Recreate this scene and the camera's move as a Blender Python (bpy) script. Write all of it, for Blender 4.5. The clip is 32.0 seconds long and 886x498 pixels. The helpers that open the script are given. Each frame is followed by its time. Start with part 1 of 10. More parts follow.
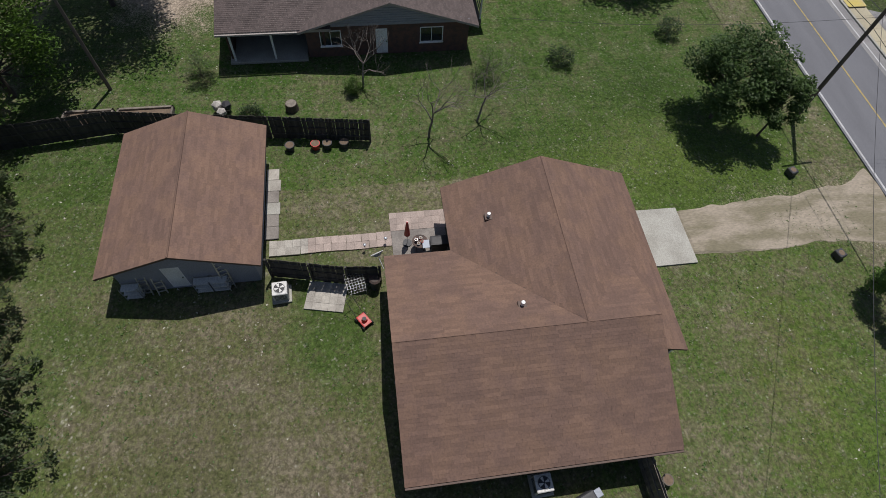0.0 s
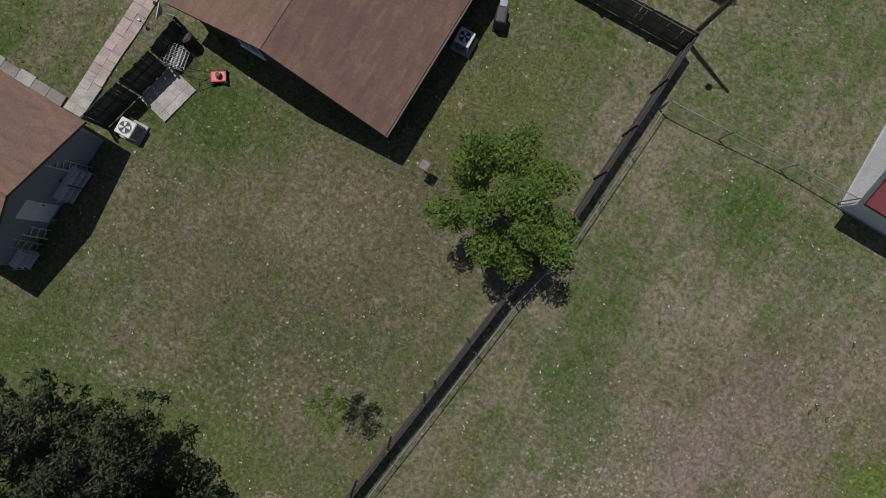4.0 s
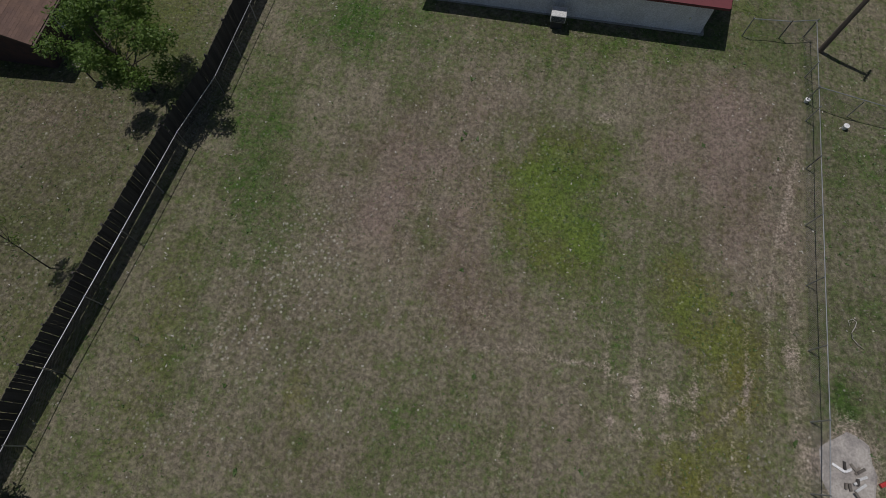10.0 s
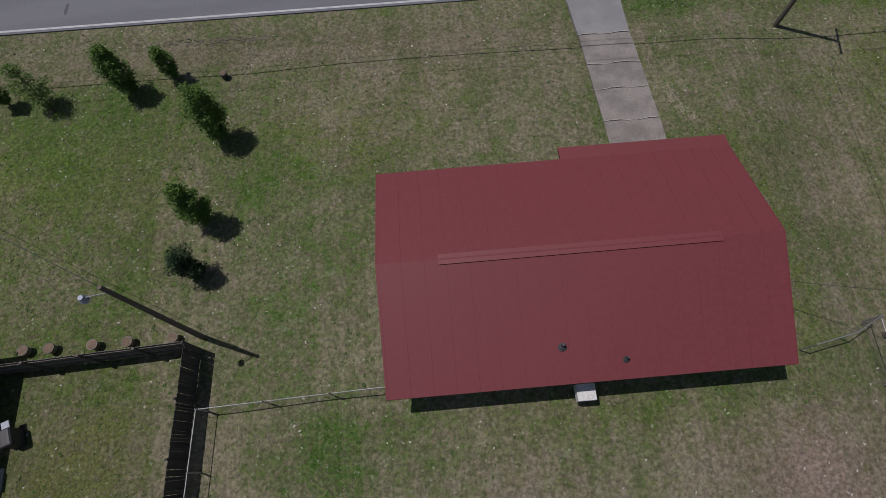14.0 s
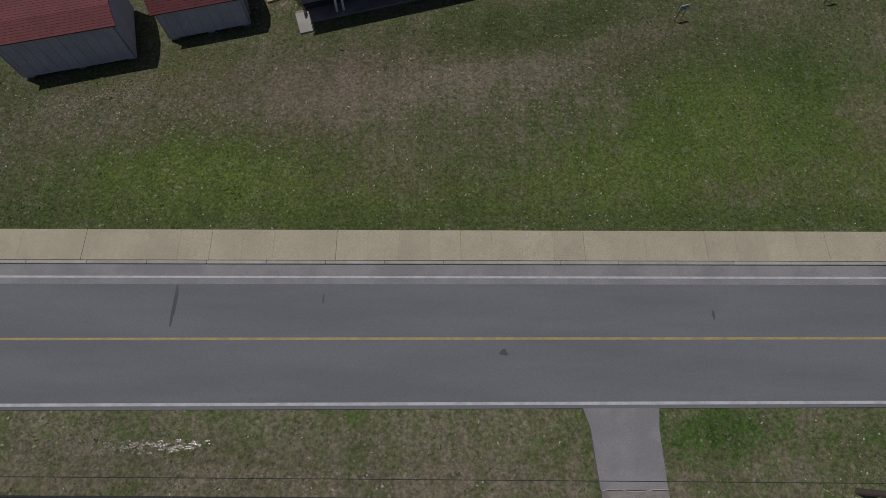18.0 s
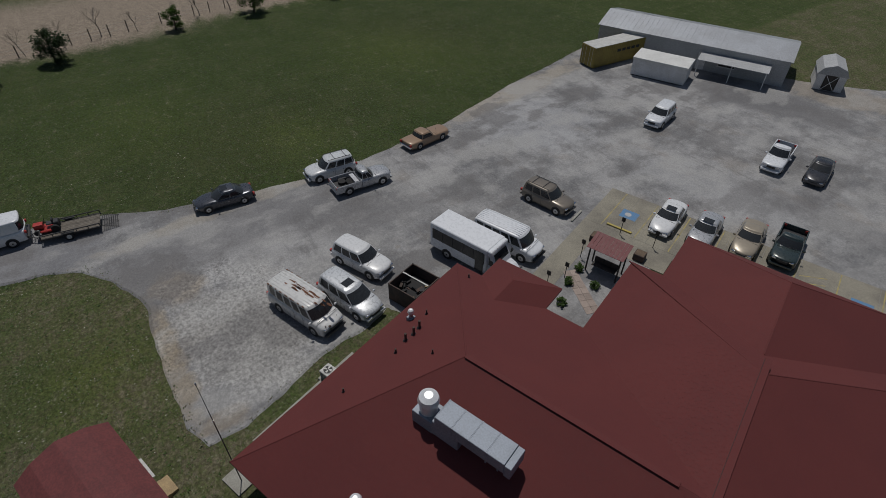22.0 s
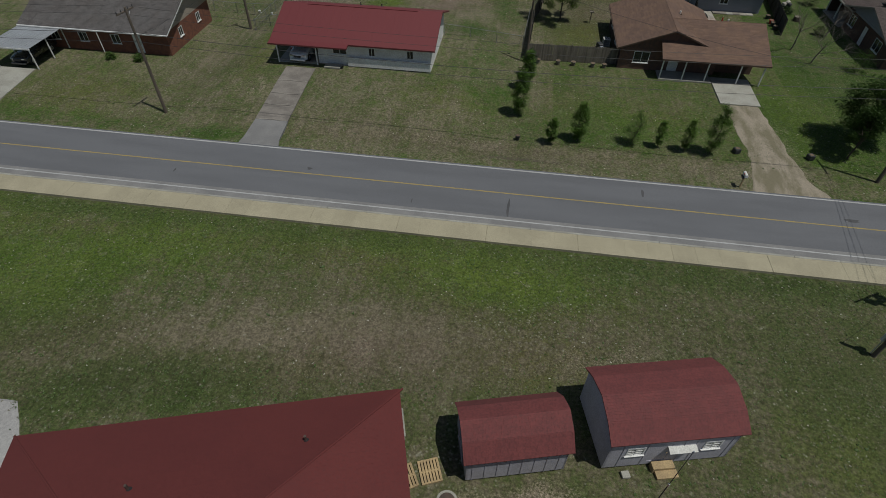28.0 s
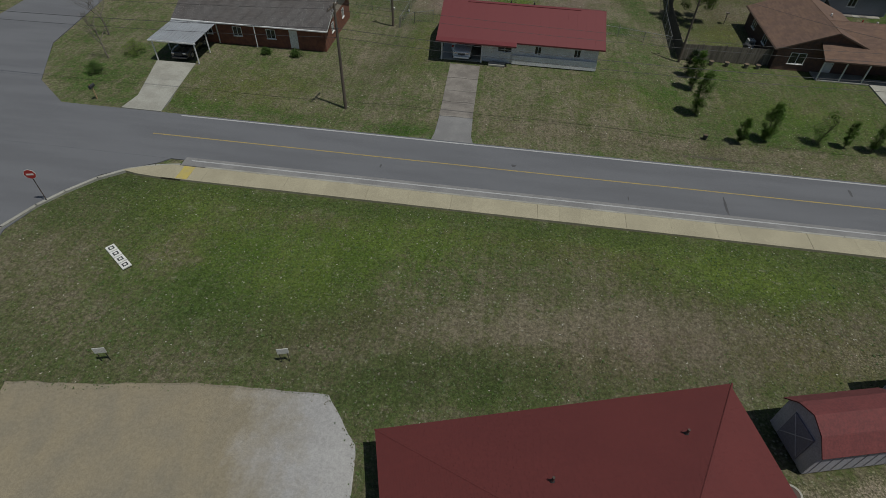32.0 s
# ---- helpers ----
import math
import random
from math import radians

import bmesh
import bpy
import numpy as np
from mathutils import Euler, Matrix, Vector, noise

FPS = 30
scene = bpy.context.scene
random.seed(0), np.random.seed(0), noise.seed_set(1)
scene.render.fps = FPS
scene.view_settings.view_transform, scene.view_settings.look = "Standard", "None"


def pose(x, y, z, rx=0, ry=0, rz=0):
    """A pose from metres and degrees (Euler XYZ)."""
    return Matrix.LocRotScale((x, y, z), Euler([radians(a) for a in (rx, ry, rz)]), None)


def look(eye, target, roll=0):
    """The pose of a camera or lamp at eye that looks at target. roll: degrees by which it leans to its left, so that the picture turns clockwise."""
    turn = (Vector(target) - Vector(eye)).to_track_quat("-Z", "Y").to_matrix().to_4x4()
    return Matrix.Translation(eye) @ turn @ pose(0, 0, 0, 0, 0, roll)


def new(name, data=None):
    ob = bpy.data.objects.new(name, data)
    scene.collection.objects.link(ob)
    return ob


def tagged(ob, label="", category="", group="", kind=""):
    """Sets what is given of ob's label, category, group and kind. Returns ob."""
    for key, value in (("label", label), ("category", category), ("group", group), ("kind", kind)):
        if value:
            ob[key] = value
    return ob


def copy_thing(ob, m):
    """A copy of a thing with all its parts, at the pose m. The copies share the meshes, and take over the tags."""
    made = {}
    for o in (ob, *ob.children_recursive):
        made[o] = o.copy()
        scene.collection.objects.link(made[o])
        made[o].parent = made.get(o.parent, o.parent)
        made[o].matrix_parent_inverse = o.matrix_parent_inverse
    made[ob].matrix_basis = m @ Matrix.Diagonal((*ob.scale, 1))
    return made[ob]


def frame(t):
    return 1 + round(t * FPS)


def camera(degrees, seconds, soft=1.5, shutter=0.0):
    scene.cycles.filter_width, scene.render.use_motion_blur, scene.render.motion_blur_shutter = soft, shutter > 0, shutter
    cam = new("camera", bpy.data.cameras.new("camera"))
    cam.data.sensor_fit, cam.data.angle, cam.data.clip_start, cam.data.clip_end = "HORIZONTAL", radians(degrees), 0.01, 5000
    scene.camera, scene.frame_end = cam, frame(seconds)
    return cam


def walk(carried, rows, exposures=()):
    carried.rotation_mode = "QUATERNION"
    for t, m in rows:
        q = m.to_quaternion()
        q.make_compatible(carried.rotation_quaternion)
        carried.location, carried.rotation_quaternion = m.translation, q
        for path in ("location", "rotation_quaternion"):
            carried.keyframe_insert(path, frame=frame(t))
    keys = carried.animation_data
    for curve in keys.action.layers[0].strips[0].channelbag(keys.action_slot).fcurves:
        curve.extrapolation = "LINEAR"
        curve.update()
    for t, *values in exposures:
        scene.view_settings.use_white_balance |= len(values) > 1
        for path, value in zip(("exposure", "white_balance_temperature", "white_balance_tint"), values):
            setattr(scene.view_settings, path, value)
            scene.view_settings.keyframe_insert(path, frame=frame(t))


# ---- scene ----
# The camera and its flight: seconds, place in metres, turn in degrees.
cam = camera(78.67, 32.0, soft=0.6)
PATH = [
    (0, -26.523, -31.044, 25.396, 30.693, -3.050, 82.345),
    (0.5, -26.484, -31.533, 25.140, 22.619, -3.564, 72.434),
    (1, -26.512, -31.430, 24.950, 14.412, -2.904, 61.312),
    (1.5, -26.760, -30.930, 24.781, 5.092, -1.846, 50.638),
    (2, -27.310, -30.701, 24.697, 1.814, -1.904, 40.935),
    (2.5, -27.273, -30.876, 24.627, 2.266, -1.805, 38.169),
    (4.5, -23.678, -36.999, 24.077, 2.557, -0.963, 22.490),
    (5, -22.668, -39.757, 23.808, 1.992, -0.775, 10.579),
    (5.5, -21.122, -43.024, 23.664, 2.297, 0.134, 6.490),
    (6, -19.132, -45.548, 23.565, 2.588, 0.299, 6.576),
    (6.5, -16.362, -47.154, 23.321, 2.678, 0.737, 7.085),
    (7, -12.997, -48.146, 23.352, 2.938, 0.966, 8.039),
    (7.5, -9.237, -48.553, 23.774, 3.030, 0.987, 8.858),
    (8, -6.660, -48.440, 24.337, 2.157, 0.459, 9.121),
    (8.5, -5.629, -48.564, 24.402, 12.670, -0.281, 9.399),
    (9, -5.330, -48.743, 24.403, 13.441, -0.304, 9.474),
    (9.5, -5.224, -48.021, 24.244, 13.617, -0.146, 9.764),
    (10, -5.356, -46.550, 24.054, 21.219, 0.067, 10.008),
    (10.5, -5.908, -44.105, 23.983, 20.726, -0.227, 9.879),
    (11, -6.536, -41.272, 23.935, 20.540, -0.500, 9.473),
    (11.5, -7.135, -38.355, 24.059, 20.670, -0.603, 9.244),
    (12, -7.725, -35.487, 24.404, 20.772, -0.498, 9.081),
    (12.5, -8.274, -32.833, 24.658, 20.921, -0.403, 7.035),
    (13, -8.669, -30.468, 24.895, 20.930, -0.090, 2.712),
    (13.5, -8.852, -27.981, 25.156, 20.702, 0.551, -1.876),
    (14, -9.051, -25.696, 25.203, 20.978, 0.705, -4.867),
    (14.5, -8.923, -23.215, 25.392, 20.872, 1.051, -5.767),
    (16.5, -9.749, -11.280, 25.310, 20.218, -2.551, -8.868),
    (17, -9.598, -8.070, 25.594, 19.987, -3.737, -6.618),
    (17.5, -8.171, -4.965, 25.799, 20.032, -2.233, -3.158),
    (18, -7.119, -1.998, 26.224, 20.624, -1.182, -0.280),
    (18.5, -6.327, 1.779, 26.356, 23.739, 0.001, 1.844),
    (19, -6.024, 5.805, 26.513, 28.422, 0.571, 3.903),
    (19.5, -6.188, 9.725, 26.682, 33.962, 0.699, 6.075),
    (20, -6.737, 13.464, 26.961, 40.190, 0.401, 8.537),
    (20.5, -7.399, 17.005, 26.959, 46.754, 0.110, 15.080),
    (21, -8.185, 20.456, 26.716, 49.336, -0.141, 26.097),
    (21.5, -9.031, 23.762, 26.940, 49.318, -0.481, 40.127),
    (22, -10.281, 26.927, 27.085, 49.183, -0.839, 53.809),
    (22.5, -11.599, 29.974, 27.170, 49.035, -0.921, 66.709),
    (23, -12.794, 32.387, 27.010, 49.107, -1.046, 78.446),
    (23.5, -14.184, 34.049, 26.629, 49.150, -1.168, 93.333),
    (24, -15.448, 34.999, 26.738, 48.405, -1.819, 105.073),
    (24.5, -16.495, 35.702, 26.648, 48.153, -1.613, 113.836),
    (26.5, -18.220, 35.920, 26.700, 45.962, -2.089, 153.342),
    (27, -18.659, 35.956, 26.419, 45.622, -1.516, 165.992),
    (27.5, -18.929, 36.103, 26.432, 45.230, -1.061, 177.794),
    (28, -19.148, 36.209, 26.385, 45.119, -0.599, -171.705),
    (28.5, -19.043, 36.353, 26.333, 45.101, -0.532, -168.661),
    (29, -18.144, 36.592, 26.214, 45.058, -0.762, -167.854),
    (29.5, -16.661, 36.798, 25.987, 45.119, -0.884, -167.572),
    (30, -14.507, 37.010, 25.804, 45.185, -1.229, -167.451),
    (30.5, -11.906, 37.183, 25.646, 45.165, -1.410, -167.381),
    (31, -8.950, 37.514, 25.653, 45.104, -1.356, -166.953),
    (31.5, -5.620, 38.128, 25.804, 45.000, -1.424, -167.819),
    (32, -2.299, 38.918, 26.159, 45.015, -1.422, -171.955),
]
walk(cam, [(row[0], pose(*row[1:])) for row in PATH],
     exposures=[(0, 0.15, 6600, 12), (1, -0.05, 6500, 16), (2, -0.1, 6500, 16), (5, -0.15, 6450, 13), (7.5, -0.2, 6250, 11), (9, -0.6, 6350, 12), (13, -0.33, 6450, 17), (14, -0.28, 6450, 17), (17, -0.58, 6550, 17), (18, -0.68, 6500, 14), (19, -0.85, 6500, 13), (20, -0.75, 6550, 11), (22, -0.83, 6600, 9), (24, -0.87, 6550, 6), (28, -0.56, 6700, 4), (32, -0.53, 6700, 4)])
# Daylight: a high sun and a clear sky.
SUN_WAY = Vector((-0.35, 0.155, 1.0)).normalized()
world = bpy.data.worlds.new("daylight")
scene.world = world
world.use_nodes = True
sky = world.node_tree.nodes.new("ShaderNodeTexSky")
sky.sky_type = 'NISHITA'
sky.sun_disc = False
sky.sun_elevation = math.asin(SUN_WAY.z)
sky.sun_rotation = math.atan2(SUN_WAY.x, SUN_WAY.y)
world.node_tree.links.new(sky.outputs[0], world.node_tree.nodes["Background"].inputs[0])
world.node_tree.nodes["Background"].inputs[1].default_value = 0.057
sun_data = bpy.data.lights.new("sun", 'SUN')
sun_data.energy, sun_data.angle, sun_data.color = 3.55, radians(0.5), (1.0, 0.97, 0.94)
sun = new("sun", sun_data)
sun.matrix_world = look(SUN_WAY * 200, (0, 0, 0))
# ---- materials ----
def nodes_of(name):
    m = bpy.data.materials.new(name)
    m.use_nodes = True
    nt = m.node_tree
    return m, nt, nt.nodes["Principled BSDF"]


def node(nt, kind, **given):
    n = nt.nodes.new(kind)
    for key, value in given.items():
        n.inputs[key.replace("_", " ")].default_value = value
    return n


def noise_at(nt, scale, detail=3.0, rough=0.55, stretch=None):
    """Noise by place in the world, in turns a metre."""
    pos = nt.nodes.new("ShaderNodeNewGeometry").outputs["Position"]
    if stretch:
        mp = nt.nodes.new("ShaderNodeMapping")
        mp.inputs["Scale"].default_value = stretch
        nt.links.new(pos, mp.inputs["Vector"])
        pos = mp.outputs[0]
    n = node(nt, "ShaderNodeTexNoise", Scale=scale, Detail=detail, Roughness=rough)
    nt.links.new(pos, n.inputs["Vector"])
    return n.outputs["Fac"]


def ramp(nt, fac, lo, hi, a=0.0, b=1.0):
    n = nt.nodes.new("ShaderNodeMapRange")
    nt.links.new(fac, n.inputs["Value"])
    for key, value in (("From Min", lo), ("From Max", hi), ("To Min", a), ("To Max", b)):
        n.inputs[key].default_value = value
    return n.outputs["Result"]


def mixed(nt, fac, a, b, blend='MIX'):
    n = nt.nodes.new("ShaderNodeMix")
    n.data_type, n.blend_type = 'RGBA', blend
    for slot, value in ((0, fac), (6, a), (7, b)):
        if hasattr(value, "is_linked"):
            nt.links.new(value, n.inputs[slot])
        else:
            n.inputs[slot].default_value = value if slot == 0 else (*value, 1.0)
    return n.outputs[2]


def joined(nt, op, a, b):
    n = nt.nodes.new("ShaderNodeMath")
    n.operation = op
    for slot, value in ((0, a), (1, b)):
        if hasattr(value, "is_linked"):
            nt.links.new(value, n.inputs[slot])
        else:
            n.inputs[slot].default_value = value
    return n.outputs[0]


def bumped(nt, bsdf, height, strength=0.3, distance=0.02):
    n = node(nt, "ShaderNodeBump", Strength=strength, Distance=distance)
    nt.links.new(height, n.inputs["Height"])
    nt.links.new(n.outputs[0], bsdf.inputs["Normal"])


def surface(name, base, worn=None, rough=0.8, metal=0.0, coarse=0.6, fine=14.0, amount=0.5, bump=0.2, island=0.0, piece=0.0, coat=0.0, stretch=None, speck=0.16):
    """A surface with a base colour, a worn colour in patches, fine grain and relief; island and piece vary it bit by bit."""
    m, nt, bsdf = nodes_of(name)
    worn = worn or tuple(c * 0.8 for c in base)
    patch = ramp(nt, noise_at(nt, coarse, 4.0, stretch=stretch), 0.42, 0.60, 0.0, amount)
    grain = noise_at(nt, fine, 3.0, stretch=stretch)
    col = mixed(nt, patch, base, worn)
    shade = ramp(nt, grain, 0.35, 0.65, 1.0 - speck, 1.0 + speck)
    if island:
        rnd = nt.nodes.new("ShaderNodeNewGeometry").outputs["Random Per Island"]
        shade = joined(nt, 'MULTIPLY', shade, ramp(nt, rnd, 0.0, 1.0, 1.0 - island, 1.0 + island))
    if piece:
        rnd = nt.nodes.new("ShaderNodeObjectInfo").outputs["Random"]
        shade = joined(nt, 'MULTIPLY', shade, ramp(nt, rnd, 0.0, 1.0, 1.0 - piece, 1.0 + piece))
    mul = nt.nodes.new("ShaderNodeVectorMath")
    mul.operation = 'SCALE'
    nt.links.new(col, mul.inputs[0])
    nt.links.new(shade, mul.inputs["Scale"])
    nt.links.new(mul.outputs[0], bsdf.inputs["Base Color"])
    nt.links.new(ramp(nt, grain, 0.2, 0.8, max(rough - 0.1, 0.02), min(rough + 0.08, 1.0)), bsdf.inputs["Roughness"])
    bsdf.inputs["Metallic"].default_value = metal
    bsdf.inputs["Coat Weight"].default_value = coat
    if bump:
        bumped(nt, bsdf, grain, bump)
    return m


def paint(name, col, rough=0.35, coat=0.6, dirt=0.12):
    return surface(name, col, tuple(c * 0.75 + 0.03 for c in col), rough, 0.0, 1.3, 30.0, dirt * 3, 0.02, coat=coat)


M = {}
M["red_shingle"] = surface("red_shingle", (0.120, 0.024, 0.023), (0.106, 0.021, 0.021), 0.86, coarse=0.25, fine=9, amount=0.6, bump=0.04, island=0.022, piece=0.022, speck=0.06)
M["red_metal"] = surface("red_metal", (0.152, 0.030, 0.034), (0.143, 0.028, 0.032), 0.62, coarse=0.15, fine=6, amount=0.5, bump=0.0, speck=0.04)
M["brown_shingle"] = surface("brown_shingle", (0.138, 0.086, 0.066), (0.180, 0.110, 0.075), 0.92, coarse=0.8, fine=11, amount=0.6, bump=0.15, island=0.11, piece=0.11, speck=0.12)
M["grey_shingle"] = surface("grey_shingle", (0.105, 0.098, 0.098), (0.085, 0.075, 0.072), 0.9, coarse=0.5, fine=9, amount=0.6, bump=0.15, island=0.2)
M["slate_shingle"] = surface("slate_shingle", (0.14, 0.145, 0.155), (0.11, 0.11, 0.12), 0.9, coarse=0.7, fine=9, amount=0.6, bump=0.15, island=0.2)
M["slate_felt"] = surface("slate_felt", (0.15, 0.155, 0.17), (0.115, 0.118, 0.13), 0.9, coarse=0.6, fine=7, amount=0.9, bump=0.1)
M["dark_shingle"] = surface("dark_shingle", (0.085, 0.066, 0.062), (0.07, 0.055, 0.052), 0.9, coarse=0.5, fine=9, amount=0.6, bump=0.15, island=0.2)
M["fascia"] = surface("fascia", (0.30, 0.27, 0.25), rough=0.7)
M["brown_trim"] = surface("brown_trim", (0.10, 0.065, 0.05), rough=0.7)
M["red_trim"] = surface("red_trim", (0.13, 0.03, 0.032), rough=0.6)
M["grey_wall"] = surface("grey_wall", (0.25, 0.26, 0.30), (0.205, 0.215, 0.25), 0.85, coarse=0.8, fine=22, amount=0.4)
M["white_wall"] = surface("white_wall", (0.72, 0.72, 0.73), (0.55, 0.54, 0.52), 0.8, coarse=0.7, fine=16, amount=0.5)
M["white_trim"] = surface("white_trim", (0.75, 0.75, 0.75), (0.6, 0.59, 0.56), 0.6, coarse=1.5, fine=20, amount=0.4, bump=0.05)
M["tan_wall"] = surface("tan_wall", (0.36, 0.31, 0.26), rough=0.85)
M["brick_dark"] = surface("brick_dark", (0.12, 0.065, 0.05), (0.075, 0.05, 0.045), 0.9, coarse=3.0, fine=26, amount=0.8, bump=0.4, piece=0.25)
M["brick_red"] = surface("brick_red", (0.22, 0.088, 0.055), (0.14, 0.06, 0.045), 0.9, coarse=3.0, fine=26, amount=0.8, bump=0.4, piece=0.25)
M["lilac_wall"] = surface("lilac_wall", (0.43, 0.42, 0.48), (0.34, 0.33, 0.38), 0.8, coarse=1.0, fine=14, amount=0.5)
M["purple_wall"] = surface("purple_wall", (0.21, 0.20, 0.26), rough=0.8)
M["concrete"] = surface("concrete", (0.34, 0.335, 0.30), (0.25, 0.24, 0.21), 0.92, coarse=0.7, fine=18, amount=0.6, bump=0.12, piece=0.06)
M["buff_concrete"] = surface("buff_concrete", (0.370, 0.334, 0.240), (0.315, 0.284, 0.203), 0.92, coarse=0.5, fine=18, amount=0.6, bump=0.12, piece=0.05)
M["drive_concrete"] = surface("drive_concrete", (0.225, 0.205, 0.185), (0.15, 0.135, 0.122), 0.92, coarse=0.9, fine=14, amount=0.8, bump=0.15)
M["paver"] = surface("paver", (0.35, 0.285, 0.25), (0.285, 0.235, 0.205), 0.92, coarse=1.6, fine=18, amount=0.7, bump=0.2, piece=0.15)
M["pale_paver"] = surface("pale_paver", (0.36, 0.34, 0.30), (0.27, 0.25, 0.22), 0.92, coarse=1.6, fine=18, amount=0.7, bump=0.2, piece=0.12)
M["asphalt"] = surface("asphalt", (0.140, 0.144, 0.158), (0.116, 0.119, 0.131), 0.93, coarse=0.35, fine=40, amount=0.7, bump=0.2, stretch=(0.25, 1.6, 1))
M["dark_asphalt"] = surface("dark_asphalt", (0.09, 0.09, 0.095), (0.065, 0.065, 0.07), 0.93, coarse=0.35, fine=40, amount=0.8, bump=0.2)
M["gutter"] = surface("gutter", (0.225, 0.222, 0.222), (0.18, 0.178, 0.18), 0.92, coarse=0.5, fine=20, amount=0.9, bump=0.1)
M["line_white"] = surface("line_white", (0.44, 0.445, 0.45), (0.30, 0.30, 0.305), 0.8, coarse=1.6, fine=25, amount=0.6, bump=0.05)
M["line_yellow"] = surface("line_yellow", (0.36, 0.275, 0.095), (0.20, 0.175, 0.12), 0.8, coarse=1.6, fine=25, amount=0.6, bump=0.05)
M["pad_yellow"] = surface("pad_yellow", (0.46, 0.37, 0.10), (0.38, 0.32, 0.16), 0.8, coarse=1.6, fine=25, amount=0.6, bump=0.05)
M["line_blue"] = surface("line_blue", (0.10, 0.23, 0.42), (0.15, 0.22, 0.30), 0.8, coarse=3, fine=25, amount=0.6, bump=0.05)
M["wood_dark"] = surface("wood_dark", (0.058, 0.052, 0.046), (0.038, 0.034, 0.031), 0.9, coarse=1.2, fine=12, amount=0.7, bump=0.3, piece=0.3, stretch=(3, 3, 0.4))
M["wood_grey"] = surface("wood_grey", (0.17, 0.15, 0.125), (0.11, 0.095, 0.08), 0.9, coarse=1.2, fine=12, amount=0.7, bump=0.3, piece=0.25, stretch=(3, 3, 0.4))
M["wood_pale"] = surface("wood_pale", (0.42, 0.31, 0.17), (0.30, 0.22, 0.13), 0.85, coarse=1.4, fine=14, amount=0.6, bump=0.25, piece=0.2)
M["pole_wood"] = surface("pole_wood", (0.13, 0.105, 0.085), (0.085, 0.07, 0.058), 0.92, coarse=0.7, fine=14, amount=0.7, bump=0.3, stretch=(4, 4, 0.3))
M["steel"] = surface("steel", (0.55, 0.56, 0.58), (0.42, 0.42, 0.43), 0.42, 0.85, coarse=1.5, fine=20, amount=0.5, bump=0.03)
M["duct"] = surface("duct", (0.27, 0.30, 0.35), (0.22, 0.245, 0.28), 0.6, 0.25, coarse=1.2, fine=12, amount=0.5, bump=0.03)
M["aluminium"] = surface("aluminium", (0.80, 0.81, 0.83), (0.68, 0.69, 0.70), 0.42, 0.35, coarse=2.0, fine=16, amount=0.4, bump=0.02, speck=0.05)
M["chrome"] = surface("chrome", (0.75, 0.76, 0.78), rough=0.15, metal=1.0, bump=0.0)
M["fence_steel"] = surface("fence_steel", (0.36, 0.37, 0.37), (0.26, 0.26, 0.25), 0.5, 0.6, bump=0.03)
M["roof_metal"] = surface("roof_metal", (0.40, 0.42, 0.45), (0.33, 0.34, 0.36), 0.45, 0.3, coarse=0.4, fine=8, amount=0.6, bump=0.05)
M["black_iron"] = surface("black_iron", (0.025, 0.025, 0.027), rough=0.6)
M["rubber"] = surface("rubber", (0.022, 0.022, 0.023), rough=0.85)
M["plastic_dark"] = surface("plastic_dark", (0.035, 0.036, 0.04), rough=0.6)
M["plastic_white"] = surface("plastic_white", (0.72, 0.72, 0.70), (0.6, 0.6, 0.57), 0.5, bump=0.04)
M["plastic_red"] = surface("plastic_red", (0.42, 0.035, 0.03), rough=0.45, bump=0.03)
M["ac_case"] = surface("ac_case", (0.56, 0.56, 0.54), (0.44, 0.44, 0.42), 0.6, coarse=2.0, bump=0.04)
M["rust"] = surface("rust", (0.17, 0.065, 0.03), (0.10, 0.045, 0.028), 0.9, coarse=3.0, fine=22, amount=0.9, bump=0.3)
M["rust_brown"] = surface("rust_brown", (0.09, 0.06, 0.05), (0.055, 0.045, 0.04), 0.85, coarse=2.0, fine=22, amount=0.9, bump=0.2)
M["soil"] = surface("soil", (0.16, 0.115, 0.08), (0.11, 0.08, 0.055), 0.97, coarse=1.2, fine=12, amount=0.8, bump=0.6)
M["stone"] = surface("stone", (0.36, 0.34, 0.31), (0.22, 0.21, 0.19), 0.92, coarse=1.5, fine=9, amount=0.7, bump=0.5, island=0.3)
M["bark"] = surface("bark", (0.09, 0.07, 0.055), (0.055, 0.043, 0.035), 0.95, coarse=3, fine=18, amount=0.7, bump=0.5, stretch=(2, 2, 0.4))
M["bare_bark"] = surface("bare_bark", (0.20, 0.175, 0.155), (0.13, 0.11, 0.095), 0.95, coarse=3, fine=18, amount=0.7, bump=0.4)


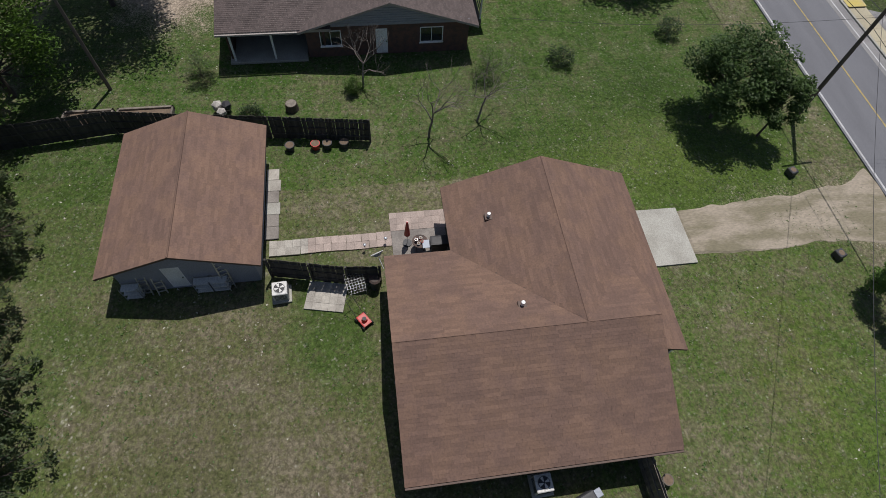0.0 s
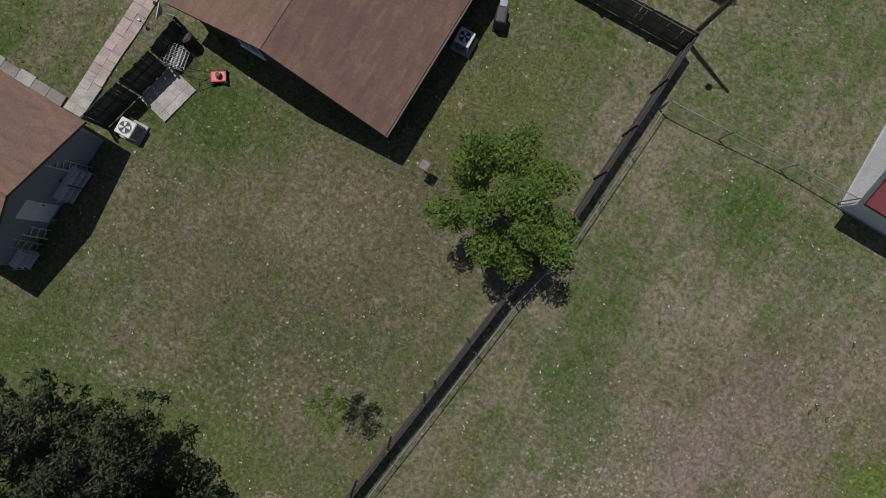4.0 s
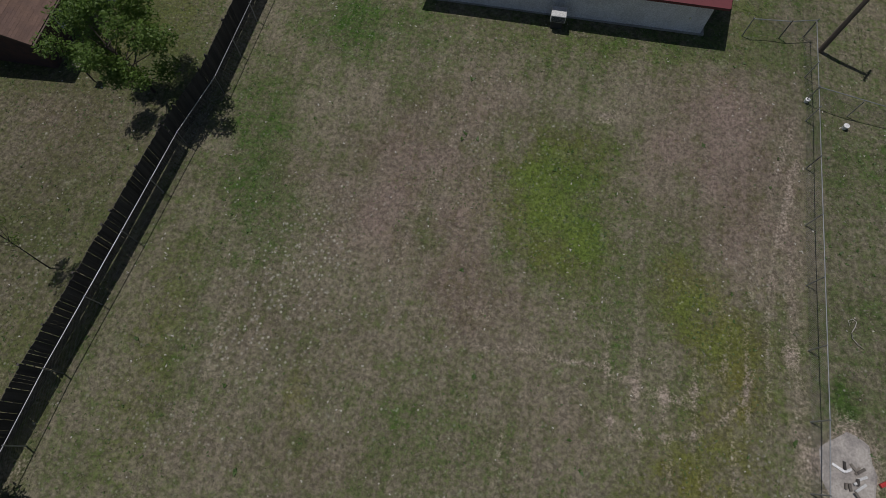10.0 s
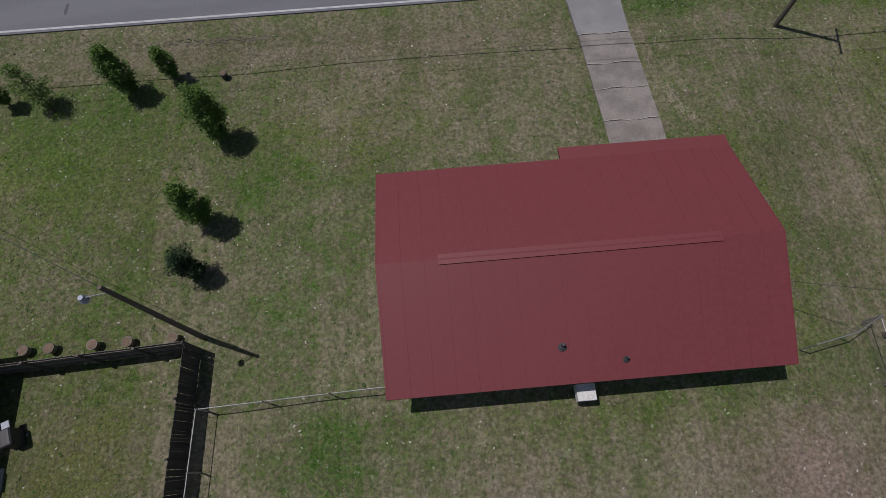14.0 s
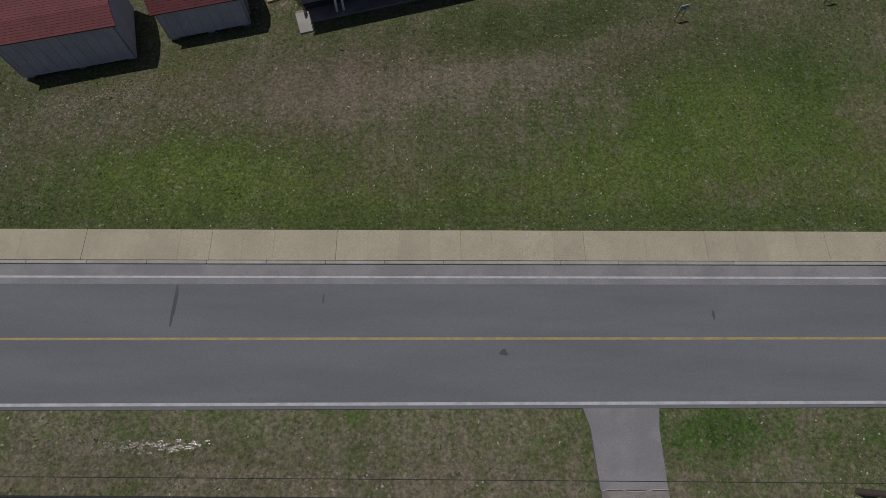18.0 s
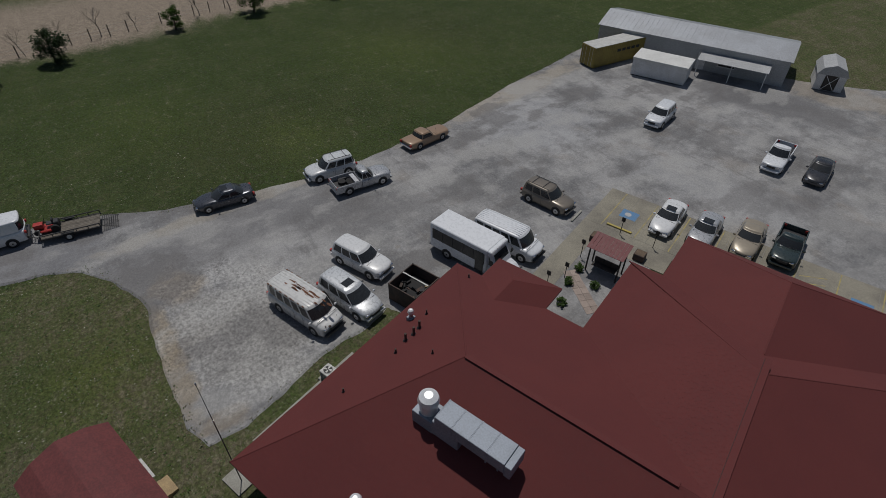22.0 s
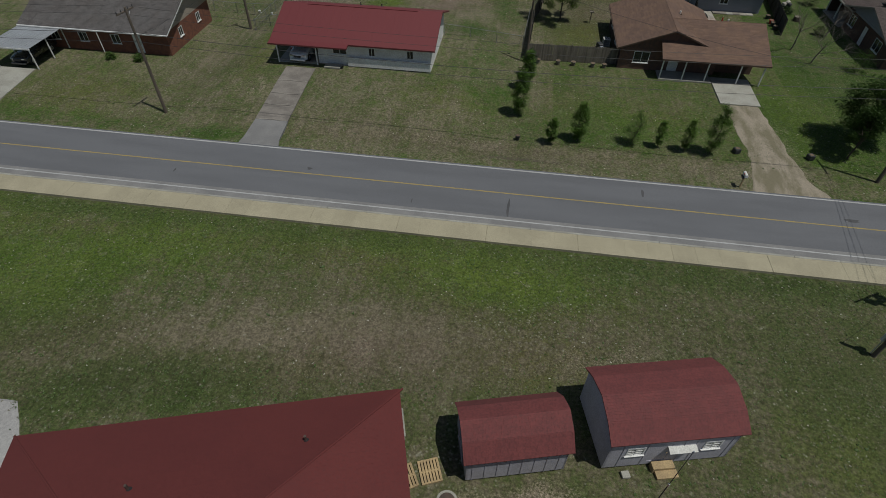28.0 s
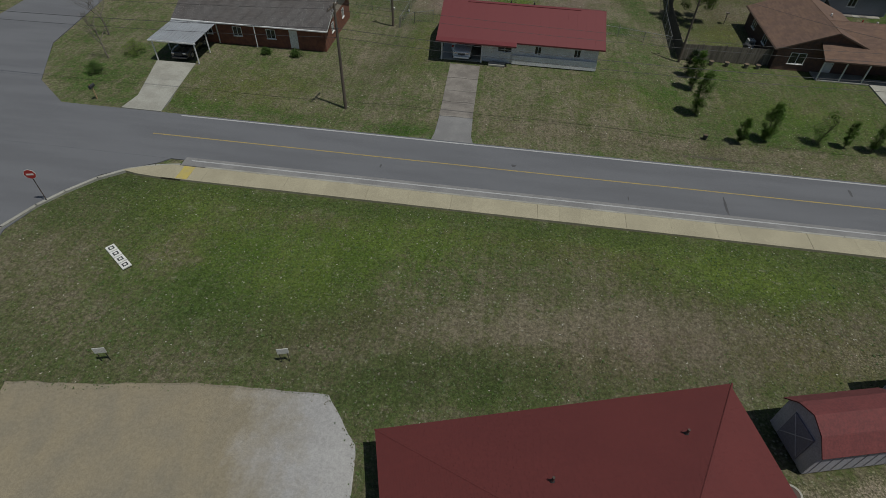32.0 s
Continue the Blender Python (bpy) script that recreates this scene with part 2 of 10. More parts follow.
def leafy(name, a, b, island=0.35):
    m, nt, bsdf = nodes_of(name)
    rnd = nt.nodes.new("ShaderNodeNewGeometry").outputs["Random Per Island"]
    col = mixed(nt, rnd, a, b)
    col = mixed(nt, ramp(nt, noise_at(nt, 0.9, 3), 0.35, 0.7, 0.0, 0.6), col, tuple(c * 0.6 for c in a))
    nt.links.new(col, bsdf.inputs["Base Color"])
    bsdf.inputs["Roughness"].default_value = 0.6
    bsdf.inputs["Transmission Weight"].default_value = 0.0
    bsdf.inputs["Subsurface Weight"].default_value = 0.0
    if name.startswith("leaf"):
        thin = nt.nodes.new("ShaderNodeBsdfTranslucent")
        nt.links.new(col, thin.inputs["Color"])
        both = nt.nodes.new("ShaderNodeMixShader")
        both.inputs[0].default_value = 0.34
        nt.links.new(bsdf.outputs[0], both.inputs[1])
        nt.links.new(thin.outputs[0], both.inputs[2])
        nt.links.new(both.outputs[0], nt.nodes["Material Output"].inputs["Surface"])
    return m


M["leaf_green"] = leafy("leaf_green", (0.058, 0.118, 0.020), (0.105, 0.185, 0.033))
M["leaf_bright"] = leafy("leaf_bright", (0.07, 0.15, 0.02), (0.13, 0.23, 0.035))
M["leaf_fresh"] = leafy("leaf_fresh", (0.082, 0.160, 0.020), (0.150, 0.235, 0.034))
M["leaf_shade"] = leafy("leaf_shade", (0.042, 0.088, 0.020), (0.078, 0.140, 0.030))
M["leaf_yellow"] = leafy("leaf_yellow", (0.115, 0.185, 0.030), (0.19, 0.26, 0.05))
M["leaf_dark"] = leafy("leaf_dark", (0.022, 0.05, 0.016), (0.045, 0.085, 0.03))
M["leaf_conifer"] = leafy("leaf_conifer", (0.040, 0.066, 0.026), (0.075, 0.108, 0.040))
M["grass_blade"] = leafy("grass_blade", (0.125, 0.118, 0.066), (0.19, 0.168, 0.116))
M["grass_deep"] = leafy("grass_deep", (0.021, 0.050, 0.007), (0.037, 0.074, 0.012))
M["grass_lush"] = leafy("grass_lush", (0.044, 0.088, 0.016), (0.078, 0.125, 0.026))


def tinted_glass():
    m, nt, bsdf = nodes_of("tinted_glass")
    bsdf.inputs["Base Color"].default_value = (0.05, 0.055, 0.06, 1)
    bsdf.inputs["Roughness"].default_value = 0.04
    bsdf.inputs["IOR"].default_value = 1.5
    bsdf.inputs["Transmission Weight"].default_value = 0.35
    bumped(nt, bsdf, noise_at(nt, 1.2, 2), 0.02)
    return m


M["glass"] = tinted_glass()

# ---- building blocks ----
def bm_new():
    return bmesh.new()


def box(bm, lo, hi, m=None):
    vs = [bm.verts.new(((lo, hi)[i][0], (lo, hi)[j][1], (lo, hi)[k][2])) for i in (0, 1) for j in (0, 1) for k in (0, 1)]
    for f in ((0, 1, 3, 2), (4, 6, 7, 5), (0, 4, 5, 1), (2, 3, 7, 6), (0, 2, 6, 4), (1, 5, 7, 3)):
        bm.faces.new([vs[i] for i in f])
    if m is not None:
        for v in vs:
            v.co = m @ v.co
    return vs


def bevelled(bm, width, segments=1):
    bmesh.ops.bevel(bm, geom=bm.edges[:], offset=width, segments=segments, affect='EDGES', profile=0.7)
    return bm


def box_bm(lo, hi, bevel=0.0, segments=1):
    bm = bm_new()
    box(bm, lo, hi)
    return bevelled(bm, bevel, segments) if bevel else bm


def tube(bm, p0, p1, r0, r1=None, n=8, caps=True):
    p0, p1 = Vector(p0), Vector(p1)
    r1 = r0 if r1 is None else r1
    way = (p1 - p0).normalized()
    side = way.orthogonal().normalized()
    other = way.cross(side)
    rings = [[bm.verts.new(p + r * (math.cos(a) * side + math.sin(a) * other)) for a in (2 * math.pi * i / n for i in range(n))] for p, r in ((p0, r0), (p1, r1))]
    for i in range(n):
        bm.faces.new((rings[0][i], rings[0][(i + 1) % n], rings[1][(i + 1) % n], rings[1][i]))
    if caps:
        bm.faces.new(rings[0][::-1])
        bm.faces.new(rings[1])
    return bm


def tube_bm(p0, p1, r0, r1=None, n=8, caps=True):
    return tube(bm_new(), p0, p1, r0, r1, n, caps)


def prism(bm, pts, z0, z1):
    """A flat shape from points in the plan, from z0 up to z1."""
    lo, hi = [bm.verts.new((x, y, z0)) for x, y in pts], [bm.verts.new((x, y, z1)) for x, y in pts]
    n = len(pts)
    for i in range(n):
        bm.faces.new((lo[i], lo[(i + 1) % n], hi[(i + 1) % n], hi[i]))
    bm.faces.new(hi)
    bm.faces.new(lo[::-1])
    return bm


def mesh_of(name, bm, material, smooth=False):
    bmesh.ops.recalc_face_normals(bm, faces=bm.faces[:])
    me = bpy.data.meshes.new(name)
    bm.to_mesh(me)
    bm.free()
    me.materials.append(M[material] if isinstance(material, str) else material)
    if smooth:
        for p in me.polygons:
            p.use_smooth = True
    return me


def part(name, bm, material, parent, label="", smooth=False):
    ob = new(name, mesh_of(name, bm, material, smooth))
    ob.parent = parent
    return tagged(ob, label)


def piece(name, me, m, parent):
    ob = new(name, me)
    ob.parent = parent
    ob.matrix_basis = m
    return ob


def thing(name, m, label, category, group="", kind=""):
    ob = new(name)
    ob.matrix_basis = m
    ob.empty_display_size = 0.2
    return tagged(ob, label, category, group, kind)


def solid(name, bm, material, label="", category="", group="", kind="", smooth=False):
    return tagged(new(name, mesh_of(name, bm, material, smooth)), label, category, group, kind)


def raw_mesh(name, verts, faces, material):
    me = bpy.data.meshes.new(name)
    me.from_pydata(verts, [], faces)
    me.materials.append(M[material])
    return me


def span(poly, d):
    """The stretch of a convex outline at height d."""
    hits = []
    for (s0, d0), (s1, d1) in zip(poly, poly[1:] + poly[:1]):
        if (d0 <= d <= d1 or d1 <= d <= d0) and abs(d1 - d0) > 1e-9:
            hits.append(s0 + (s1 - s0) * (d - d0) / (d1 - d0))
    return (min(hits), max(hits)) if len(hits) > 1 else None


def shingled(planes, material, parent, name="shingles", wide=0.33, high=0.145, lift=0.014, pieces=0):
    """Courses of shingles on roof planes; of each plane the first two corners are its eave."""
    verts, faces = [], []
    rng = random.Random(5)
    k = [(0, 0, lift), (wide - 0.006, 0, lift), (wide - 0.006, high * 1.25, 0.003), (0, high * 1.25, 0.003), (0, 0, 0), (wide - 0.006, 0, 0)]
    single = raw_mesh("shingle", [Vector(q) for q in k], [(0, 1, 2, 3), (4, 5, 1, 0)], material) if pieces else None
    for corners in planes:
        p = [Vector(c) for c in corners]
        e1 = (p[1] - p[0]).normalized()
        n = e1.cross(p[2] - p[0]).normalized()
        if n.z < 0:
            n = -n
        e2 = n.cross(e1)
        if (p[2] - p[0]).dot(e2) < 0:
            e2 = -e2
        flat = [((q - p[0]).dot(e1), (q - p[0]).dot(e2)) for q in p]
        top, d, row = max(q[1] for q in flat), 0.0, 0
        while d < top - 0.02:
            d1 = min(d + high * 1.25, top - 0.001)
            lo, hi = span(flat, d + 1e-4), span(flat, d1)
            if lo and hi and lo[1] - lo[0] > 0.05:
                start = lo[0] - rng.uniform(0.0, wide)
                while start < lo[1]:
                    w = wide * rng.choice((0.7, 1.0, 1.0, 1.3))
                    a0, b0 = max(start, lo[0]), min(start + w - 0.006, lo[1])
                    a1, b1 = min(max(start, hi[0]), hi[1]), min(max(start + w - 0.006, hi[0]), hi[1])
                    start += w
                    if b0 - a0 < 0.02:
                        continue
                    if pieces > 0 and w == wide and b0 - a0 > w - 0.007 and b1 - a1 > w - 0.007 and d1 - d > high * 1.24:
                        pieces -= 1
                        q = p[0] + a0 * e1 + d * e2 + rng.uniform(0.0, 0.004) * n
                        piece("shingle", single, Matrix(((e1.x, e2.x, n.x, q.x), (e1.y, e2.y, n.y, q.y), (e1.z, e2.z, n.z, q.z), (0, 0, 0, 1))), parent)
                        continue
                    up = lift + rng.uniform(0.0, 0.004)
                    k = len(verts)
                    for s, h, z in ((a0, d, up), (b0, d, up), (b1, d1, 0.003), (a1, d1, 0.003), (a0, d, 0.0), (b0, d, 0.0)):
                        verts.append(p[0] + s * e1 + h * e2 + z * n)
                    faces += [(k, k + 1, k + 2, k + 3), (k + 4, k + 5, k + 1, k)]
            d, row = d + high, row + 1
    me = raw_mesh(name, verts, faces, material)
    ob = new(name, me)
    ob.parent = parent
    return tagged(ob, kind="stuff")


def deck(planes, material, parent, thick=0.14, name="roof_deck"):
    for corners in planes:
        bm = bm_new()
        hi = [bm.verts.new((c[0], c[1], c[2] - 0.004)) for c in corners]
        lo = [bm.verts.new((c[0], c[1], c[2] - thick)) for c in corners]
        k = len(hi)
        bm.faces.new(hi)
        bm.faces.new(lo[::-1])
        for i in range(k):
            bm.faces.new((hi[i], lo[i], lo[(i + 1) % k], hi[(i + 1) % k]))
        part(name, bm, material, parent)


def wall(name, p0, p1, z0, z1, material, parent, thick=0.18, openings=(), label=""):
    """A wall from p0 to p1 with openings (from, to, sill, head) along it; the thickness lies to its left."""
    p0, p1 = Vector((*p0, 0)), Vector((*p1, 0))
    run = (p1 - p0).length
    m = Matrix.Translation(p0) @ Matrix.Rotation(math.atan2(p1.y - p0.y, p1.x - p0.x), 4, 'Z')
    bm = bm_new()
    at, run = 0.003, run - 0.003
    for a, b, lo, hi in sorted(openings):
        if a > at:
            box(bm, (at, 0, z0), (a, thick, z1), m)
        if lo > z0:
            box(bm, (a, 0, z0), (b, thick, lo), m)
        if hi < z1:
            box(bm, (a, 0, hi), (b, thick, z1), m)
        at = b
    if run > at:
        box(bm, (at, 0, z0), (run, thick, z1), m)
    bmesh.ops.remove_doubles(bm, verts=bm.verts[:], dist=0.001)
    return part(name, bm, material, parent, label), m


def window_in(m, a, b, lo, hi, parent, frame_mat="white_trim", bars=1, name="window"):
    """A window in a wall's opening: frame, panes and sill."""
    bm = bm_new()
    f = 0.06
    for x0, x1, z0, z1 in ((a, a + f, lo, hi), (b - f, b, lo, hi), (a + f, b - f, lo, lo + f), (a + f, b - f, hi - f, hi)):
        box(bm, (x0, -0.02, z0), (x1, 0.08, z1), m)
    w = part(name, bm, frame_mat, parent)
    step = (b - a - 2 * f) / (bars + 1)
    for i in range(bars + 1):
        x = a + f + i * step
        if i:
            part("mullion", bm_box_at((x - 0.02, -0.01, lo + f), (x + 0.02, 0.07, hi - f), m), frame_mat, w)
        part("pane", bm_box_at((x + 0.005, 0.03, lo + f), (x + step - 0.005, 0.045, hi - f), m), "glass", w)
    part("sill", bm_box_at((a - 0.05, -0.08, lo - 0.05), (b + 0.05, 0.0, lo), m), frame_mat, w)
    return w


def bm_box_at(lo, hi, m):
    bm = bm_new()
    box(bm, lo, hi, m)
    return bm


def door_in(m, a, b, hi, parent, material="white_trim", name="door"):
    d = part(name, bm_box_at((a, 0.02, 0.03), (b, 0.07, hi), m), material, parent)
    part("door_handle", bm_box_at((b - 0.14, -0.03, 0.95), (b - 0.08, 0.02, 1.05), m), "chrome", d)
    return d


def swell(x, y):
    """How far the ground rises to the lawn of the red-roofed house and sinks beside the long building."""
    def ease(v):
        v = np.clip(v, 0.0, 1.0)
        return v * v * (3 - 2 * v)
    x, y = np.asarray(x, float), np.asarray(y, float)
    u, v = (x + 15.0) * 0.9583 + (y - 22.3) * 0.2857, (x + 15.0) * -0.2857 + (y - 22.3) * 0.9583
    hollow = 0.32 * ease((u + 19.5) / 3.5) * ease((18.6 - u) / 3.5) * ease((7.4 - v) / 3.5) * ease((v + 8.5) / 7.0)
    return -hollow + 0.84 * np.clip((-np.asarray(y, float) - 0.5) / 10.5, 0.0, 1.0) * ease((np.asarray(y, float) + 35.0) / 10.5) * ease((np.asarray(x, float) + 20.0) / 7.0) * ease((13.0 - np.asarray(x, float)) / 6.0)


def about(x, y, degrees=0.0, z=0.0):
    return pose(x, y, z + float(swell(x, y)), 0, 0, degrees)
from mathutils.geometry import delaunay_2d_cdt

# ---- ground, road, lots ----
UX, UY = Vector((0.9583, 0.2857)), Vector((-0.2857, 0.9583))     # the long building's own directions
ORIGIN = Vector((-15.0, 22.3))


def at_building(u, v):
    p = ORIGIN + u * UX + v * UY
    return (p.x, p.y)


def blob(x, y, cx, cy, rx, ry, turn=0.0):
    c, s = math.cos(radians(turn)), math.sin(radians(turn))
    dx, dy = x - cx, y - cy
    w = 0.22 * min(rx, ry, 3.0)
    dx, dy = dx + w * (np.sin(2.1 * y + 0.7 * x + cx) + 0.6 * np.sin(4.7 * y - 3.1 * x)), dy + w * (np.sin(1.9 * x - 0.8 * y + cy) + 0.6 * np.sin(4.3 * x + 3.7 * y))
    return np.exp(-(((c * dx + s * dy) / rx) ** 2 + ((-s * dx + c * dy) / ry) ** 2))


def lushness(x, y):
    """How green the grass is: 0 dry straw, 1 deep green."""
    v = np.full_like(x, 0.40)
    v = np.where((y < -0.3) & (y > -12.5), 0.42, v)
    v = np.where(y > 8, 0.55, v)
    v = np.where((y > 8) & (x < -49), 1.0, v)
    v = np.where((y < 0) & (x < -46), 0.8, v)
    v = np.where((y < -4) & (x < -23) & (x > -46), 0.58, v)
    v = np.where((y < -22) & (x < -22) & (x > -46), 0.5, v)
    v = np.where((x > -22) & (x < 10.5) & (y < -23) & (y > -52.2), 0.26, v)
    v = np.where(y < -52.5, 0.42, v)
    v = np.where((y < -0.3) & (y > -4.0), 0.36, v)
    for cx, cy, rx, ry, turn, add in (
            (-2.3, -33.6, 2.9, 2.6, 10, 0.65), (-0.7, -36.0, 1.7, 2.2, 20, 0.5), (-1.6, -31.2, 1.9, 1.2, 0, 0.25), (4.4, -37.6, 1.7, 1.6, 30, 0.4), (6.2, -39.8, 1.7, 2.2, 35, 0.42), (4.8, -44.6, 2.2, 2.6, 0, 0.34), (-17.6, -33.0, 1.5, 4.2, 6, 0.5), (-15.6, -37.5, 1.1, 2.4, 10, 0.2), (-18.6, -44, 1.6, 6, 4, 0.2), (-11.42, -46.97, 0.35, 0.4, 0, 0.7), (-8.5, -35.2, 1.4, 2.4, 0, 0.2), (1.4, -40.2, 1.0, 2.2, 0, 0.22), (-5.5, -45.5, 3.5, 1.6, 0, 0.15),
            (-14, -26, 3, 2, 0, 0.22), (-6, -25, 7, 1.6, 0, 0.25), (3.4, -24.0, 4.2, 1.0, 0, 0.5), (-13.9, -24.6, 2.4, 1.5, 0, 0.3), (-13, -55.2, 5, 2.2, 0, 0.15), (-16, -16, 2.5, 5, 0, 0.35), (-17, -10.5, 2.2, 3, 0, 0.25),
            (11.2, -41.2, 0.9, 0.8, 0, 0.8), (12.5, -49.6, 1.5, 0.7, 0, 0.3), (-8, -57, 6, 3, 0, 0.3), (-26, -26, 4, 4, 0, 0.2), (-36.8, -33.6, 3.4, 1.6, 10, 0.55), (-40, -35.6, 3, 2.2, 0, 0.25), (-31.5, -35.8, 2.6, 2.2, 0, -0.3), (-36.5, -47.5, 3.5, 1.6, 0, 0.3),
            (-31, -46.5, 5, 1.5, 8, 0.35), (-45, -47, 6, 5, 0, 0.35), (-52, -14, 9, 6, 0, 0.25), (-47, -30, 6, 5, 0, -0.1), (-33, -11, 4, 3, 0, -0.2),
            (-22, 13, 9, 4, 0, 0.35), (-4, 12, 10, 3, 5, 0.1), (12, 17, 7, 5, 0, 0.4), (25, 13, 6, 4, 0, 0.25), (-8, 19, 14, 2.6, 12, -0.35), (-22, 16.5, 10, 2.2, 10, -0.12),
            (-39, 18, 7, 6, 0, 0.12), (-2, 22.6, 7, 1.7, 14, 0.35), (-30, -9, 9, 4, 0, 0.3), (-46.5, -10, 4, 8, 0, 0.5), (-26, -7, 5, 3, 0, 0.12), (27, 20, 6, 4, 0, -0.3), (10, 9.6, 40, 0.8, 0, 0.3), (-28, 9.8, 20, 1.0, 0, 0.35),
            (6, -1.2, 4, 1.0, 0, 0.5), (24, -2, 10, 1.5, 0, 0.45), (20, -9, 6, 4, 0, 0.1), (36, -6, 4, 4, 0, 0.4), (8, -18, 2, 6, 0, 0.25), (14, -14, 3, 7, 0, -0.1),
            (-58, 78, 6, 5, 0, -0.1), (-6, 21, 8, 2.5, 14, 0.25), (-14, 9.9, 60, 0.7, 0, 0.2), (-33, 29, 3, 3, 0, 0.2), (17, 18, 6, 3.5, 10, 0.3), (9.2, 17, 3.5, 3, 0, 0.2), (3.3, 12.5, 5, 2, 5, 0.3), (-20.5, 12.6, 5, 1.8, 0, 0.35), (20, 11, 4, 2, 0, 0.3), (-4.1, 18.3, 6, 2.0, 12, -0.3), (-14, 16.6, 6, 1.8, 6, -0.25), (-28, 14.6, 7, 2.5, 3, -0.22), (18, 16.5, 2.5, 2.5, 0, -0.5), (-41, 16, 6, 6, 0, 0.15), (-0.5, 22.6, 5, 1.4, 14, 0.5), (-9, 13.5, 3, 1.5, 0, -0.2)):
        v = v + add * blob(x, y, cx, cy, rx, ry, turn)
    return np.clip(v, 0.02, 1.0)


def goldness(x, y):
    """Where the turf is a yellower green."""
    v = np.where((y < -4) & (x < -22) & (x > -48), 0.1, 0.0)
    for cx, cy, rx, ry, turn, add in ((-2.6, -33.8, 2.5, 2.2, 10, 0.95), (-1.0, -36.2, 1.6, 2.0, 20, 0.8), (-1.6, -31.0, 2.2, 1.4, 0, 0.5), (4.3, -37.4, 1.4, 1.6, 30, 0.85), (6.3, -39.8, 1.6, 2.3, 35, 0.95), (4.5, -45.8, 2.1, 1.9, 0, 0.95), (6.4, -43.0, 1.3, 3.2, 4, 0.7), (-12.2, -45.2, 0.5, 0.9, 5, 0.8), (-19.0, -44, 1.2, 6, 4, 0.35),
                                      (-26.9, -27.6, 2.6, 2.4, 0, 0.5), (-24.8, -24.5, 1.6, 2, 0, 0.4), (-29, -46, 4, 2.5, 0, 0.25), (-2, -24.6, 8, 1.3, 0, 0.15), (-18, 11, 8, 3, 5, 0.35), (14, 14, 9, 4, 10, 0.4), (7, -17, 1.6, 6, 0, 0.4), (-22, 18, 4, 2, 0, 0.3), (-13, -9, 5, 3, 0, 0.3), (22, -6, 7, 4, 0, 0.4), (9.2, 17, 4, 3, 0, 0.5), (3.3, 12.5, 5, 2.2, 5, 0.55), (-20.5, 12.6, 5.5, 1.8, 0, 0.6), (20, 11, 4, 2, 0, 0.5), (-8, 11, 8, 1.6, 0, 0.3), (-72, 65, 10, 8, 20, 0.35), (-46.5, -12, 4, 8, 0, 0.4), (-30, -10, 8, 3, 0, 0.3), (-58, 44, 5, 4, 0, 0.3), (-70, 32, 9, 6, 0, 0.2), (-38, 22, 4, 3, 0, 0.3)):
        v = v + add * blob(x, y, cx, cy, rx, ry, turn)
    return np.clip(v, 0.0, 1.0)


def soil_and_shade(x, y):
    """Where dark soil shows between the blades, and where the woodland trees' shade is painted in."""
    v = np.where((y > 8.8) & (x > -50), 0.34, 0.0)
    v = np.where((y > 8.8) & (x <= -50), 0.6, v)
    # the patches near (-63, -50) and (-48, -51) paint tree shade as dark ground
    for cx, cy, rx, ry, turn, add in ((-20, 15, 9, 3, 10, 0.3), (6, 20.5, 7, 1.8, 14, 0.45), (-18, 19, 8, 2, 14, 0.2), (-60, 40, 9, 14, 10, 0.3), (-75, 70, 10, 10, 0, 0.3), (-14, -42, 4, 6, 0, 0.15), (-12, -35.5, 1.4, 1.2, 0, 0.25), (-28, -42, 6, 6, 0, 0.3), (-26, -30, 3, 5, 0, 0.3), (-18, -2.4, 14, 1.2, 0, 0.4), (12, -35, 2, 12, 0, 0.35), (4, 12, 6, 3, 0, -0.25), (16, 14, 6, 4, 0, -0.3), (17, 18, 6, 3.5, 10, -0.5), (-31, 16, 6, 5, 0, 0.15), (-0.5, 22.6, 6, 1.5, 14, 0.5), (-40, 17, 7, 6, 0, 0.25), (3, 13, 6, 2, 5, -0.2), (-20, 12.5, 6, 2, 0, -0.2), (-52, -16, 8, 10, 0, 0.2), (-32, -38, 12, 9, 0, 0.42), (-26, -28, 4, 6, 0, 0.2), (-63, -50, 5, 5, 0, 0.5), (-48, -51, 6, 5, 0, 0.3), (-28, -27, 4, 4, 0, 0.3)):
        v = v + add * blob(x, y, cx, cy, rx, ry, turn)
    return np.clip(v, 0.0, 1.0)


def wheel_tracks(x, y):
    """Faint wheel marks of a mower in the dry field."""
    v = np.zeros_like(x)
    for x0, slope, y0, y1 in ((1.1, -0.10, -46.4, -37.0), (2.3, -0.07, -46.0, -36.5), (3.55, -0.05, -47.0, -39.0), (4.85, -0.04, -48.0, -40.0), (6.25, -0.04, -48.0, -40.5), (-9.4, 0.05, -40.0, -29.0), (-3.2, 0.03, -50.0, -44.0), (-16.2, 0.08, -48.0, -38.0), (8.0, 0.0, -44.0, -27.0), (7.1, 0.0, -44.0, -27.0)):
        c = x0 + slope * (y + 42.0) + 0.012 * (y + 42.0) ** 2
        v = v + 0.44 * np.exp(-((x - c) / 0.2) ** 2) * (1 / (1 + np.exp(-(y - y0) * 2))) * (1 / (1 + np.exp((y - y1) * 2)))
    for cx, cy, r, a0, a1 in ((3.2, -39.3, 3.2, -1.9, 0.5), (3.0, -39.6, 4.6, -2.4, -0.2), (-2.0, -60.0, 18.5, 1.2, 1.75)):
        rr, aa = np.hypot(x - cx, y - cy), np.arctan2(y - cy, x - cx)
        v = v + 0.37 * np.exp(-((rr - r) / 0.2) ** 2) * ((aa > a0) & (aa < a1))
    return v


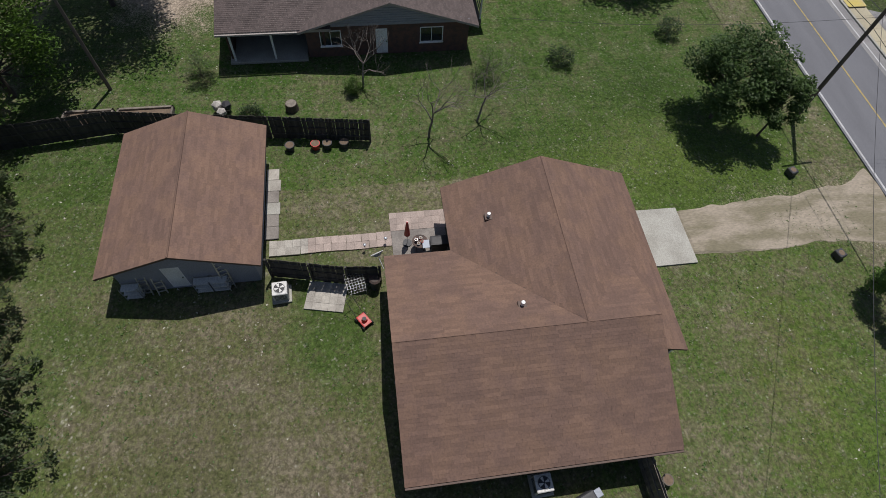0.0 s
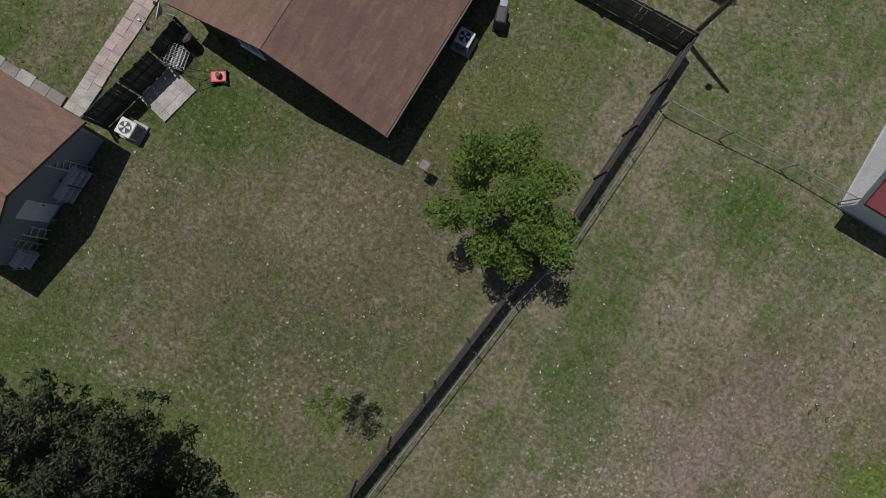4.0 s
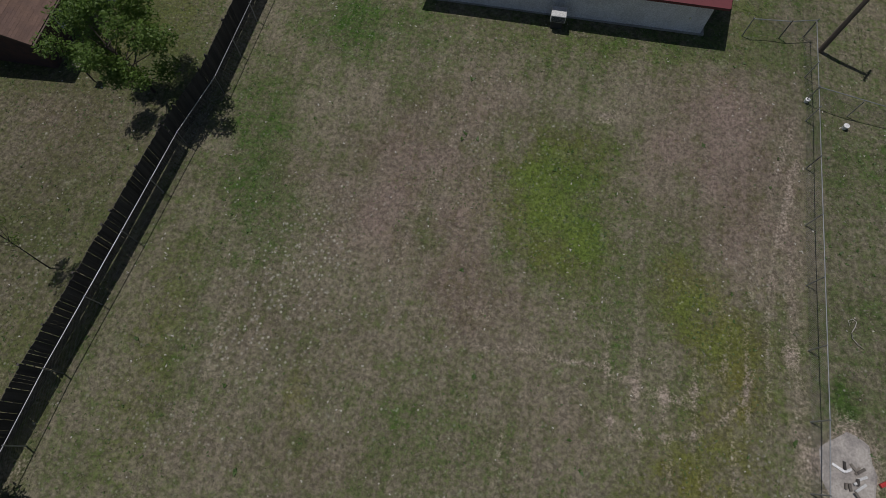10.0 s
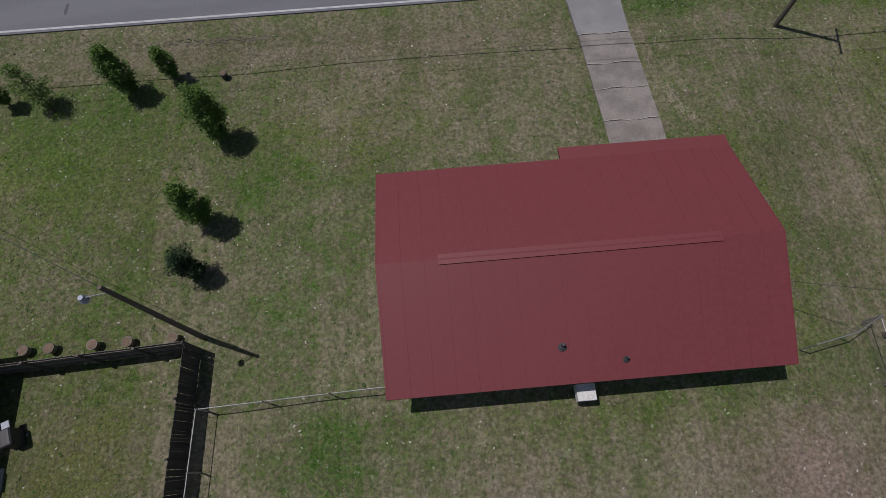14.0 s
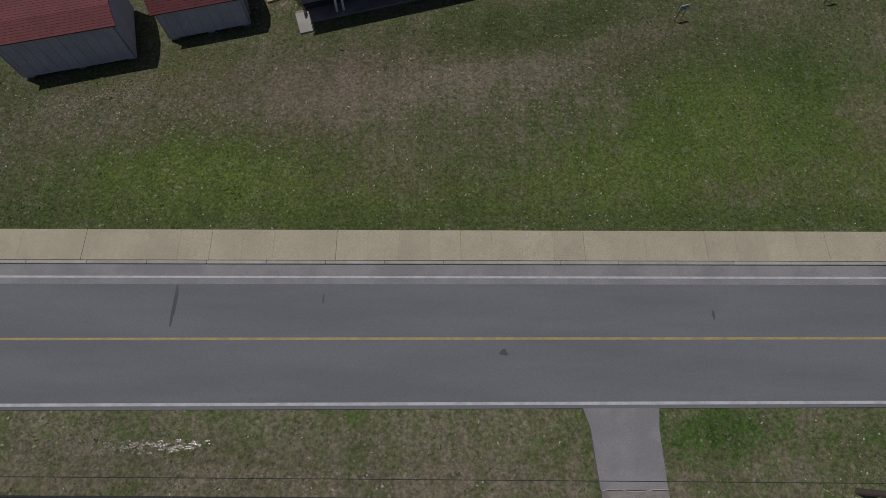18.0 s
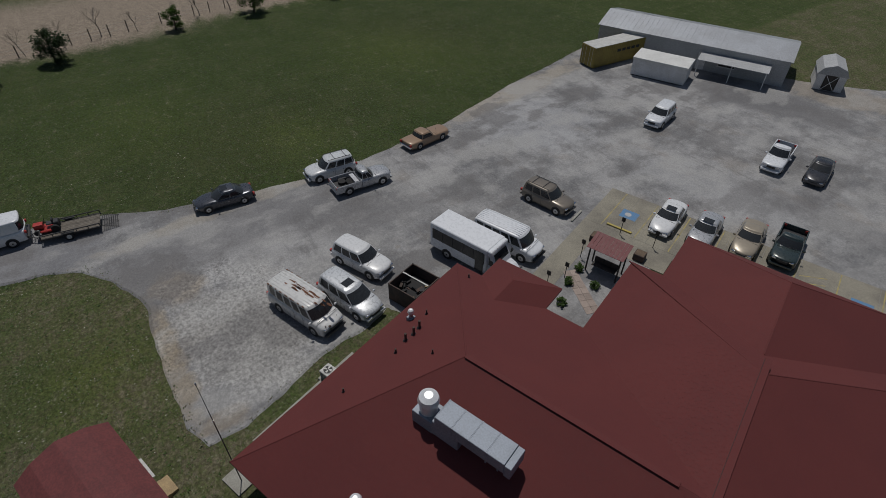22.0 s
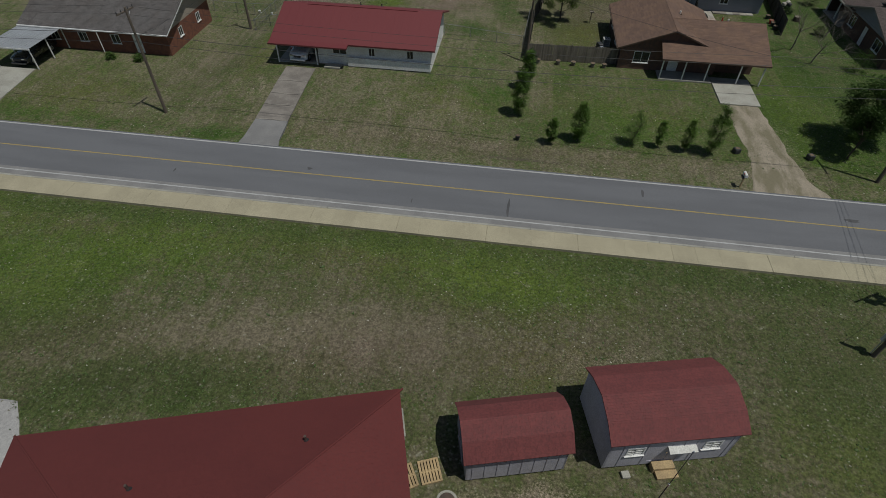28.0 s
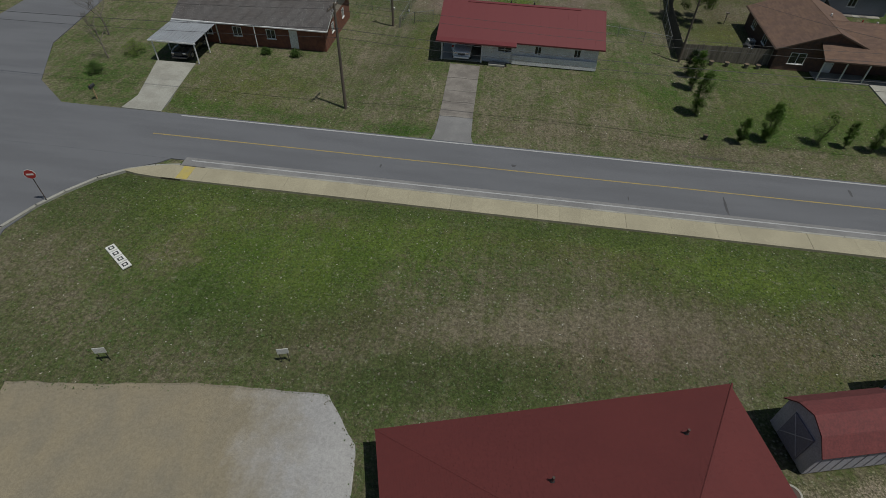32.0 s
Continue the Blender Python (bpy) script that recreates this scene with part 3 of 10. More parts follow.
def bareness(x, y):
    """Bare earth, trodden or scattered with stone."""
    v = wheel_tracks(x, y)
    for cx, cy, rx, ry, turn, add in (
            (-66, -45, 5.5, 3.5, 20, 1.1), (-70, -46, 5, 4, 0, 0.6), (11.2, -44.3, 1.3, 1.9, 0, 1.3), (-41.8, -6.5, 1.9, 6.5, 0, 0.5), (-41.8, -1.6, 2.6, 1.6, 0, 0.5), (11.3, -46.3, 1.4, 0.9, 0, 0.35),
            (-4.6, -40.0, 1.2, 0.6, -10, 0.42), (-1.8, -41.4, 2.6, 0.16, -8, 0.3), (-2.0, -42.0, 2.4, 0.14, -8, 0.28), (5.6, -48.8, 3.2, 1.3, 5, 0.46), (7.5, -50.5, 2.2, 1.2, 0, 0.36), (0.6, -48.6, 2.4, 0.4, 12, 0.32), (9.1, -39.7, 0.35, 0.4, 0, 0.5), (0.1, -28.8, 0.6, 0.4, 0, 0.55), (-11, -52.3, 14, 0.3, 0, 0.55), (9.3, -38, 0.5, 14, 0, 0.4), (1, -28.6, 3, 1.2, 0, 0.15),
            (-23.5, -50, 2.0, 1.3, 0, 0.5), (-25.5, -47.2, 0.8, 0.7, 0, 0.6), (-23.3, -46.6, 0.6, 1.5, 0, 0.5), (-29.6, -41.2, 0.16, 1.6, -14, 0.5), (-30.2, -38.4, 0.15, 1.8, 28, 0.4), (-29.2, -47.1, 0.9, 0.4, 0, 0.35), (-31.4, -36.6, 1.0, 0.7, 0, 0.22), (-30.5, -34.5, 0.8, 0.7, 0, 0.2),
            (-26, 17.4, 5.5, 1.1, 14, 0.35), (-19, 27.2, 4, 1.2, 16, 0.55), (-23, 25.6, 2, 1.0, 16, 0.4), (-9, 20, 6, 1.3, 14, 0.25), (-50, 25, 1, 3, 0, 0.2), (-49, 47, 1.0, 2.6, 0, 0.5),
            (-36, -2.6, 7, 0.7, 0, 0.3), (-14, -3, 12, 0.6, 0, 0.3), (14, -3.4, 8, 1, 0, 0.25), (4.9, -9, 0.4, 2.5, 25, 0.6), (-62, -24, 6, 6, 0, 0.2),
            (-100, 16, 4, 24, -10, 1.2), (-104, 70, 4, 34, 6, 1.2), (-110, 45, 8, 60, 0, 1.2), (-84, -4, 9, 3, 0, 0.9)):
        v = v + add * blob(x, y, cx, cy, rx, ry, turn)
    return np.clip(v, 0.0, 1.0)


def ruddiness(x, y):
    """Where dry thatch has a brown or mauve cast."""
    v = np.where((y < -22) & (x < -22) & (x > -46), 0.16, 0.0)
    v = np.where((y > 8.8) & (x > -50) & (x < 30), 0.2, v)
    for cx, cy, rx, ry, turn, add in (
            (-15, -34.4, 1.6, 1.0, 0, 0.5), (-9.6, -32.6, 3.0, 2.8, 10, 1.0), (-10.4, -36.6, 2.4, 2.0, 0, 0.9), (-6.2, -36.5, 1.4, 3.6, 0, 0.7), (-5.0, -39.6, 2.6, 2.0, -10, 0.85), (-10.5, -42.5, 2.4, 2.0, 0, 0.4), (-2.5, -45, 3.5, 3.5, 0, 0.25), (-14.6, -42.0, 2.0, 1.7, 0, 0.5), (-11, -47.6, 3.5, 1.6, 0, 0.55), (-16.5, -48, 2.2, 1.4, 0, 0.3),
            (5.4, -28.2, 2.8, 3.0, 0, 0.85), (7.0, -32.2, 2.2, 5.5, 0, 1.0), (2.8, -31.5, 1.2, 3.2, 0, 0.5), (-6.3, -28.6, 3.0, 2.2, 0, 0.55), (0.0, -44.0, 1.1, 2.2, 0, 0.3), (9.4, -33, 0.5, 8, 0, 0.4), (-17.4, -27.5, 1.0, 2.5, 0, 0.3),
            (11, -12, 5, 6, 0, 0.35), (-6, -5.5, 9, 1.6, 0, 0.3), (-15, -3.0, 24, 1.0, 0, 0.45), (-24.6, -11.4, 2.5, 3, 0, 0.3), (-34.5, -39.5, 5, 3, 0, 0.3), (-27.5, -34, 2.2, 4, 0, 0.45), (-26.5, -26.5, 2.5, 2.5, 0, 0.25), (-30, -33.0, 3, 1.5, 0, 0.35), (-37.0, -33.8, 2.6, 1.3, 0, -0.4),
            (-10, 20.4, 6, 1.5, 14, 0.5), (-12.5, 18.2, 6, 1.4, 10, 0.4), (-24, 17.6, 5, 1.6, 8, 0.4), (8, 15.0, 8, 3, 0, -0.3), (-20, 12.5, 8, 1.8, 0, -0.25), (-2, 22.9, 4, 1.0, 14, -0.3)):
        v = v + add * blob(x, y, cx, cy, rx, ry, turn)
    return np.clip(v, 0.0, 1.0)


def stoniness(x, y):
    """Where small pale stones and bleached tufts lie in the grass."""
    v = np.full_like(x, 0.15)
    for cx, cy, rx, ry, turn, add in (
            (-14.2, -41.0, 2.4, 3.2, 10, 0.5), (-15.3, -43.7, 1.9, 1.2, 0, 0.45), (-12.8, -37.5, 1.8, 2.8, 0, 0.35), (-8, -40, 6, 6, 0, 0.12), (-16.8, -47.5, 2.4, 1.0, 0, 0.4), (-15.5, -55.2, 3.2, 1.4, 0, 0.75), (-10.5, -55.6, 2.6, 1.2, 0, 0.5), (7.4, -44.6, 1.2, 0.9, 0, 0.5), (3.5, -48.4, 3, 1.0, 0, 0.45),
            (-28.5, -43.0, 2.6, 1.2, 0, 0.5), (-26.0, -40.5, 1.3, 2, 0, 0.35), (-34, -45.5, 4, 0.6, 10, 0.4), (-5, -29.5, 4, 3, 0, 0.2), (7.5, -36.5, 1.5, 2, 0, 0.3), (-16.5, 24.8, 6, 1.5, 16, 0.5), (-21.5, 15.5, 5, 2, 0, 0.25), (0, 18, 8, 2, 10, 0.2)):
        v = v + add * blob(x, y, cx, cy, rx, ry, turn)
    return np.clip(v, 0.0, 1.0)


def ground_material():
    m, nt, bsdf = nodes_of("grass_ground")
    lush = nt.nodes.new("ShaderNodeAttribute")
    lush.attribute_name = "lush"
    bare = nt.nodes.new("ShaderNodeAttribute")
    bare.attribute_name = "bare"
    ruddy = nt.nodes.new("ShaderNodeAttribute")
    ruddy.attribute_name = "ruddy"
    stony = nt.nodes.new("ShaderNodeAttribute")
    stony.attribute_name = "stony"
    big, mid, fine = noise_at(nt, 0.22, 5, 0.6), noise_at(nt, 1.1, 5, 0.65), noise_at(nt, 9.0, 4, 0.7)
    blade = noise_at(nt, 34.0, 3, 0.7)
    spots = noise_at(nt, 3.2, 4, 0.7)
    wet = joined(nt, 'ADD', lush.outputs["Fac"], ramp(nt, big, 0.38, 0.62, -0.16, 0.16))
    wet = joined(nt, 'ADD', wet, ramp(nt, mid, 0.38, 0.62, -0.20, 0.20))
    wet = joined(nt, 'ADD', wet, ramp(nt, spots, 0.38, 0.62, -0.22, 0.22))
    wet = joined(nt, 'ADD', wet, ramp(nt, fine, 0.40, 0.60, -0.13, 0.13))
    mown = noise_at(nt, 1.0, 3, 0.6, stretch=(1.9, 0.10, 1))
    wet = joined(nt, 'ADD', wet, ramp(nt, mown, 0.40, 0.60, -0.09, 0.09))
    col = mixed(nt, ramp(nt, wet, 0.0, 0.45), (0.188, 0.168, 0.116), (0.108, 0.114, 0.056))
    col = mixed(nt, ramp(nt, wet, 0.40, 1.05), col, (0.040, 0.086, 0.013))
    col = mixed(nt, ramp(nt, wet, 0.95, 1.35, 0.0, 0.9), col, (0.025, 0.050, 0.010))
    cast = joined(nt, 'MULTIPLY', ruddy.outputs["Fac"], ramp(nt, joined(nt, 'ADD', mid, joined(nt, 'MULTIPLY', spots, 0.8)), 0.70, 1.0, 0.55, 1.15))
    col = mixed(nt, cast, col, mixed(nt, ramp(nt, wet, 0.1, 0.7), (0.196, 0.150, 0.124), (0.100, 0.088, 0.050)))
    # darkened turf: soil between blades, plus the painted woodland shade
    earth = nt.nodes.new("ShaderNodeAttribute")
    earth.attribute_name = "earth"
    thin = joined(nt, 'MULTIPLY', earth.outputs["Fac"], ramp(nt, joined(nt, 'ADD', spots, joined(nt, 'MULTIPLY', mid, 0.6)), 0.55, 0.95, 0.35, 0.9))
    col = mixed(nt, thin, col, (0.058, 0.056, 0.030))
    gold = nt.nodes.new("ShaderNodeAttribute")
    gold.attribute_name = "gold"
    tone = joined(nt, 'MULTIPLY', gold.outputs["Fac"], ramp(nt, wet, 0.10, 0.70, 0.25, 0.95))
    col = mixed(nt, tone, col, mixed(nt, ramp(nt, lush.outputs["Fac"], 0.5, 0.85), (0.122, 0.112, 0.032), (0.100, 0.136, 0.028)))
    thatch = noise_at(nt, 0.7, 6, 0.75, stretch=(1, 1.3, 1))
    col = mixed(nt, joined(nt, 'MULTIPLY', ramp(nt, thatch, 0.54, 0.70, 0.0, 0.5), ramp(nt, spots, 0.42, 0.60)), col, (0.27, 0.245, 0.185))
    soil = joined(nt, 'ADD', bare.outputs["Fac"], ramp(nt, fine, 0.4, 0.6, -0.18, 0.18))
    col = mixed(nt, ramp(nt, soil, 0.30, 0.75), col, mixed(nt, fine, (0.20, 0.155, 0.118), (0.33, 0.285, 0.23)))
    pos = nt.nodes.new("ShaderNodeNewGeometry").outputs["Position"]
    for scale, near, far, amount in ((1.5, 0.08, 0.2, 0.48), (4.2, 0.18, 0.34, 0.58)):
        fleck = node(nt, "ShaderNodeTexVoronoi", Scale=scale)
        nt.links.new(pos, fleck.inputs["Vector"])
        shape = ramp(nt, joined(nt, 'ADD', fleck.outputs["Distance"], ramp(nt, blade, 0.3, 0.7, -0.12, 0.12)), near, far, 1.0, 0.0)
        where = ramp(nt, joined(nt, 'ADD', stony.outputs["Fac"], ramp(nt, spots, 0.35, 0.65, -0.38, 0.38)), 0.12, 0.75, 0.0, amount)
        col = mixed(nt, joined(nt, 'MULTIPLY', shape, where), col, (0.40, 0.385, 0.32))
    dark = ramp(nt, joined(nt, 'ADD', noise_at(nt, 5.5, 3, 0.65), joined(nt, 'MULTIPLY', mid, 0.5)), 0.60, 0.88, 0.66, 1.22)
    shade = joined(nt, 'MULTIPLY', dark, ramp(nt, joined(nt, 'ADD', blade, joined(nt, 'MULTIPLY', fine, 0.9)), 0.80, 1.10, 0.66, 1.38))
    mul = nt.nodes.new("ShaderNodeVectorMath")
    mul.operation = 'SCALE'
    nt.links.new(col, mul.inputs[0])
    nt.links.new(shade, mul.inputs["Scale"])
    nt.links.new(mul.outputs[0], bsdf.inputs["Base Color"])
    bsdf.inputs["Roughness"].default_value = 0.97
    bsdf.inputs["Specular IOR Level"].default_value = 0.15
    bumped(nt, bsdf, joined(nt, 'ADD', fine, blade), 0.5, 0.04)
    return m


M["ground"] = ground_material()
far_lo, far_hi = [-2600.0, -1200.0, -600.0, -350.0, -220.0, -160.0, -130.0], [130.0, 160.0, 220.0, 350.0, 600.0, 1200.0, 2600.0]
gx = np.array(far_lo + list(np.arange(-112, -46, 0.7)) + list(np.arange(-46, 14, 0.32)) + list(np.arange(14, 62, 0.7)) + [70.0, 85.0, 105.0] + far_hi)
gy = np.array(far_lo + [-105.0, -90.0] + list(np.arange(-78, -52.5, 0.7)) + list(np.arange(-52.5, -24, 0.32)) + list(np.arange(-24, 128, 0.7)) + far_hi)
GX, GY = np.meshgrid(gx, gy)
GZ = 0.04 * np.sin(GX * 0.37 + 1.0) * np.sin(GY * 0.29) - 0.045
GZ = GZ + swell(GX, GY)
GZ = GZ - 0.16 * np.exp(-((GY + 2.3) / 1.0) ** 2) * ((GX > -36) & (GX < 60))
nx, ny = len(gx), len(gy)
gme = bpy.data.meshes.new("ground")
gverts = np.stack([GX.ravel(), GY.ravel(), GZ.ravel()], 1)
idx = np.arange(nx * ny).reshape(ny, nx)
gquads = np.stack([idx[:-1, :-1].ravel(), idx[:-1, 1:].ravel(), idx[1:, 1:].ravel(), idx[1:, :-1].ravel()], 1)
gme.vertices.add(len(gverts))
gme.vertices.foreach_set("co", gverts.ravel())
gme.loops.add(gquads.size)
gme.loops.foreach_set("vertex_index", gquads.ravel())
gme.polygons.add(len(gquads))
gme.polygons.foreach_set("loop_start", np.arange(0, gquads.size, 4))
gme.update(calc_edges=True)
for key, fn in (("lush", lushness), ("bare", bareness), ("gold", goldness), ("earth", soil_and_shade), ("ruddy", ruddiness), ("stony", stoniness)):
    layer = gme.attributes.new(key, 'FLOAT', 'POINT')
    layer.data.foreach_set("value", fn(GX.ravel(), GY.ravel()).astype(np.float32))
gme.materials.append(M["ground"])
tagged(new("ground", gme), "patchy mown grass, green and straw-dry, with bare spots", "ground", kind="structure")


def ragged(pts, step=0.5, amount=0.22, seed=1):
    """An outline with its edges broken up."""
    out = []
    for (x0, y0), (x1, y1) in zip(pts, pts[1:] + pts[:1]):
        n = max(1, int(math.hypot(x1 - x0, y1 - y0) / step))
        for i in range(n):
            x, y = x0 + (x1 - x0) * i / n, y0 + (y1 - y0) * i / n
            d = noise.noise_vector(Vector((x * 0.9, y * 0.9, seed))) * amount + noise.noise_vector(Vector((x * 0.2, y * 0.2, seed + 9))) * amount * 2
            out.append((x + d.x, y + d.y))
    return out


def sheet(pts, z, deep=0.25):
    """A flat layer with a broken outline and an edge that goes down into the earth."""
    co, _, fs, _, _, _ = delaunay_2d_cdt([Vector(q) for q in pts], [], [list(range(len(pts)))], 1, 1e-5)
    bm = bm_new()
    vs = [bm.verts.new((q.x, q.y, z)) for q in co]
    for f in fs:
        bm.faces.new([vs[i] for i in f])
    rim = [e for e in bm.edges if len(e.link_faces) == 1]
    out = {}
    for e in rim:
        f = e.link_faces[0]
        mid = (e.verts[0].co + e.verts[1].co) / 2
        n = (e.verts[1].co - e.verts[0].co).cross(Vector((0, 0, 1)))
        n = n.normalized() if n.length > 1e-6 else Vector((0, 0, 0))
        if n.dot(f.calc_center_median() - mid) > 0:
            n = -n
        for v in e.verts:
            k = (round(v.co.x, 4), round(v.co.y, 4))
            out[k] = out.get(k, Vector((0, 0, 0))) + n
    made = bmesh.ops.extrude_edge_only(bm, edges=rim)
    for v in made["geom"]:
        if isinstance(v, bmesh.types.BMVert):
            n = out.get((round(v.co.x, 4), round(v.co.y, 4)), Vector((0, 0, 0)))
            v.co += n.normalized() * 0.55 if n.length > 1e-6 else n
            v.co.z -= deep
    return bm


def zone(nt, cx, cy, rx, ry, turn, amount, wobble):
    """A soft worn zone with a broken edge round one place."""
    mp = nt.nodes.new("ShaderNodeMapping")
    mp.vector_type = 'TEXTURE'
    mp.inputs["Location"].default_value = (cx, cy, 0)
    mp.inputs["Rotation"].default_value = (0, 0, radians(turn))
    mp.inputs["Scale"].default_value = (rx, ry, 50)
    nt.links.new(nt.nodes.new("ShaderNodeNewGeometry").outputs["Position"], mp.inputs["Vector"])
    g = nt.nodes.new("ShaderNodeTexGradient")
    g.gradient_type = 'SPHERICAL'
    nt.links.new(mp.outputs[0], g.inputs["Vector"])
    return ramp(nt, joined(nt, 'ADD', g.outputs["Fac"], wobble), 0.22, 0.5, 0.0, amount)


def gravel_material():
    m, nt, bsdf = nodes_of("gravel_lot")
    pos = nt.nodes.new("ShaderNodeNewGeometry").outputs["Position"]
    along = nt.nodes.new("ShaderNodeVectorMath")
    along.operation = 'DOT_PRODUCT'
    nt.links.new(pos, along.inputs[0])
    along.inputs[1].default_value = (UX.x, UX.y, 0.0)
    u = joined(nt, 'SUBTRACT', along.outputs["Value"], ORIGIN.dot(UX))
    across = nt.nodes.new("ShaderNodeVectorMath")
    across.operation = 'DOT_PRODUCT'
    nt.links.new(pos, across.inputs[0])
    across.inputs[1].default_value = (UY.x, UY.y, 0.0)
    north = joined(nt, 'SUBTRACT', across.outputs["Value"], ORIGIN.dot(UY))
    big, mid, fine = noise_at(nt, 0.10, 5, 0.6), noise_at(nt, 0.5, 6, 0.62, stretch=(1.15, 0.8, 1)), noise_at(nt, 5.0, 5, 0.75)
    stone = noise_at(nt, 30.0, 2, 0.7)
    worn = joined(nt, 'ADD', ramp(nt, big, 0.40, 0.60, -0.35, 0.35), ramp(nt, mid, 0.34, 0.66, -0.4, 0.4))
    col = mixed(nt, ramp(nt, worn, -0.5, 0.45), (0.185, 0.186, 0.192), (0.365, 0.362, 0.362))
    smear = noise_at(nt, 0.6, 5, 0.7, stretch=(0.35, 1.3, 1))
    col = mixed(nt, ramp(nt, smear, 0.53, 0.60, 0.0, 0.35), col, (0.135, 0.133, 0.136))
    col = mixed(nt, ramp(nt, noise_at(nt, 0.23, 4, 0.6), 0.56, 0.72, 0.0, 0.4), col, (0.24, 0.20, 0.16))
    pale = joined(nt, 'MULTIPLY', ramp(nt, fine, 0.50, 0.66), 0.22)
    col = mixed(nt, pale, col, (0.42, 0.41, 0.39))
    sandy = joined(nt, 'ADD', u, ramp(nt, mid, 0.2, 0.8, -3.0, 3.0))
    wobble = ramp(nt, mid, 0.3, 0.7, -0.25, 0.25)
    for cx, cy, rx, ry, turn, amount, tint in (
            (-36.5, 30, 8, 5.5, 20, 0.6, (0.33, 0.322, 0.305)), (-43.1, 28, 3.2, 2.4, 30, 0.5, (0.27, 0.215, 0.15)), (-37, 26.0, 10, 1.3, 0, 0.6, (0.29, 0.235, 0.16)), (-30.6, 27.2, 1.2, 2.2, 0, 0.5, (0.27, 0.22, 0.16)),
            (-52.5, 18.5, 9, 9, -10, 0.75, (0.215, 0.217, 0.23)), (-54.8, 11, 8.5, 5.0, 0, 0.8, (0.13, 0.13, 0.138)), (-47.2, 34.5, 4.5, 19, 5, 0.7, (0.20, 0.198, 0.203)), (-43.2, 43, 4.5, 9, -20, 0.6, (0.165, 0.162, 0.165)),
            (-50.3, 38, 1.5, 20, 4, 0.6, (0.37, 0.34, 0.29)), (-53.2, 70, 2.4, 20, 9, 0.65, (0.38, 0.34, 0.28)), (-46, 66, 9, 9, 0, 0.5, (0.40, 0.405, 0.42)), (-41, 52, 4, 3, 30, 0.55, (0.15, 0.148, 0.15)),
            (-28, 70, 14, 4, 10, 0.5, (0.40, 0.40, 0.405)), (-20, 74, 12, 2.4, 8, 0.5, (0.19, 0.187, 0.19)), (-36, 91, 15, 5, 12, 0.75, (0.165, 0.163, 0.168)), (-30, 100, 12, 5, 20, 0.5, (0.30, 0.255, 0.20)), (-9, 72, 6, 4, 10, 0.4, (0.38, 0.375, 0.37))):
        col = mixed(nt, zone(nt, cx, cy, rx, ry, turn, amount, wobble), col, tint)
    # swept drifts of dark fines and pale stone all over the lot
    drift = noise_at(nt, 0.19, 7, 0.60, stretch=(1.25, 0.7, 1))
    open_lot = ramp(nt, u, -8.0, 30.0, 1.0, 0.25)
    col = mixed(nt, joined(nt, 'MULTIPLY', ramp(nt, drift, 0.52, 0.58, 0.0, 0.6), open_lot), col, (0.165, 0.160, 0.160))
    col = mixed(nt, joined(nt, 'MULTIPLY', ramp(nt, drift, 0.48, 0.40, 0.0, 0.55), open_lot), col, (0.40, 0.395, 0.385))
    strip = joined(nt, 'MULTIPLY', ramp(nt, sandy, 14.0, 17.0), ramp(nt, joined(nt, 'SUBTRACT', 60.0, north), 10.0, 22.0))
    col = mixed(nt, joined(nt, 'MULTIPLY', strip, ramp(nt, mid, 0.3, 0.7, 0.75, 0.35)), col, (0.40, 0.39, 0.385))
    sand = mixed(nt, ramp(nt, mid, 0.35, 0.7), (0.275, 0.235, 0.165), (0.228, 0.204, 0.158))
    col = mixed(nt, joined(nt, 'MULTIPLY', ramp(nt, sandy, 21.0, 25.0), joined(nt, 'MULTIPLY', ramp(nt, sandy, 52.0, 40.0), ramp(nt, joined(nt, 'ADD', north, ramp(nt, mid, 0.2, 0.8, -6.0, 6.0)), 46.0, 34.0))), col, sand)
    shade = ramp(nt, joined(nt, 'ADD', stone, joined(nt, 'MULTIPLY', fine, 0.7)), 0.70, 1.0, 0.83, 1.15)
    coarse = joined(nt, 'MULTIPLY', zone(nt, -37.0, 30.5, 11, 8, 15, 1.0, wobble), ramp(nt, joined(nt, 'ADD', noise_at(nt, 3.4, 5, 0.7), joined(nt, 'MULTIPLY', fine, 0.8)), 0.70, 1.06, -0.30, 0.34))
    shade = joined(nt, 'ADD', shade, coarse)
    mul = nt.nodes.new("ShaderNodeVectorMath")
    mul.operation = 'SCALE'
    nt.links.new(col, mul.inputs[0])
    nt.links.new(shade, mul.inputs["Scale"])
    nt.links.new(mul.outputs[0], bsdf.inputs["Base Color"])
    bsdf.inputs["Roughness"].default_value = 0.95
    bsdf.inputs["Specular IOR Level"].default_value = 0.2
    bumped(nt, bsdf, joined(nt, 'ADD', fine, stone), 0.6, 0.03)
    return m


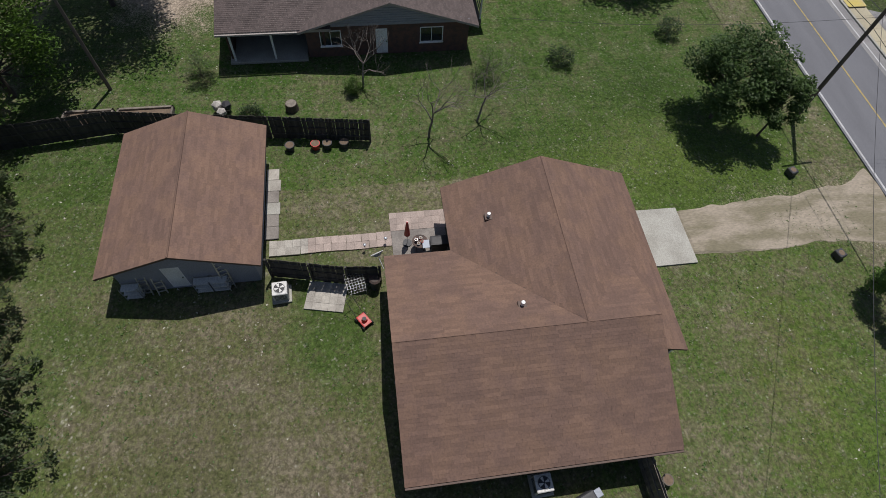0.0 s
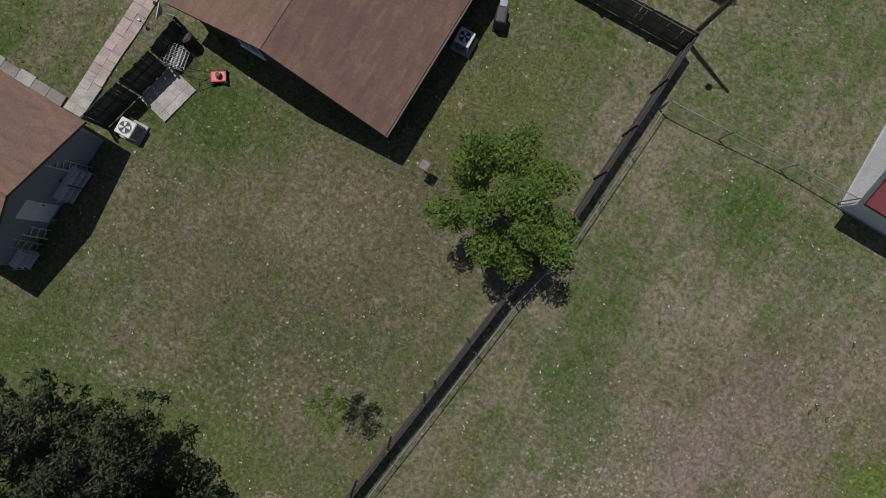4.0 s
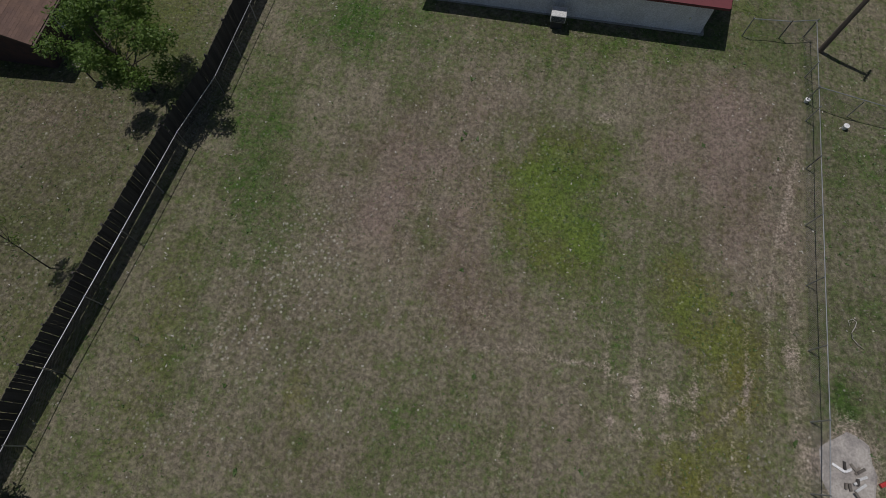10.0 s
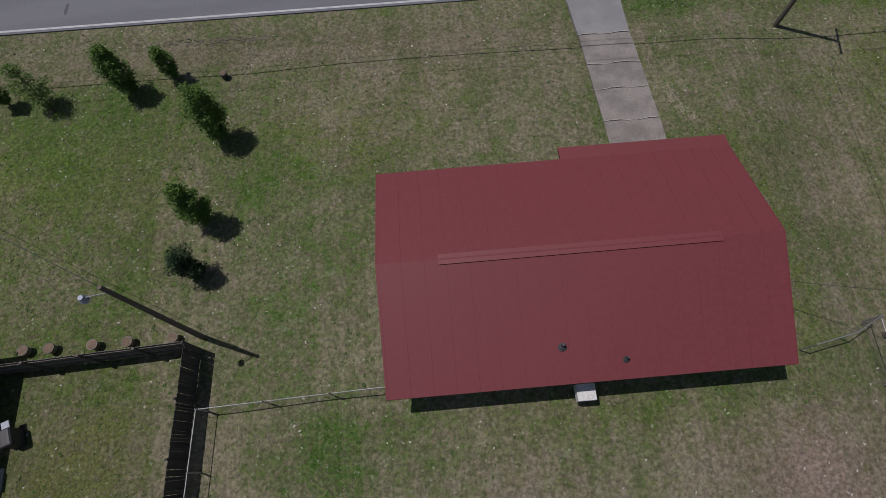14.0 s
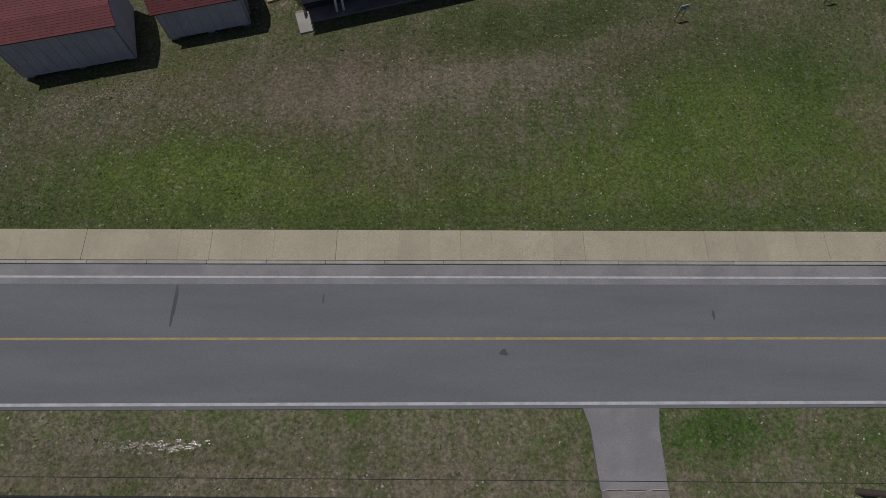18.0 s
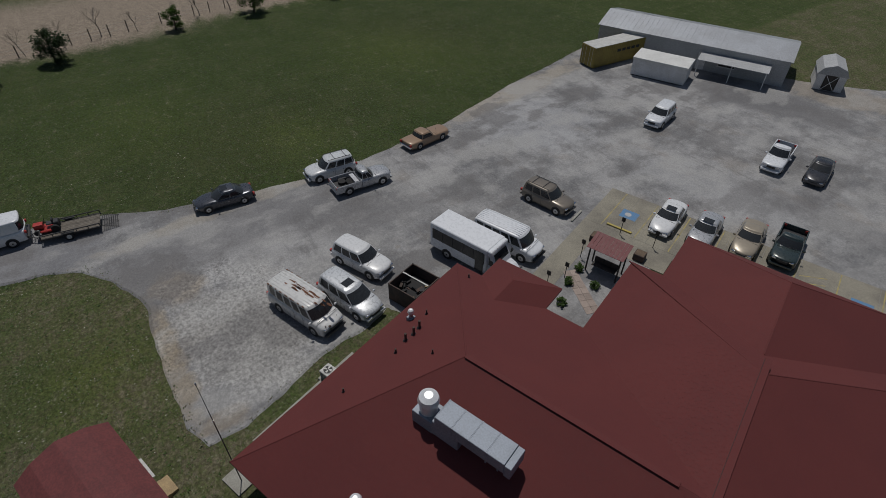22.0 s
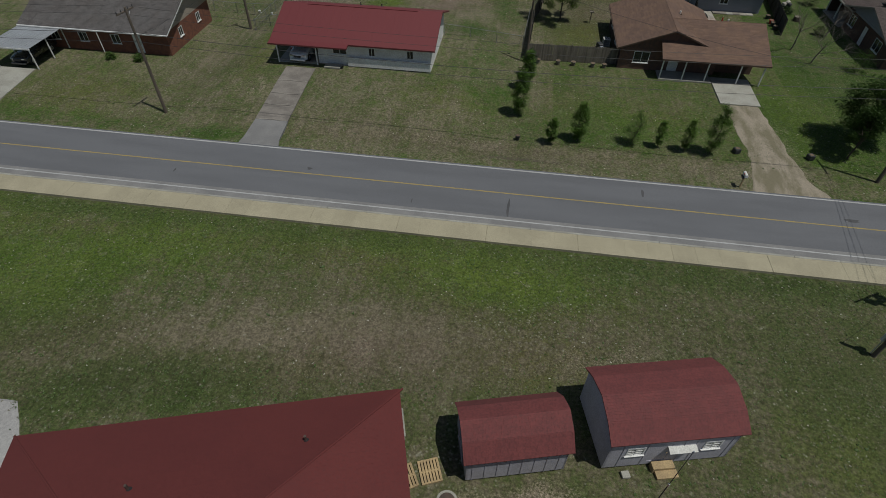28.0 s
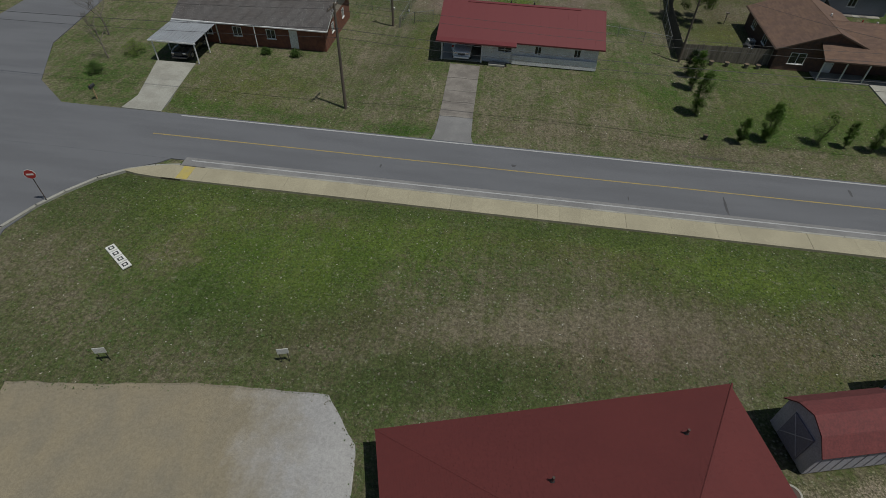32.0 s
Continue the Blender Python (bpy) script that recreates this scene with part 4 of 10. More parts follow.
M["gravel"] = gravel_material()
lot_outline = [(-59.6, 8.9), (-49.9, 8.9), (-50.2, 10.6), (-50.5, 14.4), (-50.2, 18.2), (-49.4, 21.2), (-48.3, 23.1), (-46.3, 24.6), (-43.3, 25.95), (-41.9, 26.2), (-38.4, 25.8), (-34.0, 25.5), (-31.2, 25.5), (-29.7, 26.1), (-29.75, 28.05), (-31.11, 32.31), (-31.81, 34.86), (-32.06, 37.36), (-32.9, 39.3),
       (-31.6, 40.0), (-29.0, 41.0), (-27.0, 49.0), (-24.0, 60.0), (-10.0, 62.0), (-4, 46), (2.0, 33), (3.2, 27.5), (5.3, 25.0), (12.5, 25.4), (17, 26.2), (22.5, 26.8), (21.5, 31.5), (18.6, 38.5), (16.7, 44.6), (15.1, 48.5), (13.2, 53.4), (11.6, 61), (10.4, 64.6), (14.3, 66.0), (13.2, 73), (9.4, 84), (4.2, 104.5),
       (-0.8, 123.5), (-3.6, 122.7), (-6.5, 120.6), (-10.5, 119.9), (-15.6, 118.8), (-20.4, 115.1), (-24.7, 110.4), (-28.8, 105.3), (-34, 101), (-45, 95), (-58.6, 91), (-58.2, 85.5), (-57.0, 81), (-55.3, 72.2), (-53.4, 64.7), (-51.5, 57.8), (-50.5, 51.8), (-50.1, 46.4), (-50.1, 41.3), (-50.95, 36.5), (-52.5, 30), (-54.5, 26), (-56.3, 19.7), (-58.25, 12.8)]
bm = sheet(ragged(lot_outline, 0.3, 0.13, 3), 0.018)
solid("gravel_lot", bm, "gravel", "pale worn gravel and asphalt parking lot, sandy beside the carport", "parking lot", kind="structure")

bm = bm_new()
box(bm, (-900, -0.1, -0.3), (900, 6.3, 0.03))
solid("road", bm, "asphalt", "grey two-lane asphalt road with a worn surface", "road", kind="structure")
# the side road and the mouth of the junction
side_outline = [(-14, 170), (-2.0, 127.1), (3.1, 104.8), (6.1, 92.4), (8.3, 85.2), (12.6, 73.0), (14.3, 65.7), (14.9, 63.5), (15.8, 59.9), (18.0, 53.4), (20.8, 47.4), (28.0, 27.0), (30.9, 16.0), (30.0, 12.6), (28.0, 9.2), (24.5, 7.0), (23.5, 6.0), (62, 6.0), (55, 7.5), (45, 10), (39.6, 15), (34.0, 27.0), (23.9, 56.4), (22.3, 62.2), (19.1, 70.4), (17.3, 75.4), (11.2, 94), (9.3, 108), (5.5, 117), (2.3, 129.2), (-8, 170)]
bm = prism(bm_new(), side_outline, -0.3, 0.022)
solid("side_road", bm, "asphalt", "narrow grey asphalt side road", "road", kind="structure")
bm = prism(bm_new(), [(37.2, 0.2), (60, 0.2), (56, -4), (57, -30), (64, -90), (57, -90), (48.8, -30), (46.0, -11), (42, -3.5)], -0.3, 0.022)
solid("side_road", bm, "asphalt", "grey asphalt side road running off between the houses", "road", kind="structure")
bm = box_bm((-900, 5.95, -0.3), (22.6, 7.0, 0.036))
solid("gutter", bm, "gutter", "stained concrete gutter along the kerb", "gutter", kind="structure")
kerb = thing("kerb", about(0, 0), "pale concrete kerb between gutter and pavement", "kerb", kind="structure")
kerb_long = mesh_of("kerb_stone", box_bm((-1.5, 7.0, -0.2), (1.49, 7.18, 0.15), 0.02), "concrete")
for i in range(46):
    piece("kerb_stone", kerb_long, about(-116 + i * 3.0, 0), kerb)
curve = [(22.6, 7.09), (24.4, 7.5), (26.3, 8.35), (27.9, 9.7), (29.3, 11.6), (30.3, 13.4), (31.2, 15.9), (29.6, 21.5), (28.0, 27)]
for (x0, y0), (x1, y1) in zip(curve, curve[1:]):
    d, a = math.hypot(x1 - x0, y1 - y0), math.degrees(math.atan2(y1 - y0, x1 - x0))
    part("kerb_stone", bm_box_at((-0.03, -0.13, -0.2), (d + 0.03, 0.13, 0.14), about(x0, y0, a)), "concrete", kerb)

pavement = thing("pavement", about(0, 0), "buff concrete pavement slabs beside the road", "pavement", kind="structure")
slab = mesh_of("slab", box_bm((0.001, 7.2, -0.15), (1.599, 8.86, 0.15), 0.003), "buff_concrete")
for i in range(-66, 18):
    x = -5.6 + i * 1.6 + 0.012 * (i // 4)
    if not (-60.6 < x < -49.0):
        piece("slab", slab, pose(x, 0, 0.004 * math.sin(i * 2.3)), pavement)
apron = mesh_of("slab", box_bm((0.006, 7.2, -0.15), (1.50, 8.86, 0.04), 0.008), "buff_concrete")
for i in range(8):
    piece("slab", apron, about(-60.5 + i * 1.505, 0), pavement)
for x in (-60.9, -49.0, 21.2):
    part("warning_pad", bm_box_at((x, 7.25, 0.14), (x + 0.9, 8.8, 0.162), Matrix()), "pad_yellow", pavement, "yellow tactile pad")
part("corner_slab", prism(bm_new(), [(21.7, 7.2), (23.4, 7.25), (25.2, 7.8), (26.6, 8.5), (25.2, 8.75), (23.6, 8.86), (21.7, 8.86)], -0.1, 0.146), "buff_concrete", pavement)

# road paint
bm = bm_new()
for y0, y1 in ((3.13, 3.25),):
    box(bm, (-400, y0, 0.02), (27, y1, 0.036))
solid("centre_line", bm, "line_yellow", "thin yellow centre line", "road marking", kind="structure")
solid("edge_line", box_bm((-400, 0.06, 0.02), (26, 0.20, 0.036)), "line_white", "white line along the road's edge", "road marking", kind="structure")
solid("edge_line", box_bm((-400, 6.27, 0.02), (22, 6.38, 0.042)), "line_white", "white line along the gutter side", "road marking", kind="structure")
solid("edge_line", box_bm((44, 0.06, 0.02), (300, 0.20, 0.036)), "line_white", "white line along the road's edge", "road marking", kind="structure")
a = at_building(44.3, 0)
solid("centre_line", bm_box_at((0, -0.05, 0.02), (50, 0.05, 0.036), about(29.9, 28.0, 107.7)), "line_yellow", "faded yellow line on the side road", "road marking", kind="structure")
rng = random.Random(11)
for x, y, w, l in ((-19.8, 4.9, 0.25, 2.4), (-3.6, 2.5, 0.45, 0.4), (-45.0, 2.4, 1.2, 0.5), (-12.5, 5.2, 0.12, 0.6), (7.0, 4.4, 0.2, 0.5), (-30, 1.5, 0.3, 1.2)):
    pts = [(x + w / 2 * math.cos(q) * rng.uniform(0.6, 1.1), y + l / 2 * math.sin(q) * rng.uniform(0.6, 1.1)) for q in (i * math.pi / 6 for i in range(12))]
    solid("tar_patch", prism(bm_new(), pts, 0.0, 0.033), "dark_asphalt", "dark tar patch on the asphalt", "road patch", kind="structure")

# driveways
bm = prism(bm_new(), [(0.0, -0.1), (3.6, -0.1), (3.45, -1.0), (3.38, -3.6), (0.38, -3.6), (0.25, -1.0)], -0.25, 0.034)
for v in bm.verts:
    v.co.z += float(swell(v.co.x, v.co.y))
solid("driveway_apron", bm, "gutter", "pale concrete apron of a driveway", "driveway", kind="structure")
drive = thing("driveway", about(0, 0), "cracked brown-grey concrete driveway to a carport", "driveway", kind="structure")
ys = [-3.62, -5.9, -7.7, -9.9, -12.6]
for i, (a, b) in enumerate(zip(ys, ys[1:])):
    xa, xb = 0.40 + (a + 3.6) * -0.022, 0.40 + (b + 3.6) * -0.022
    bm = prism(bm_new(), [(xa, a - 0.012), (xa + 3.0, a - 0.012), (xb + 3.0, b + 0.012), (xb, b + 0.012)], -0.2, 0.03 + 0.004 * (i % 2))
    for v in bm.verts:
        v.co.z += float(swell(v.co.x, v.co.y))
    part("slab", bm, "drive_concrete", drive)
    bm = bm_new()
    for j in range(10):
        pa, pb = j / 10, (j + 1) / 10
        ja, jb = 0.05 * math.sin(j * 0.9 + i * 2) + 0.02 * math.sin(j * 2.7), 0.05 * math.sin((j + 1) * 0.9 + i * 2) + 0.02 * math.sin((j + 1) * 2.7)
        q = [(xa + 3 * pa, a + ja - 0.018), (xa + 3 * pb, a + jb - 0.018), (xa + 3 * pb, a + jb + 0.018), (xa + 3 * pa, a + ja + 0.018)]
        bm.faces.new([bm.verts.new((x, y, 0.075 + float(swell(x, y)))) for x, y in q])
    part("crack_filler", bm, "pale_paver", drive, "pale mortar in a crack")
bm = prism(bm_new(), [(-42.75, -19.0), (-39.0, -19.0), (-39.0, -13.7), (-42.7, -13.7)], -0.25, 0.035)
solid("driveway", bm, "concrete", "pale concrete pad in front of a carport", "driveway", kind="structure")
bm = prism(bm_new(), [(28.1, -0.2), (31.9, -0.2), (31.6, -2.5), (33.4, -9.3), (29.3, -9.4), (28.4, -2.5)], -0.25, 0.033)
solid("driveway", bm, "concrete", "pale concrete driveway to a metal carport", "driveway", kind="structure")
M["ditch_water"] = surface("ditch_water", (0.11, 0.098, 0.07), (0.14, 0.12, 0.085), 0.16, coarse=2.0, fine=14, amount=0.5, bump=0.25, speck=0.05)
rgw = random.Random(31)
bm = bm_new()
for k in range(230):
    x, y = max(-25.5, min(-11.5, rgw.gauss(-18.4, 3.2))), rgw.gauss(-1.68, 0.13)
    r = rgw.uniform(0.03, 0.11)
    z = 0.04 * math.sin(x * 0.37 + 1.0) * math.sin(y * 0.29) - 0.045 - 0.16 * math.exp(-(y + 2.3) ** 2) + 0.028
    ring = [(x + r * 1.6 * math.cos(q) * rgw.uniform(0.6, 1.1), y + r * 0.7 * math.sin(q) * rgw.uniform(0.6, 1.1)) for q in (i * math.pi / 4 for i in range(8))]
    bm.faces.new([bm.verts.new((px, py, z)) for px, py in ring])
solid("ditch_puddles", bm, "ditch_water", "small puddles glinting in the roadside ditch", "water", kind="stuff")
M["track"] = surface("track", (0.295, 0.255, 0.20), (0.17, 0.152, 0.10), 0.95, coarse=0.6, fine=8, amount=0.95, bump=0.4, stretch=(1.6, 0.5, 1))
bm = sheet(ragged([(-44.3, -0.1), (-38.7, -0.1), (-39.2, -1.6), (-39.5, -4.2), (-39.5, -8), (-39.6, -13.6), (-42.4, -13.6), (-42.8, -9.5), (-43.0, -5), (-43.4, -2.2)], 0.3, 0.22, 5), 0.004)
solid("gravel_track", bm, "track", "pale worn gravel track from road to carport", "gravel", kind="structure")
bm = sheet(ragged([(-90, -0.3), (-83, -0.3), (-84, -3), (-90, -6.5), (-100, -9), (-101, -6), (-92, -3)], 0.5, 0.3, 6), 0.012)
solid("gravel_track", bm, "gravel", "pale gravel track between trees", "gravel", kind="structure")
for pts, note in (([(-4.7, 108.8), (-4.0, 111.3), (-2.2, 112.0), (0.1, 111.2), (1.6, 106.1), (0.2, 103.1), (-3.1, 103.1)], "a"), ([(1.1, 93.6), (2.2, 95.0), (3.7, 94.8), (5.1, 93.1), (6.4, 90.5), (7.8, 84.1), (6.3, 82.8), (4.8, 83.9), (2.6, 88.6)], "b"), ([(7.4, 73.6), (8.2, 71.0), (9.7, 69.9), (11.5, 70.0), (12.4, 71.3), (11.9, 73.1), (10.7, 74.3), (9.0, 74.6)], "c"),
                  ([(10.4, 64.6), (12.3, 65.4), (14.3, 65.7), (14.9, 63.5), (15.8, 59.9), (18.0, 53.4), (20.8, 47.4), (27.6, 27.0), (22.5, 26.8), (21.5, 31.5), (18.6, 38.5), (16.7, 44.6), (15.1, 48.5), (13.2, 53.4), (11.6, 61)], "d")):
    bm = sheet(ragged(pts, 0.4, 0.15, 7), 0.07)
    me = mesh_of("grass_island", bm, "ground")
    for key, value in (("lush", 0.72), ("bare", 0.03), ("gold", 0.1), ("earth", 0.4), ("ruddy", 0.1), ("stony", 0.1)):
        me.attributes.new(key, 'FLOAT', 'POINT').data.foreach_set("value", [value] * len(me.vertices))
    tagged(new("grass_island", me), "grass island in the gravel lot", "grass", kind="structure")
# ---- buildings ----
BASE = pose(ORIGIN.x, ORIGIN.y, 0, 0, 0, 16.6)


def ridge_cap(name, p0, p1, parent, material, wide=0.30, high=0.05):
    p0, p1 = Vector(p0), Vector(p1)
    a = math.atan2(p1.y - p0.y, p1.x - p0.x)
    d = (p1 - p0).length
    m = Matrix.Translation(p0) @ Matrix.Rotation(a, 4, 'Z')
    cap = part(name, bm_box_at((0, -wide / 2, -0.045), (d, wide / 2, 0.0 + high), m), material, parent)
    part("vent_slot", bm_box_at((0.02, -wide / 2 - 0.012, -0.08), (d - 0.02, wide / 2 + 0.012, -0.035), m), "black_iron", cap)
    return cap


def long_building():
    b = thing("community_building", BASE, "long low building with dark red hip roofs and grey walls", "building")
    E, R = 2.4, 6.9
    west = [(-0.15, 33.0, E), (-0.15, 0.2, E), (6.7, 7.2, 5.9), (8.7, 7.2, R), (8.7, 24.0, R)]
    east = [(17.7, 0.2, E), (17.7, 33.0, E), (8.7, 24.0, R), (8.7, 7.2, R), (10.7, 7.2, 5.9)]
    south = [(-0.15, 0.2, E), (17.7, 0.2, E), (10.7, 7.2, 5.9), (6.7, 7.2, 5.9)]
    north = [(17.7, 33.0, E), (-0.15, 33.0, E), (8.7, 24.0, R)]
    nw = [(2.0, 38.2, E), (2.0, 26.4, E), (8.6, 26.4, 5.7), (8.6, 33.0, 5.7)]
    ne = [(15.2, 26.4, E), (15.2, 38.2, E), (8.6, 33.0, 5.7), (8.6, 26.4, 5.7)]
    nn = [(15.2, 38.2, E), (2.0, 38.2, E), (8.6, 33.0, 5.7)]
    ws = [(-9.75, 7.4, E), (8.7, 7.4, E), (8.7, 16.5, R), (-2.6, 16.5, R)]
    wn = [(8.7, 25.5, E), (-9.5, 25.5, E), (-2.6, 16.5, R), (8.7, 16.5, R)]
    ww = [(-9.5, 25.5, E), (-9.75, 7.4, E), (-2.6, 16.5, R)]
    C, CR = 4.0, 6.5
    cs = [(9.0, 11.5, C), (23.0, 11.5, C), (18.4, 16.5, CR), (9.0, 16.5, CR)]
    cn = [(23.0, 21.5, C), (9.0, 21.5, C), (9.0, 16.5, CR), (18.4, 16.5, CR)]
    ce = [(23.0, 11.5, C), (23.0, 21.5, C), (18.4, 16.5, CR)]
    pw = [(-7.5, 27.7, E), (-7.5, 22.9, E), (-5.1, 22.9, 3.6), (-5.1, 25.3, 3.6)]
    pe = [(-2.7, 22.9, E), (-2.7, 27.7, E), (-5.1, 25.3, 3.6), (-5.1, 22.9, 3.6)]
    pn = [(-2.7, 27.7, E), (-7.5, 27.7, E), (-5.1, 25.3, 3.6)]
    planes = [west, east, south, north, nw, ne, nn, ws, wn, ww, cs, cn, ce, pw, pe, pn]
    deck(planes, "red_trim", b)
    shingled(planes, "red_shingle", b, lift=0.008, pieces=300)
    # hip and ridge caps
    for p0, p1 in (((-0.3, 0.2, E), (6.7, 7.2, 5.9)), ((17.7, 0.2, E), (10.7, 7.2, 5.9)), ((-0.3, 33, E), (8.7, 24, R)), ((17.7, 33, E), (8.7, 24, R)), ((-9.75, 7.4, E), (-2.6, 16.5, R)), ((-9.5, 25.5, E), (-2.6, 16.5, R)),
                   ((23, 11.5, C), (18.4, 16.5, CR)), ((23, 21.5, C), (18.4, 16.5, CR)), ((8.6, 33.0, 5.7), (8.6, 26.5, 5.7)), ((2.0, 38.2, E), (8.6, 33.0, 5.7)), ((15.2, 38.2, E), (8.6, 33.0, 5.7))):
        part("hip_cap", tube_bm(Vector(p0) - Vector((0, 0, 0.03)), Vector(p1) - Vector((0, 0, 0.03)), 0.055, n=8), "red_shingle", b)
    ridge_cap("ridge_vent", (8.7, 7.6, R), (8.7, 25.0, R), b, "red_shingle")
    ridge_cap("ridge_vent", (-2.6, 16.5, R), (7.4, 16.5, R), b, "red_shingle")
    ridge_cap("ridge_vent", (10.2, 16.5, CR), (18.4, 16.5, CR), b, "red_shingle")
    # the dutch gable in the south hip
    bm = bm_new()
    vs = [bm.verts.new(p) for p in ((6.95, 7.5, 5.95), (10.45, 7.5, 5.95), (8.7, 7.5, 6.85))]
    bm.faces.new(vs)
    part("gable_vent", bm, "black_iron", b, "dark louvred gable vent")
    for x in (6.6, 10.8):
        part("gable_trim", tube_bm((x, 7.0, 5.93), (8.7, 7.0, 6.98), 0.022, n=5), "red_trim", b)
    for i in range(7):
        z = 6.0 + i * 0.11
        half = (6.85 - z) / 0.9 * 1.75
        part("louvre", bm_box_at((8.7 - half, 7.40, z), (8.7 + half, 7.47, z + 0.05), Matrix()), "plastic_dark", b)
    # walls
    outline = [(0.3, 1.6), (17.1, 1.6), (17.1, 32.4), (14.7, 32.4), (14.7, 37.7), (2.5, 37.7), (2.5, 32.4), (0.3, 32.4), (0.3, 25.0), (-9.2, 25.0), (-9.0, 8.1), (0.3, 8.1)]
    holes = {0: ((2.9, 4.1, 0.9, 2.0), (7.3, 8.5, 0.9, 2.0), (11.5, 12.7, 0.9, 2.0)), 1: ((6, 7.4, 0.9, 2.0), (13.5, 15.4, 0.05, 2.1), (25, 26.5, 0.9, 2.0)), 4: ((3, 4.4, 0.9, 2.0), (7, 8.8, 0.05, 2.1)), 9: ((5, 6.2, 0.9, 1.9), (11, 12.2, 0.9, 1.9)), 10: ((8.2, 9.2, 0.05, 2.05),)}
    for i, (p, q) in enumerate(zip(outline, outline[1:] + outline[:1])):
        w, m = wall("wall", p, q, -0.45, 2.38, "grey_wall", b, 0.2, holes.get(i, ()))
        for a, c, lo, hi in holes.get(i, ()):
            if lo > 0.5:
                window_in(m, a, c, lo, hi, b)
            else:
                door_in(m, a, c, hi, b, "grey_wall")
    part("wall_skirt", bm_box_at((0.28, 1.55, -0.4), (17.1, 1.6, 0.15), Matrix()), "plastic_dark", b)
    # paired porch posts along the south eave
    for x in (2.3, 6.55, 10.7, 14.7):
        for dx in (0.0, 0.42):
            part("porch_post", box_bm((x + dx - 0.07, 0.85, -0.3), (x + dx + 0.07, 1.0, 2.35), 0.01), "white_trim", b)
    part("porch_floor", box_bm((-0.2, 0.5, -0.45), (17.2, 1.6, -0.26), 0.02), "drive_concrete", b)
    for x, y in ((22.3, 12.1), (22.3, 20.9)):
        for dx, dy in ((0, 0), (0.45, 0), (0, 0.0)):
            part("carport_post", box_bm((x - dx - 0.1, y - 0.1, 0.0), (x - dx + 0.1, y + 0.1, 3.9), 0.015), "white_trim", b)
    part("carport_beam", box_bm((17.0, 11.95, 3.6), (22.6, 12.2, 3.9), 0.01), "white_trim", b)
    part("carport_beam", box_bm((17.0, 20.8, 3.6), (22.6, 21.05, 3.9), 0.01), "white_trim", b)
    part("carport_beam", box_bm((22.2, 12.1, 3.6), (22.45, 20.9, 3.9), 0.01), "white_trim", b)
    part("carport_ceiling", box_bm((17.2, 11.8, 3.9), (22.8, 21.2, 3.94)), "white_wall", b)
    part("upper_wall", box_bm((16.9, 11.9, 2.3), (17.1, 21.1, 3.95)), "grey_wall", b)
    # pipes through the roof
    def roof_z(u, v):
        zs = [E + 0.5 * min(u + 0.3, 17.7 - u, v - 0.2, 33 - v)] if -0.3 < u < 17.7 else []
        if u < 8.7:
            zs.append(E + min(0.5 * (v - 7.5), 0.5 * (25.5 - v), (u + 9.7) * 4.5 / 7.1))
        return max(zs)
    for u, v, r, h in ((-2.9, 8.9, 0.03, 0.25), (-0.2, 10.0, 0.06, 0.5), (10.8, 4.45, 0.06, 0.4), (10.65, 6.5, 0.08, 0.45), (4.1, 3.0, 0.06, 0.4), (5.0, 8.9, 0.05, 0.35), (-0.3, 8.2, 0.04, 0.3), (-7.45, 12.9, 0.05, 0.3), (-6.78, 16.14, 0.05, 0.3), (-6.97, 17.17, 0.07, 0.55), (-6.87, 17.74, 0.07, 0.55),
                       (-6.95, 18.33, 0.07, 0.55), (-4.52, 16.4, 0.04, 0.3), (-7.48, 19.63, 0.04, 0.3), (-7.74, 24.3, 0.05, 0.3)):
        z = roof_z(u, v)
        p = part("vent_pipe", tube_bm((u, v, z - 0.1), (u, v, z + h), r, n=10), "rust_brown", b, "dark vent pipe through the roof")
        part("flashing", tube_bm((u, v, z - 0.06), (u, v, z + 0.1), r * 2.4, r * 1.2, n=10), "plastic_dark", p)
    for u, v, r, h in ((-3.1, 9.3, 0.26, 0.75), (-8.27, 19.15, 0.17, 0.5)):
        z = roof_z(u, v)
        p = part("roof_fan", tube_bm((u, v, z - 0.2), (u, v, z + h), r * 0.8, n=16), "steel", b, "shiny metal exhaust fan on the roof")
        part("fan_cap", tube_bm((u, v, z + h), (u, v, z + h + 0.16), r * 1.15, r * 0.9, n=16), "aluminium", p)
        part("fan_crown", tube_bm((u, v, z + h + 0.16), (u, v, z + h + 0.22), r * 0.9, r * 0.4, n=16), "aluminium", p)
        part("fan_curb", box_bm((u - r * 1.2, v - r * 1.2, z - 0.3), (u + r * 1.2, v + r * 1.2, z + 0.12), 0.02), "duct", p)
    return b


